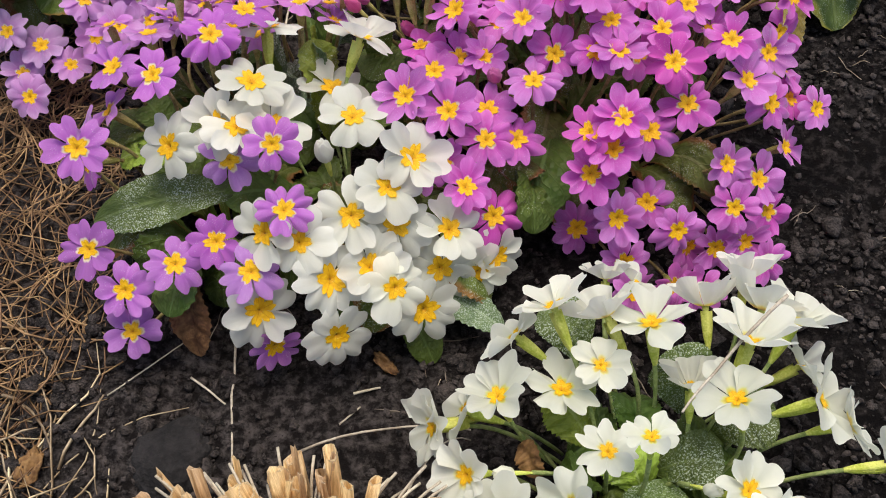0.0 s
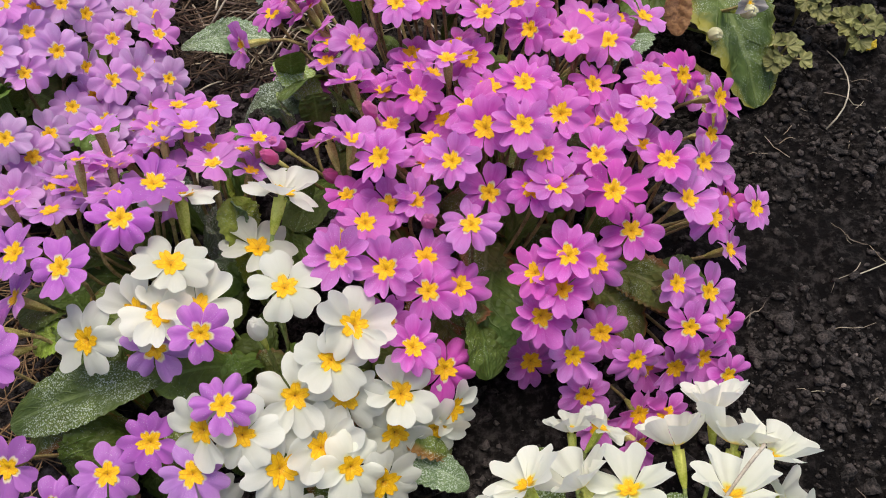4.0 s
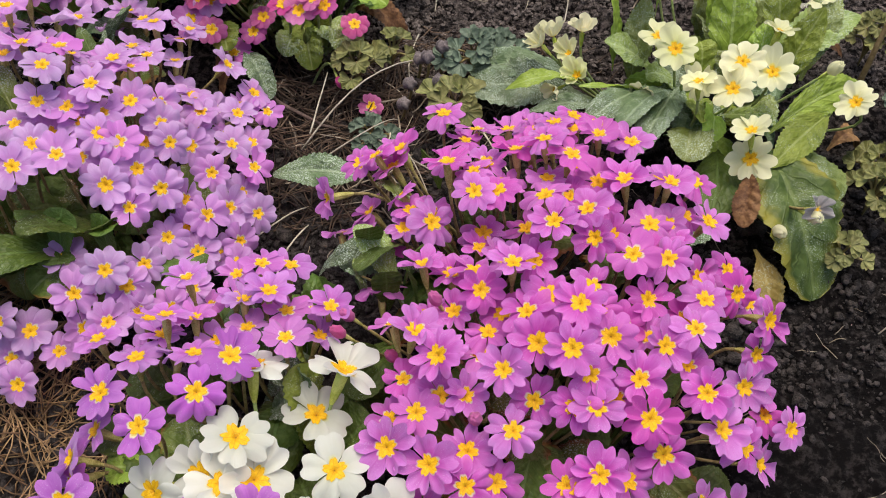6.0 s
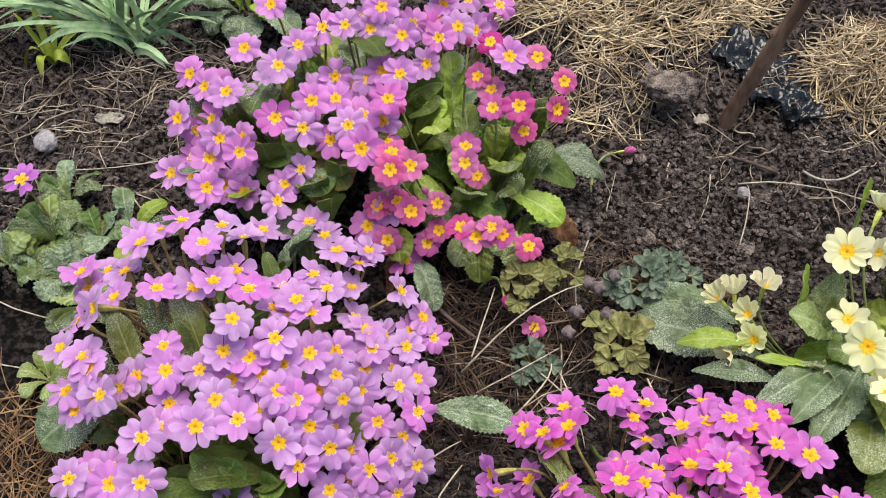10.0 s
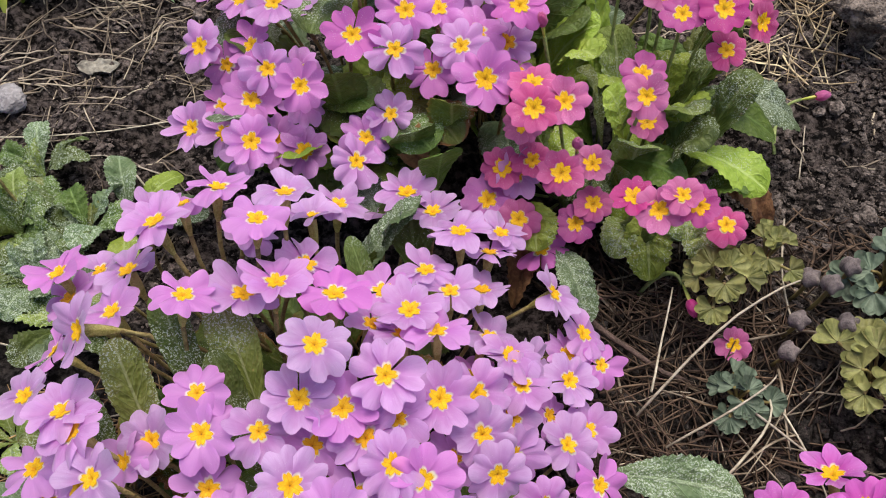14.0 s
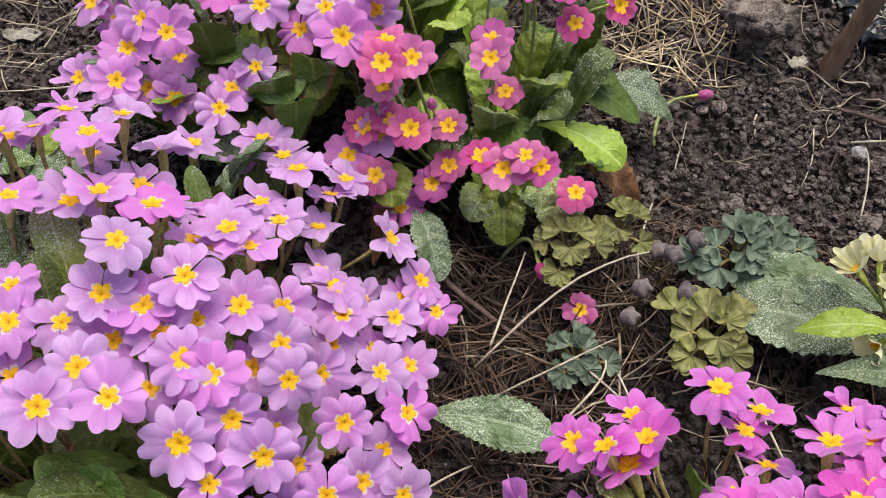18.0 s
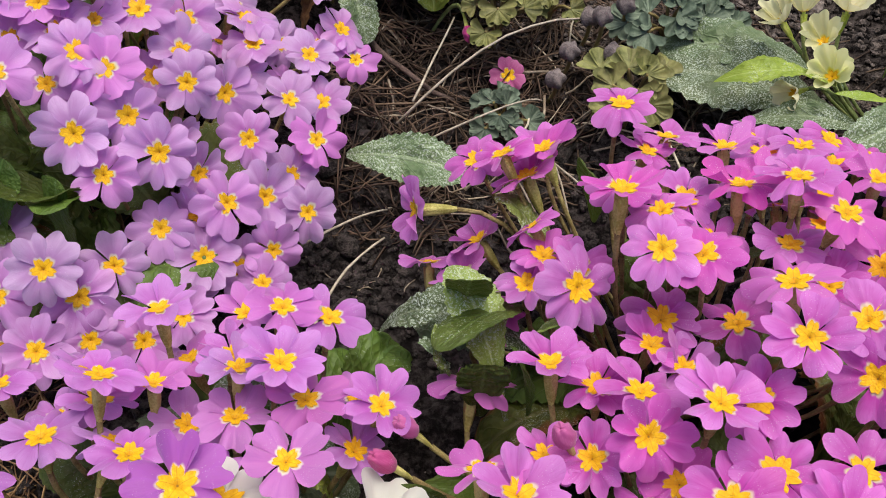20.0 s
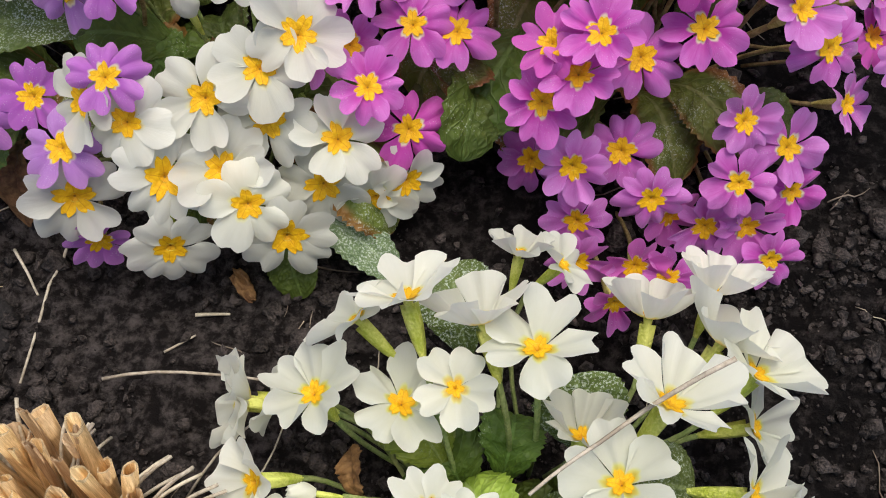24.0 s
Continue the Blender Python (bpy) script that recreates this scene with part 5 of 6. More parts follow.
lone_leaf(magenta, (-0.012, 0.385, 0.05), (-0.038, 0.420, 0.082), 0.010, 0.018, LEAF_DUSTY, 20)
lone_leaf(magenta, (0.0, 0.41, 0.05), (-0.05, 0.412, 0.060), 0.010, 0.024, LEAF_GRAINY)
lone_leaf(magenta, (0.0, 0.44, 0.04), (-0.03, 0.468, 0.062), 0.010, 0.018, LEAF_DUSTY, 20)
lone_leaf(magenta, (0.14, 0.43, 0.04), (0.165, 0.47, 0.03), 0.010, 0.032, LEAF_GRAINY)
lone_leaf(magenta, (0.12, 0.30, 0.03), (0.155, 0.285, 0.03), 0.008, 0.028, LEAF)
lone_leaf(magenta, (-0.021, 0.380, 0.060), (-0.021, 0.380, 0.095), 0.006, 0.016, LEAF)
lone_leaf(magenta, (-0.035, 0.392, 0.050), (-0.039, 0.390, 0.085), 0.006, 0.015, LEAF_DUSTY)
lone_leaf(magenta, (-0.032, 0.342, 0.050), (-0.032, 0.345, 0.085), 0.006, 0.016, LEAF)
lone_leaf(mauve, (-0.059, 0.332, 0.050), (-0.061, 0.331, 0.080), 0.006, 0.014, LEAF_GRAINY)
lone_leaf(magenta, (-0.012, 0.406, 0.050), (-0.002, 0.401, 0.090), 0.006, 0.012, LEAF_DUSTY)
lone_leaf(magenta, (-0.033, 0.413, 0.060), (-0.030, 0.404, 0.100), 0.006, 0.015, LEAF)
lone_leaf(magenta, (-0.061, 0.408, 0.050), (-0.040, 0.406, 0.075), 0.006, 0.012, LEAF_GRAINY)
lone_leaf(magenta, (-0.006, 0.389, 0.050), (-0.012, 0.386, 0.090), 0.006, 0.017, LEAF)
lone_leaf(magenta, (0.005, 0.465, 0.060), (-0.003, 0.456, 0.100), 0.006, 0.014, LEAF)
lone_leaf(white, (-0.061, 0.349, 0.040), (-0.065, 0.348, 0.075), 0.006, 0.012, LEAF_FRESH)
lone_leaf(lilac, (-0.202, 0.445, 0.050), (-0.215, 0.413, 0.085), 0.006, 0.026, LEAF)
lone_leaf(lilac, (-0.185, 0.423, 0.050), (-0.169, 0.411, 0.090), 0.006, 0.018, LEAF)
lone_leaf(white, (-0.074, 0.345, 0.030), (-0.079, 0.344, 0.050), 0.006, 0.018, LEAF_GRAINY)
lone_leaf(white, (-0.027, 0.334, 0.030), (-0.042, 0.330, 0.050), 0.006, 0.030, LEAF)
lone_leaf(magenta, (-0.015, 0.342, 0.040), (-0.018, 0.347, 0.060), 0.006, 0.016, LEAF_GRAINY)
lone_leaf(magenta, (0.051, 0.458, 0.050), (0.057, 0.447, 0.080), 0.006, 0.014, LEAF)
lone_leaf(magenta, (-0.035, 0.394, 0.050), (-0.039, 0.388, 0.080), 0.006, 0.014, LEAF_GRAINY)
lone_leaf(pale, (0.090, 0.138, 0.03), (0.072, 0.106, 0.048), 0.008, 0.026, LEAF_DOTTED)
lone_leaf(pale, (0.084, 0.140, 0.03), (0.106, 0.135, 0.050), 0.006, 0.024, LEAF_DOTTED)
lone_leaf(pale, (0.061, 0.180, 0.03), (0.046, 0.210, 0.045), 0.008, 0.026, LEAF_DOTTED)
lone_leaf(pale, (0.099, 0.165, 0.03), (0.091, 0.180, 0.058), 0.006, 0.028, LEAF_DOTTED)
lone_leaf(pale, (0.108, 0.155, 0.03), (0.132, 0.158, 0.045), 0.006, 0.026, LEAF_DOTTED)
lone_leaf(pale, (0.060, 0.150, 0.03), (0.040, 0.164, 0.055), 0.006, 0.024, LEAF_FRESH)
lone_leaf(pale, (0.098, 0.128, 0.03), (0.090, 0.107, 0.040), 0.006, 0.024, LEAF_DOTTED)
lone_leaf(lilac, (-0.222, 0.423, 0.050), (-0.250, 0.381, 0.078), 0.006, 0.026, LEAF)
lone_leaf(lilac, (-0.203, 0.410, 0.050), (-0.197, 0.425, 0.085), 0.006, 0.020, LEAF)
lone_leaf(lilac, (-0.176, 0.412, 0.050), (-0.174, 0.419, 0.088), 0.006, 0.018, LEAF)
lone_leaf(pink, (-0.235, 0.633, 0.070), (-0.235, 0.622, 0.118), 0.006, 0.026, LEAF)
lone_leaf(pink, (-0.201, 0.617, 0.070), (-0.198, 0.606, 0.105), 0.006, 0.022, LEAF_DOTTED)
lone_leaf(pink, (-0.185, 0.631, 0.070), (-0.184, 0.622, 0.108), 0.006, 0.022, LEAF_OLD)
lone_leaf(pink, (-0.188, 0.605, 0.070), (-0.184, 0.601, 0.100), 0.006, 0.020, LEAF)
lone_leaf(pink, (-0.210, 0.573, 0.060), (-0.190, 0.571, 0.100), 0.006, 0.024, LEAF_GRAINY)
lone_leaf(pink, (-0.216, 0.550, 0.060), (-0.209, 0.546, 0.090), 0.006, 0.022, LEAF)
lone_leaf(violet, (-0.125, 0.321, 0.030), (-0.165, 0.310, 0.040), 0.008, 0.022, LEAF)
lone_leaf(violet, (-0.119, 0.340, 0.030), (-0.155, 0.342, 0.045), 0.008, 0.022, LEAF)
lone_leaf(violet, (-0.128, 0.295, 0.030), (-0.159, 0.299, 0.035), 0.008, 0.018, LEAF_FRESH)
lone_leaf(violet, (-0.132, 0.307, 0.030), (-0.147, 0.323, 0.050), 0.008, 0.020, LEAF)
lone_leaf(violet, (-0.100, 0.346, 0.030), (-0.118, 0.337, 0.060), 0.008, 0.020, LEAF)

lone_leaf(lilac, (-0.200, 0.414, 0.060), (-0.254, 0.381, 0.085), 0.006, 0.027, LEAF)
lone_leaf(lilac, (-0.179, 0.427, 0.062), (-0.217, 0.408, 0.087), 0.006, 0.021, LEAF)
lone_leaf(lilac, (-0.173, 0.432, 0.055), (-0.172, 0.404, 0.088), 0.006, 0.016, LEAF)


def spoon_leaf(x, y, z, width, mat=LEAF_DOTTED):
    """An upright rounded leaf at the rim of the lilac cushion, its face to the south-east."""
    leaf(lilac, (x + 0.012, y - 0.018, z - 0.028), (x - 0.006, y + 0.009, z + 0.010), 0.004, width * 0.8, mat, 0, stalk=0.03, crinkle=0.5, fold=-0.25)


spoon_leaf(-0.246, 0.500, 0.108, 0.022, LEAF_DUSTY)
spoon_leaf(-0.267, 0.498, 0.107, 0.018)
spoon_leaf(-0.281, 0.482, 0.096, 0.021, LEAF_DUSTY)
spoon_leaf(-0.294, 0.468, 0.086, 0.020)
spoon_leaf(-0.244, 0.482, 0.098, 0.017)
spoon_leaf(-0.208, 0.542, 0.092, 0.014)

lone_leaf(lilac, (-0.217, 0.556, 0.060), (-0.192, 0.578, 0.095), 0.004, 0.016, LEAF_GRAINY)
lone_leaf(pink, (-0.253, 0.650, 0.070), (-0.220, 0.625, 0.098), 0.006, 0.020, LEAF)
lone_leaf(pink, (-0.212, 0.630, 0.055), (-0.200, 0.621, 0.086), 0.004, 0.016, LEAF)

def blade_leaf(a, tip, width, mat, roll=0, arch=0.004):
    """A long pointed leaf of the pale yellow primrose, standing up from its crown."""
    low = Vector(a) + (Vector(a) - Vector(tip)) * 0.45
    low.z = max(0.008, low.z)
    leaf(cream, low, tip, arch, width * 1.05, mat, roll, stalk=0.12, crinkle=0.9, cells=(40, 12), fold=0.34, acute=True)


blade_leaf((0.163, 0.670, 0.050), (0.159, 0.678, 0.102), 0.018, LEAF_FRESH, 25)
blade_leaf((0.192, 0.632, 0.045), (0.188, 0.660, 0.100), 0.028, LEAF_DUSTY)
blade_leaf((0.203, 0.600, 0.045), (0.199, 0.627, 0.100), 0.029, LEAF_FRESH, -8)
blade_leaf((0.190, 0.621, 0.045), (0.193, 0.640, 0.096), 0.018, LEAF_FRESH, 58)
blade_leaf((0.242, 0.624, 0.045), (0.233, 0.654, 0.098), 0.027, LEAF_FRESH, 10)
blade_leaf((0.229, 0.623, 0.040), (0.217, 0.637, 0.087), 0.022, LEAF_DUSTY, -20)
blade_leaf((0.248, 0.605, 0.045), (0.297, 0.632, 0.060), 0.030, LEAF_DUSTY, 0, 0.012)
blade_leaf((0.238, 0.583, 0.050), (0.255, 0.601, 0.090), 0.022, LEAF_FRESH, 12)
blade_leaf((0.219, 0.588, 0.050), (0.221, 0.602, 0.077), 0.018, LEAF_FRESH, -25)
blade_leaf((0.237, 0.540, 0.050), (0.287, 0.572, 0.050), 0.023, LEAF_FRESH, 30, 0.010)
blade_leaf((0.120, 0.593, 0.060), (0.115, 0.602, 0.100), 0.018, LEAF_FRESH, 20)
blade_leaf((0.136, 0.590, 0.050), (0.139, 0.606, 0.092), 0.022, LEAF_DUSTY, -12)
blade_leaf((0.140, 0.588, 0.050), (0.111, 0.580, 0.075), 0.023, LEAF_DUSTY)
blade_leaf((0.082, 0.566, 0.050), (0.048, 0.565, 0.045), 0.017, LEAF_FRESH, 25, 0.008)
blade_leaf((0.136, 0.556, 0.050), (0.094, 0.554, 0.060), 0.017, LEAF_FRESH, 30)
blade_leaf((0.130, 0.551, 0.050), (0.091, 0.518, 0.055), 0.019, LEAF_GRAINY, 0, 0.010)
blade_leaf((0.144, 0.551, 0.050), (0.113, 0.512, 0.060), 0.020, LEAF_GRAINY, 0, 0.010)
blade_leaf((0.155, 0.552, 0.045), (0.127, 0.502, 0.052), 0.025, LEAF_GRAINY, 0, 0.012)
blade_leaf((0.170, 0.550, 0.050), (0.165, 0.513, 0.070), 0.018, LEAF_FRESH)
blade_leaf((0.196, 0.538, 0.050), (0.210, 0.513, 0.070), 0.018, LEAF_DUSTY, 10)
blade_leaf((0.244, 0.530, 0.050), (0.210, 0.496, 0.050), 0.022, LEAF_FRESH, -30)
blade_leaf((0.260, 0.605, 0.050), (0.275, 0.640, 0.080), 0.024, LEAF_DUSTY, 14)
blade_leaf((0.212, 0.610, 0.050), (0.214, 0.650, 0.088), 0.024, LEAF_DUSTY, -6)
blade_leaf((0.248, 0.557, 0.040), (0.278, 0.560, 0.050), 0.022, LEAF_FRESH, 10, 0.008)
blade_leaf((0.096, 0.547, 0.045), (0.060, 0.552, 0.035), 0.014, LEAF_GRAINY, 0, 0.008)
lone_leaf(cream, (0.112, 0.570, 0.030), (0.021, 0.593, 0.018), 0.010, 0.040, LEAF_GRAINY)
lone_leaf(cream, (0.110, 0.592, 0.030), (0.026, 0.611, 0.020), 0.010, 0.028, LEAF_GRAINY)
lone_leaf(cream, (0.172, 0.550, 0.030), (0.152, 0.487, 0.064), 0.010, 0.028, LEAF_DUSTY)
lone_leaf(cream, (0.205, 0.530, 0.040), (0.238, 0.430, 0.003), 0.022, 0.060, LEAF_YELLOWING)
lone_leaf(cream, (0.186, 0.530, 0.030), (0.170, 0.462, 0.040), 0.010, 0.030, LEAF)
lone_leaf(cream, (0.228, 0.530, 0.030), (0.256, 0.486, 0.030), 0.012, 0.026, LEAF_DUSTY)
lone_leaf(cream, (0.199, 0.452, 0.024), (0.207, 0.411, 0.004), 0.007, 0.021, LEAF_DEAD)
flower(cream, WITHERED_KIND, (0.223, 0.450, 0.066), (0.21, 0.56, 0.0), (0.3, -0.6, 0.7), 0.75)

# withered leaves at the foot of the cushions
for plant, a, tip, arch, width in (
        (violet, (-0.115, 0.235, 0.02), (-0.112, 0.205, 0.006), 0.010, 0.020), (violet, (-0.12, 0.225, 0.02), (-0.145, 0.21, 0.012), 0.008, 0.016),
        (rose, (-0.06, 0.66, 0.03), (-0.022, 0.655, 0.008), 0.012, 0.022), (rose, (-0.14, 0.62, 0.03), (-0.148, 0.585, 0.012), 0.008, 0.018),
        (cream, (0.193, 0.487, 0.056), (0.186, 0.453, 0.044), 0.004, 0.017),
        (cream, (0.26, 0.53, 0.03), (0.285, 0.545, 0.02), 0.01, 0.016), (cream, (0.24, 0.615, 0.03), (0.300, 0.635, 0.02), 0.012, 0.016),
        (pale, (0.03, 0.15, 0.03), (0.036, 0.135, 0.035), 0.006, 0.014), (pink, (-0.205, 0.63, 0.08), (-0.198, 0.612, 0.075), 0.006, 0.016)):
    leaf(plant, a, tip, arch * 1.4, width * 0.95, DRY_LEAF, 35, "withered_leaf", "brown shrivelled leaf", 0.1, 1.1, fold=0.5)

# ---- cut reed stump ----
reed = thing("reed_stump", -0.052, 0.086, 0.0, "stump of cut tan reed stalks standing in the soil", "reed stump")
reed_rng = random.Random(5)


def reed_meshes():
    """Hollow stalks with a ragged cut end, of length one and thickness by the call."""
    made = []
    for i in range(9):
        r = random.Random(40 + i)
        rad = 0.0023 + 0.0011 * r.random() if i < 6 else 0.0012
        sides, rows = 10, 5
        verts, faces = [], []
        for wall in (1.0, 0.80):
            for j in range(rows + 1):
                s = j / rows
                for k in range(sides):
                    a = 2 * math.pi * k / sides
                    squash = 1 + 0.12 * math.cos(2 * a + i) + 0.05 * math.cos(5 * a)
                    bulge = 1 + 0.07 * math.exp(-((s - 0.55 - 0.04 * i) / 0.05) ** 2)
                    rag = (r.gauss(0, 0.012) + 0.035 * math.cos(a + i)) if j == rows else 0.0
                    verts.append((rad * wall * squash * bulge * math.cos(a) + 0.004 * s * s * math.sin(i), rad * wall * squash * bulge * math.sin(a), s + rag))
        n = (rows + 1) * sides
        for j in range(rows):
            for k in range(sides):
                m = (k + 1) % sides
                faces.append((j * sides + k, j * sides + m, (j + 1) * sides + m, (j + 1) * sides + k))
                faces.append((n + j * sides + k, n + (j + 1) * sides + k, n + (j + 1) * sides + m, n + j * sides + m))
        cut = len(faces)
        for k in range(sides):
            m = (k + 1) % sides
            faces.append((rows * sides + k, rows * sides + m, n + rows * sides + m, n + rows * sides + k))
        me = mesh_of("stalk", verts, faces, REED)
        me.materials.append(REED_CUT)
        for p in me.polygons[cut:]:
            p.material_index = 1
        made.append(me)
    return made


REEDS = reed_meshes()
for i in range(250):
    r = reed_rng
    d, a = math.sqrt(r.random()), r.random() * 6.283
    bx, by = 0.044 * d * math.cos(a) - 0.002, 0.033 * d * math.sin(a)
    lean = Vector((bx * 7 + r.gauss(0, 0.09), by * 7 + r.gauss(0, 0.09) + 0.04, 1.0)).normalized()
    ln = r.uniform(0.040, 0.070) * (1.10 - 0.16 * d)
    m = Matrix.Translation((bx, by, ground_height(-0.052 + bx, 0.086 + by) - 0.004)) @ lean.to_track_quat("Z", "Y").to_matrix().to_4x4() @ Matrix.Rotation(r.random() * 6.28, 4, "Z") @ Matrix.Diagonal((1, 1, ln, 1))
    link("stalk", REEDS[r.randrange(9)], reed, m)
for i in range(40):
    r = reed_rng
    a = r.uniform(0.3, 3.6)
    p = Vector((0.05 * math.cos(a), 0.03 * math.sin(a), 0.03))
    q = p + Vector((math.cos(a) * 0.04, math.sin(a) * 0.02, r.uniform(-0.01, 0.035)))
    v, f = tube(bezier(p, (p + q) * 0.5 + Vector((0, 0, 0.012)), q, 5), [0.0006] * 6, 5)
    link("fibre", mesh_of("fibre", v, f, STRAW), reed, None, "thin pale fibre")


# ---- stones, clods and scraps ----
def boulder(name, x, y, size, mat, label, category, seed, sink=0.3, subs=3, group=""):
    bm = bmesh.new()
    bmesh.ops.create_icosphere(bm, subdivisions=subs, radius=1.0)
    for v in bm.verts:
        p = v.co.copy()
        rough = 2.0 if mat in (CLOD, STONE) else 1.0
        k = 1 + 0.22 * noise.noise(p * 1.3 + Vector((seed, 0, 0))) + 0.10 * rough * noise.noise(p * 3.7 + Vector((0, seed, 0))) + 0.05 * rough * noise.noise(p * 9)
        v.co = Vector((p.x * size[0], p.y * size[1], p.z * size[2])) * k
    me = bpy.data.meshes.new(name)
    bm.to_mesh(me)
    bm.free()
    me.materials.append(mat)
    me.polygons.foreach_set("use_smooth", [subs > 2] * len(me.polygons))
    z = ground_height(x, y) + size[2] * (1 - 2 * sink)
    return tagged(link(name, me, None, Matrix.Translation((x, y, z)) @ Matrix.Rotation(seed * 0.7, 4, "Z")), label, category, group)


boulder("dark_rock", -0.116, 0.155, (0.020, 0.017, 0.010), ROCK, "smooth dark stone half sunk in the soil beside the reeds", "stone", 2, 0.4, 4)
boulder("grey_stone", -0.452, 0.686, (0.0115, 0.009, 0.0062), STONE, "small pale grey stone lying on the soil", "stone", 3, 0.25, 3, "small stones")
boulder("grey_stone", 0.105, 0.735, (0.005, 0.006, 0.004), STONE, "small pale grey stone among the clods", "stone", 5, 0.25, 3, "small stones")


def earth_pedestal(x, y, top, seed):
    """A crumbling block of earth, wide above and washed out below."""
    bm = bmesh.new()
    bmesh.ops.create_icosphere(bm, subdivisions=5, radius=1.0)
    for v in bm.verts:
        p = v.co.copy()
        waist = 0.34 + 0.66 * min(1.0, max(0.0, (p.z + 0.05) / 0.35))
        k = 1 + 0.26 * noise.noise(p * 1.4 + Vector((seed, 0, 0))) + 0.20 * noise.noise(p * 3.3) + 0.11 * noise.noise(p * 8) + 0.07 * noise.noise(p * 17)
        flat = p.z if p.z < 0.55 else 0.55 + (p.z - 0.55) * 0.35
        v.co = Vector((p.x * 0.024 * waist * k, p.y * 0.017 * waist * k, top * (0.5 + 0.72 * flat) * (1 + 0.12 * (k - 1)) + 0.0022 * noise.noise(p * 9)))
    me = bpy.data.meshes.new("earth_clod")
    bm.to_mesh(me)
    bm.free()
    me.materials.append(EARTH)
    me.polygons.foreach_set("use_smooth", [True] * len(me.polygons))
    tagged(link("earth_clod", me, None, Matrix.Translation((x, y, ground_height(x, y) - 0.004))), "crumbling grey block of dry earth, undercut at its foot", "clod", "large clods")


earth_pedestal(0.040, 0.806, 0.040, 7)
clod_rng = random.Random(77)
for i in range(40):
    cx, cy = clod_rng.uniform(-0.03, 0.42), clod_rng.uniform(0.66, 0.85)
    if i > 30:
        cx, cy = clod_rng.uniform(-0.6, -0.3), clod_rng.uniform(0.64, 0.9)
    s = clod_rng.uniform(0.003, 0.006)
    boulder("earth_clod", cx, cy, (s * clod_rng.uniform(0.9, 1.5), s, s * 0.7), CLOD, "rough dry clod of earth on the bed", "clod", 10 + i, 0.3, 2, "large clods")


def scrap(x, y, w, h, turn, seed, mat=SCRAP, name="plastic_scrap", label="crumpled piece of shiny black plastic film", category="plastic scrap"):
    r = random.Random(seed)
    n = 17
    verts = []
    for j in range(n):
        for i in range(n):
            u, v = i / (n - 1) - 0.5, j / (n - 1) - 0.5
            p = Vector((u * 5 + seed, v * 5, seed * 0.3))
            v *= 1.0 if mat is SCRAP else 0.12 + 0.88 * math.sqrt(1.0 - 4 * u * u)
            verts.append((u * w * (1 + 0.14 * noise.noise(p)), v * h * (1 + 0.14 * noise.noise(p * 1.3)), (0.010 + 0.009 * noise.noise(p) if mat is SCRAP else 0.007 + 0.003 * noise.noise(p)) + (0.006 if mat is SCRAP else 0.0015) * noise.noise(p * 2.7)))
    faces = [(j * n + i, j * n + i + 1, (j + 1) * n + i + 1, (j + 1) * n + i) for j in range(n - 1) for i in range(n - 1)]
    ob = link(name, mesh_of(name, verts, faces, mat), None, Matrix.Translation((x, y, ground_height(x, y) - 0.003)) @ Matrix.Rotation(turn, 4, "Z"))
    s = ob.modifiers.new("thickness", "SOLIDIFY")
    s.thickness = 0.0006
    return tagged(ob, label, category, "scraps of plastic" if mat is SCRAP else "")


scrap(0.125, 0.850, 0.050, 0.045, 0.3, 1)
scrap(0.100, 0.880, 0.045, 0.040, 1.1, 2)
scrap(0.145, 0.822, 0.035, 0.030, 2.0, 3)
scrap(0.030, 0.935, 0.035, 0.030, 0.7, 4)
scrap(0.068, 0.797, 0.014, 0.010, 0.7, 5, DRY_GREY, "dead_leaf", "small curled bleached dead leaf", "dead leaf")
scrap(-0.408, 0.716, 0.024, 0.013, 0.2, 6, DRY_GREY, "dead_leaf", "bleached dead leaf lying on the soil", "dead leaf")
scrap(0.300, 0.712, 0.035, 0.018, 0.4, 7, DRY_GREY, "dead_leaf", "bleached dead leaf lying on the soil", "dead leaf")
scrap(0.325, 0.470, 0.010, 0.006, 0.4, 8, PETAL_PALE, "fallen_petal", "white fallen petal on black soil", "petal")
scrap(0.345, 0.440, 0.018, 0.012, 1.4, 9, DRY_GREY, "dead_leaf", "small grey dead leaf on black soil", "dead leaf")
scrap(-0.026, 0.200, 0.014, 0.006, 2.4, 10, DRY_LEAF, "dead_leaf", "brown dead leaf scrap on black soil", "dead leaf")
scrap(-0.175, 0.150, 0.018, 0.010, 1.4, 11, DRY_LEAF, "dead_leaf", "pale curled dead leaf in dry grass", "dead leaf")

# the upright stick
stick = thing("stick", 0.086, 0.806, 0.0, "reddish-brown wooden stick stuck slantwise in the soil", "stick")
v, f = tube(bezier(Vector((0, 0, -0.02)), Vector((0.02, -0.003, 0.12)), Vector((0.065, 0.0, 0.34)), 12), [0.0068 - 0.0002 * i + 0.0007 * math.sin(i * 2.1) for i in range(13)], 10)
link("shaft", mesh_of("shaft", v, f, BARK), stick)
v, f = tube([Vector((0.013, 0, 0.10)), Vector((0.024, 0.004, 0.108)), Vector((0.030, 0.006, 0.110))], [0.004, 0.003, 0.002], 7)
link("knot", mesh_of("knot", v, f, BARK), stick)

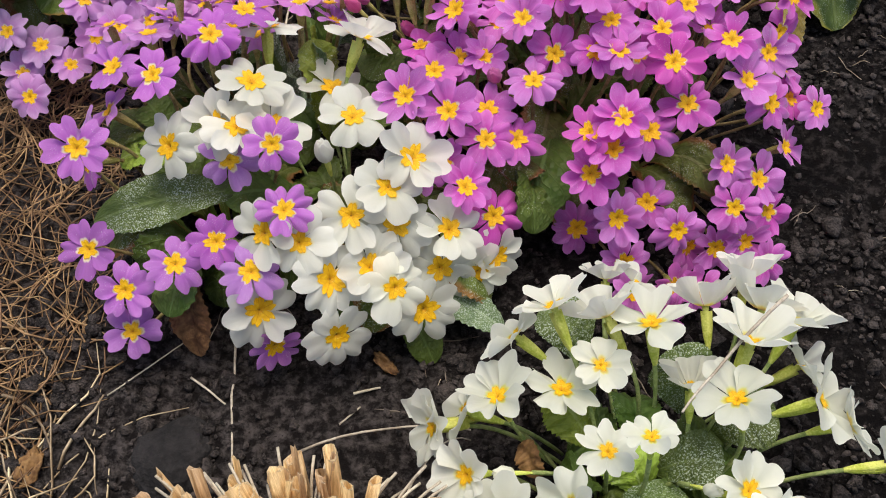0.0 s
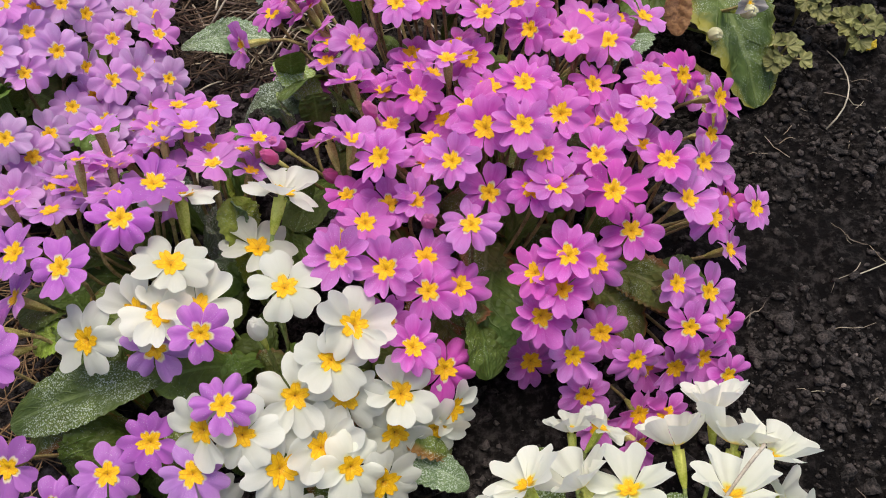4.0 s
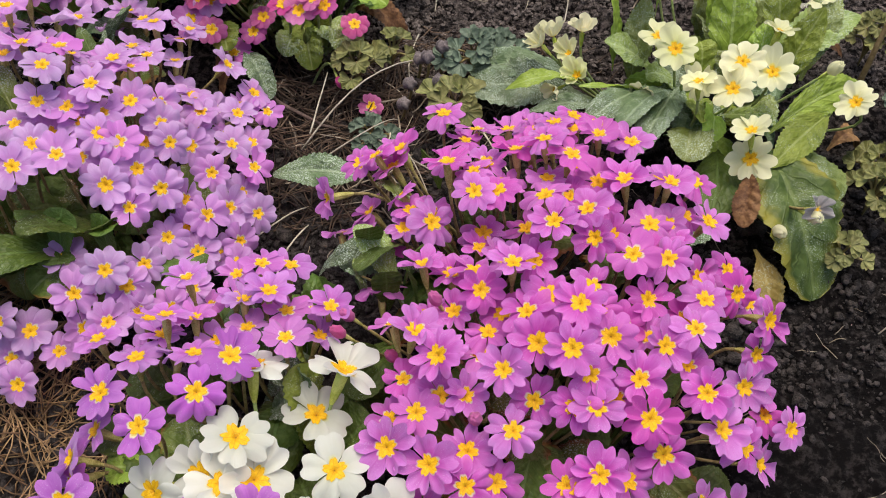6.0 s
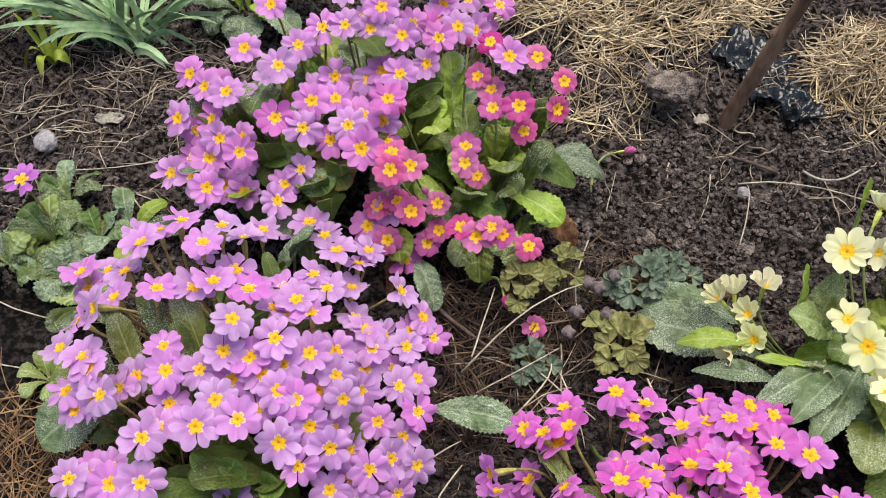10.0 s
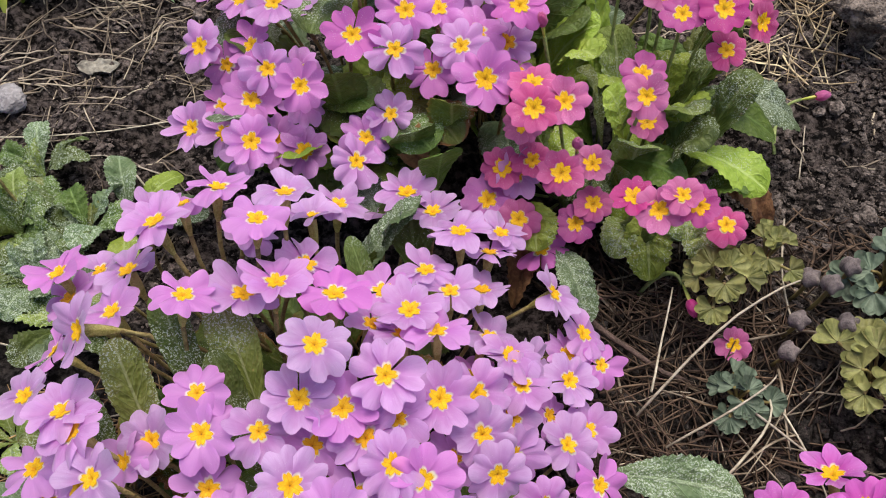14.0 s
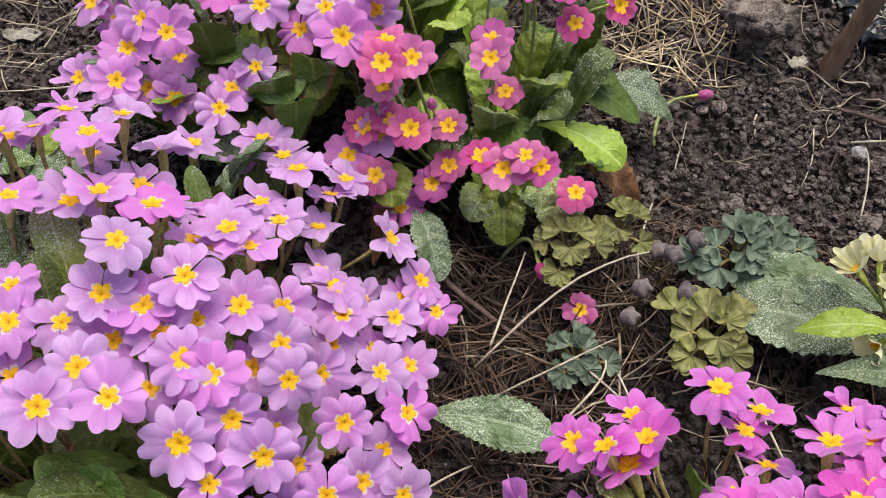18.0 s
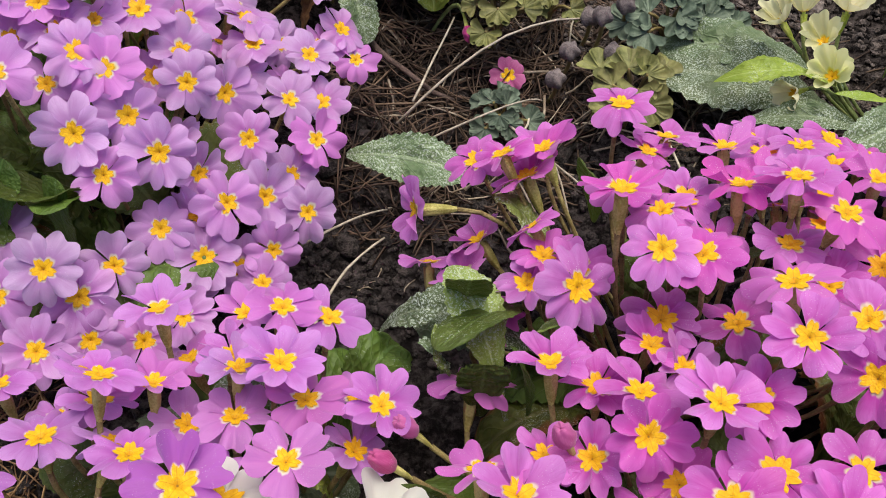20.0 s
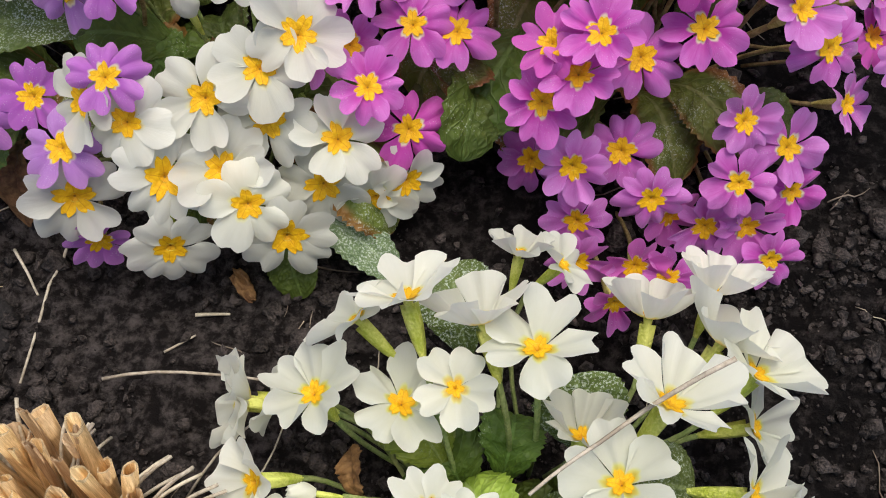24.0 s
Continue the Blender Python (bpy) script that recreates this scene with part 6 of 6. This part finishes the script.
# single stalks and twigs
straw(((-0.097, 0.232, 0.004), (-0.095, 0.195, 0.002), (-0.089, 0.148, 0.004)), 0.00072)
straw(((-0.115, 0.196, 0.001), (-0.096, 0.18, 0.002)), 0.00065)
straw(((-0.06, 0.155, 0.006), (-0.025, 0.165, 0.006), (0.012, 0.168, 0.004)), 0.00065)
straw(((-0.15, 0.185, 0.001), (-0.118, 0.212, 0.002)), 0.00046)
straw(((-0.02, 0.125, 0.006), (-0.004, 0.15, 0.014), (0.012, 0.162, 0.006)), 0.00046)
straw(((-0.012, 0.12, 0.004), (0.004, 0.138, 0.01), (0.002, 0.17, 0.004)), 0.00039)
straw(((-0.04, 0.186, 0.001), (-0.028, 0.189, 0.001)), 0.00078)
straw(((-0.045, 0.17, 0.001), (-0.036, 0.178, 0.001)), 0.00052)
straw(((-0.087, 0.535, 0.012), (-0.046, 0.582, 0.028), (-0.004, 0.618, 0.018)), 0.00072)
straw(((-0.05, 0.512, 0.006), (-0.03, 0.54, 0.02), (-0.032, 0.565, 0.004)), 0.00072)
straw(((-0.082, 0.545, 0.016), (-0.074, 0.598, 0.02)), 0.00065)
straw(((-0.045, 0.548, 0.014), (0.004, 0.517, 0.01)), 0.00065)
straw(((-0.075, 0.52, 0.012), (-0.04, 0.545, 0.022), (-0.024, 0.566, 0.01)), 0.00059)
straw(((-0.03, 0.56, 0.01), (-0.012, 0.528, 0.012), (0, 0.5, 0.004)), 0.00059)
straw(((0.02, 0.54, 0.012), (0.035, 0.512, 0.006), (0.05, 0.485, 0.004)), 0.00072)
straw(((0.035, 0.55, 0.012), (0.06, 0.5, 0.012)), 0.00065)
straw(((-0.11, 0.458, 0.006), (-0.092, 0.475, 0.012), (-0.08, 0.488, 0.008)), 0.00065)
straw(((-0.092, 0.405, 0.004), (-0.088, 0.44, 0.014), (-0.076, 0.47, 0.012)), 0.00072)
straw(((0.27, 0.405, 0.002), (0.292, 0.43, 0.004), (0.3, 0.475, 0.002)), 0.00052)
straw(((0.3, 0.4, 0.002), (0.36, 0.415, 0.004), (0.4, 0.405, 0.002)), 0.00046)
straw(((0.3, 0.36, 0.001), (0.345, 0.4, 0.003)), 0.00039)
straw(((0.24, 0.3, 0.001), (0.275, 0.31, 0.002)), 0.00039)
straw(((-0.45, 0.6, 0.002), (-0.41, 0.643, 0.006), (-0.34, 0.642, 0.004)), 0.00065)
straw(((-0.48, 0.655, 0.002), (-0.4, 0.662, 0.004), (-0.33, 0.69, 0.002)), 0.00052)
straw(((-0.368, 0.648, 0.002), (-0.335, 0.62, 0.006)), 0.00078)
straw(((-0.46, 0.55, 0.004), (-0.39, 0.53, 0.006), (-0.33, 0.535, 0.004)), 0.00065)
straw(((-0.44, 0.5, 0.004), (-0.38, 0.49, 0.006), (-0.31, 0.505, 0.004)), 0.00065)
straw(((0.235, 0.73, 0.006), (0.29, 0.745, 0.012), (0.36, 0.73, 0.006)), 0.00091)
straw(((0.1, 0.742, 0.004), (0.15, 0.748, 0.008), (0.21, 0.738, 0.004)), 0.00065)
straw(((0, 0.7, 0.002), (0.004, 0.735, 0.003)), 0.00052)
straw(((0.1, 0.68, 0.002), (0.107, 0.72, 0.004), (0.108, 0.745, 0.002)), 0.00059)
straw(((-0.012, 0.665, 0.004), (-0.018, 0.62, 0.01), (-0.012, 0.592, 0.004)), 0.00065)
straw(((0.127, 0.183, 0.088), (0.104, 0.163, 0.08), (0.083, 0.139, 0.078)), 0.00072)
for pts, rad in ((((-0.125, 0.598, 0.006), (-0.10, 0.572, 0.010), (-0.065, 0.558, 0.006)), 0.0018), (((0.03, 0.455, 0.004), (0.06, 0.48, 0.006), (0.09, 0.50, 0.004)), 0.0014),
                 (((0.13, 0.755, 0.004), (0.09, 0.768, 0.004)), 0.0016)):
    straw(pts, rad, TWIG, "twig", "dark dry twig lying on the soil", "twig")


for pts, rad in ((((0.309, 0.858, 0.004), (0.309, 0.778, 0.010), (0.312, 0.714, 0.004)), 0.0042), (((0.219, 0.820, 0.004), (0.267, 0.791, 0.006), (0.306, 0.797, 0.006)), 0.0022), (((0.225, 0.833, 0.010), (0.234, 0.786, 0.012), (0.237, 0.764, 0.004)), 0.0012), (((0.150, 0.763, 0.004), (0.169, 0.753, 0.008), (0.192, 0.765, 0.004)), 0.0012)):
    straw(pts, rad, GREY_TWIG, "twig", "weathered pale grey twig lying on the soil", "twig")
dry_stem = thing("dry_stem", 0.303, 0.601, 0.0, "thin brown dry stem leaning over the pale yellow primrose", "dry stalk")
foot = dry_stem.matrix_basis.translation
v, f = tube([p - foot for p in bezier(Vector((0.303, 0.601, 0.0)), Vector((0.295, 0.591, 0.050)), Vector((0.325, 0.643, 0.120)), 10)], [0.0024 - 0.00008 * i for i in range(11)], 7)
link("stalk", mesh_of("stalk", v, f, DRY_STEM), dry_stem)


# ---- columbine seedlings ----
def columbine(x, y, z, size, mat, label, seed, count=6, lean=(0.0, -0.3)):
    """Rounded, scalloped leaflets in threes on short stalks."""
    r = random.Random(seed)
    plant = thing("columbine_seedling", x, y, ground_height(x, y), label, "columbine", "columbine seedlings")
    count = int(count * 1.5)
    foot = Vector((x, y, ground_height(x, y)))
    for i in range(count):
        a = i * 2.4 + r.gauss(0, 0.3)
        d = size * (0.15 + 0.75 * (i / count))
        hub = Vector((x + math.cos(a) * d, y + math.sin(a) * d, foot.z + z * (1.05 - 0.4 * i / count)))
        v, f = tube(bezier(Vector((0, 0, 0)), Vector((0, 0, z * 0.7)), hub - foot, 6), [0.0008] * 7, 5)
        link("stalk", mesh_of("stalk", v, f, STEM_BROWN), plant)
        nrm = Vector((math.cos(a) * 0.35 + lean[0], math.sin(a) * 0.35 + lean[1], 1.0)).normalized()
        q = nrm.to_track_quat("Z", "Y").to_matrix()
        for k in (-1, 0, 1):
            b = a + k * 1.15
            s = size * r.uniform(0.34, 0.46)
            verts, uvs, faces = [], [], []
            rows, cols = 5, 18
            for jr in range(rows + 1):
                t = jr / rows
                for jc in range(cols + 1):
                    u = jc / cols * 2 - 1
                    fan = u * 1.0
                    rr = s * (0.06 + 0.94 * t * (0.80 + 0.20 * abs(math.cos(u * 4.71))))
                    p = Vector((rr * math.cos(fan + b), rr * math.sin(fan + b), s * (0.12 * math.sin(u * 4.71 + seed) * t + 0.30 * t * t - 0.12 * abs(math.cos(u * 4.71)) * t)))
                    verts.append(hub - foot + q @ p)
                    uvs.append((t * 0.8, jc / cols))
            for jr in range(rows):
                for jc in range(cols):
                    w = jr * (cols + 1) + jc
                    faces.append((w, w + 1, w + cols + 2, w + cols + 1))
            link("leaflet", mesh_of("leaflet", verts, faces, mat, uvs), plant)
    return plant


OL, BL = "olive-brown columbine seedling with rounded leaflets", "blue-green columbine seedling with rounded leaflets"
columbine(-0.054, 0.602, 0.034, 0.022, OLIVE, OL, 1, 6)
columbine(-0.030, 0.622, 0.030, 0.019, OLIVE, OL, 2, 5)
columbine(-0.042, 0.551, 0.018, 0.017, BLUE_GREEN, BL, 3, 6)
columbine(0.016, 0.566, 0.036, 0.025, OLIVE, OL, 4, 7)
columbine(0.028, 0.622, 0.026, 0.025, BLUE_GREEN, BL, 5, 7)
columbine(0.050, 0.640, 0.020, 0.019, BLUE_GREEN, BL, 6, 5)
columbine(0.285, 0.498, 0.035, 0.020, OLIVE, OL, 7, 8)
columbine(0.310, 0.470, 0.030, 0.019, OLIVE, OL, 8, 7)
columbine(0.318, 0.640, 0.040, 0.020, OLIVE, OL, 9, 8)
columbine(0.330, 0.575, 0.040, 0.020, BLUE_GREEN, BL, 10, 8)
columbine(0.255, 0.455, 0.018, 0.019, OLIVE, OL, 11, 5)
columbine(0.300, 0.530, 0.030, 0.019, OLIVE, OL, 13, 7)
columbine(0.345, 0.530, 0.030, 0.019, OLIVE, OL, 12, 8)

# furled columbine shoots
for i, (x, y, h) in enumerate(((-0.018, 0.592, 0.018), (-0.006, 0.606, 0.026), (0.004, 0.618, 0.030), (-0.012, 0.615, 0.022), (0.002, 0.590, 0.022), (-0.022, 0.578, 0.016))):
    sh = thing("columbine_shoot", x, y, ground_height(x, y), "furled purplish-grey columbine shoot among litter", "shoot", "columbine shoots")
    v, f = tube(bezier(Vector((0, 0, 0)), Vector((0.004, 0, h * 0.6)), Vector((0.002, -0.003, h)), 5), [0.0011] * 6, 6)
    link("stalk", mesh_of("stalk", v, f, STEM_BROWN), sh)
    bm = bmesh.new()
    bmesh.ops.create_icosphere(bm, subdivisions=3, radius=0.0046)
    for v in bm.verts:
        a = math.atan2(v.co.y, v.co.x)
        v.co *= 1 + 0.16 * math.cos(4 * a + v.co.z * 500 + i)
        v.co += Vector((0.002, -0.003, h + 0.003))
    me = bpy.data.meshes.new("furled_leaf")
    bm.to_mesh(me)
    bm.free()
    me.materials.append(SHOOT)
    me.polygons.foreach_set("use_smooth", [True] * len(me.polygons))
    link("furled_leaf", me, sh)

# ---- the small primrose that lost a red flower, and other neighbours ----
rose_one = thing("rose_primrose", -0.043, 0.575, 0.0, "single dark rose primrose flower lying low among dry litter", "primrose", MANY)
flower(rose_one, ROSE_KIND, (-0.043, 0.579, 0.014), (-0.043, 0.590, 0.0), (0.1, -0.5, 0.8), 0.85)
drop = thing("rose_primrose", -0.075, 0.60, 0.0, "single nodding rose primrose bud on a long stalk", "primrose", MANY)
flower(drop, ROSE_KIND, (-0.066, 0.590, 0.028), (-0.08, 0.62, 0.0), (0.35, -0.75, -0.2), 0.8, True)
reach = thing("rose_primrose", 0.0, 0.745, 0.0, "single rose primrose flower lying sideways on a long stalk", "primrose", MANY)
flower(reach, ROSE_KIND, (0.010, 0.752, 0.014), (-0.03, 0.70, 0.0), (0.95, 0.3, 0.1), 0.8, True)

seedling = thing("magenta_primrose_seedling", -0.40, 0.60, 0.0, "young magenta primrose with one flower and dusted leaves", "primrose", MANY)
flower(seedling, VIOLET_KIND, (-0.415, 0.607, 0.062), (-0.405, 0.60, 0.0), (0.0, -0.1, 1.0), 1.05)
seed_rng = random.Random(91)
for cx, cy, count in ((-0.405, 0.595, 13), (-0.385, 0.565, 11), (-0.43, 0.57, 9), (-0.41, 0.635, 8), (-0.36, 0.545, 8), (-0.37, 0.60, 7)):
    for k in range(count):
        a = k * 2.4 + seed_rng.gauss(0, 0.3)
        ln = seed_rng.uniform(0.016, 0.032)
        leaf(seedling, (cx, cy, 0.004), (cx + ln * math.cos(a), cy + ln * math.sin(a), seed_rng.uniform(0.006, 0.024)), 0.007, seed_rng.uniform(0.012, 0.019), seed_rng.choice((LEAF_GRAINY, LEAF_GRAINY, LEAF_DOTTED, LEAF_DOTTED, LEAF_DUSTY)), seed_rng.gauss(0, 15), crinkle=1.7, cells=(28, 10))
sprout = thing("primrose_seedling", -0.345, 0.618, 0.0, "young primrose rosette with bright crinkled leaves", "primrose", MANY)
for a, tip, arch, width, mat in (
        ((-0.35, 0.61, 0.004), (-0.328, 0.635, 0.02), 0.008, 0.015, LEAF_FRESH), ((-0.35, 0.61, 0.004), (-0.362, 0.638, 0.026), 0.008, 0.016, LEAF_GRAINY),
        ((-0.35, 0.605, 0.004), (-0.325, 0.600, 0.020), 0.008, 0.016, LEAF_GRAINY), ((-0.35, 0.605, 0.004), (-0.338, 0.575, 0.016), 0.008, 0.015, LEAF_FRESH),
        ((-0.355, 0.605, 0.004), (-0.368, 0.580, 0.022), 0.008, 0.016, LEAF_GRAINY), ((-0.35, 0.61, 0.004), (-0.31, 0.618, 0.012), 0.008, 0.017, LEAF_GRAINY)):
    leaf(sprout, a, tip, arch, width, mat, 10)
sprout2 = thing("primrose_seedling", -0.355, 0.50, 0.0, "small young primrose rosette in dry litter", "primrose", MANY)
for k in range(6):
    a = k * 1.05
    leaf(sprout2, (-0.36, 0.485, 0.004), (-0.36 + 0.02 * math.cos(a), 0.485 + 0.02 * math.sin(a), 0.014), 0.006, 0.013, LEAF_DUSTY, 10)

yellow = thing("pale_yellow_primrose", -0.335, 0.865, 0.0, "small pale yellow primrose with lush dusted leaves", "primrose", MANY)
flower(yellow, CREAM_KIND, (-0.334, 0.856, 0.050), (-0.335, 0.865, 0.0), (0.1, -0.3, 0.9), 0.85)
for tip, width, mat in (((-0.385, 0.848, 0.02), 0.036, LEAF_GRAINY), ((-0.385, 0.89, 0.03), 0.036, LEAF_FRESH), ((-0.35, 0.90, 0.05), 0.032, LEAF_FRESH), ((-0.315, 0.905, 0.05), 0.030, LEAF_FRESH),
                        ((-0.29, 0.89, 0.06), 0.030, LEAF_FRESH), ((-0.27, 0.865, 0.05), 0.032, LEAF_FRESH), ((-0.30, 0.838, 0.03), 0.030, LEAF_FRESH), ((-0.325, 0.815, 0.012), 0.036, LEAF_GRAINY),
                        ((-0.36, 0.825, 0.012), 0.034, LEAF_GRAINY), ((-0.28, 0.83, 0.02), 0.030, LEAF_GRAINY), ((-0.26, 0.90, 0.05), 0.030, LEAF_DUSTY)):
    leaf(yellow, (-0.335 + (tip[0] + 0.335) * 0.15, 0.865 + (tip[1] - 0.865) * 0.15, 0.004), tip, 0.014, width, mat, 10)
back_magenta = thing("magenta_primrose", -0.50, 0.90, 0.0, "magenta primrose flower behind the narcissus leaves", "primrose", MANY)
flower(back_magenta, VIOLET_KIND, (-0.482, 0.866, 0.046), (-0.49, 0.885, 0.0), (0.1, -0.3, 0.9), 1.0)
for k in range(7):
    a = k * 0.9
    leaf(back_magenta, (-0.495, 0.895, 0.004), (-0.495 + 0.055 * math.cos(a), 0.895 + 0.05 * math.sin(a), 0.022), 0.012, 0.03, LEAF, 10)

# ---- narcissus leaves ----
narcissus = thing("narcissus", -0.43, 0.814, 0.0, "tuft of blue-green strap leaves of a narcissus", "narcissus")
nar_rng = random.Random(12)


def blades(count, low, high, near, far, least, most, thin, wide):
    """Strap leaves between two headings, arching out and over from the bulb."""
    r = nar_rng
    for k in range(count):
        h, d = radians(r.uniform(low, high)), r.uniform(near, far)
        foot = (-0.426 + r.gauss(0, 0.012), 0.811 + r.gauss(0, 0.009), 0.0)
        tip = (-0.426 + d * math.cos(h), 0.811 + d * math.sin(h), r.uniform(least, most))
        leaf(narcissus, foot, tip, d * r.uniform(0.10, 0.26) + 0.004, r.uniform(thin, wide), BLADE, r.gauss(0, 35), "blade", "", 0.02, 0.05, 0.1, (18, 4), 0.5)


blades(27, 163, 207, 0.08, 0.17, 0.012, 0.075, 0.0036, 0.0052)
blades(8, 140, 230, 0.03, 0.07, 0.065, 0.105, 0.0038, 0.0056)
blades(3, -60, 20, 0.015, 0.035, 0.10, 0.13, 0.0070, 0.0085)
blades(9, -10, 30, 0.06, 0.125, 0.01, 0.06, 0.0045, 0.0068)
blades(2, -45, -15, 0.045, 0.065, 0.004, 0.02, 0.0050, 0.0064)
blades(11, 30, 165, 0.06, 0.14, 0.02, 0.08, 0.0038, 0.0058)
blades(6, 205, 240, 0.05, 0.10, 0.01, 0.05, 0.0040, 0.0056)
bulb = thing("bulb_shoot", -0.485, 0.775, 0.0, "curled lime-green bulb shoot in dry litter", "bulb plant")
for tip, arch, width in (((-0.503, 0.762, 0.006), 0.022, 0.010), ((-0.486, 0.755, 0.004), 0.018, 0.008), ((-0.470, 0.776, 0.004), 0.012, 0.009), ((-0.507, 0.782, 0.050), 0.006, 0.007), ((-0.494, 0.792, 0.050), 0.006, 0.006), ((-0.482, 0.807, 0.040), 0.006, 0.006), ((-0.460, 0.793, 0.028), 0.008, 0.006)):
    leaf(bulb, (-0.485, 0.775, 0.0), tip, arch, width, BLADE_LIME, 20, "blade", "", 0.02, 0.15, 0.1, (12, 4), 0.4)
bulb2 = thing("bulb_shoot", 0.285, 0.99, 0.0, "grey-green bulb shoot among dead leaves", "bulb plant")
for tip, arch, width in (((0.31, 1.02, 0.08), 0.01, 0.014), ((0.33, 0.985, 0.05), 0.02, 0.014), ((0.27, 1.03, 0.09), 0.01, 0.013), ((0.255, 0.985, 0.04), 0.02, 0.013), ((0.30, 0.955, 0.02), 0.02, 0.013)):
    leaf(bulb2, (0.285, 0.99, 0.0), tip, arch, width, BLADE, 20, "blade", "", 0.02, 0.2, 0.1, (12, 4), 0.4)
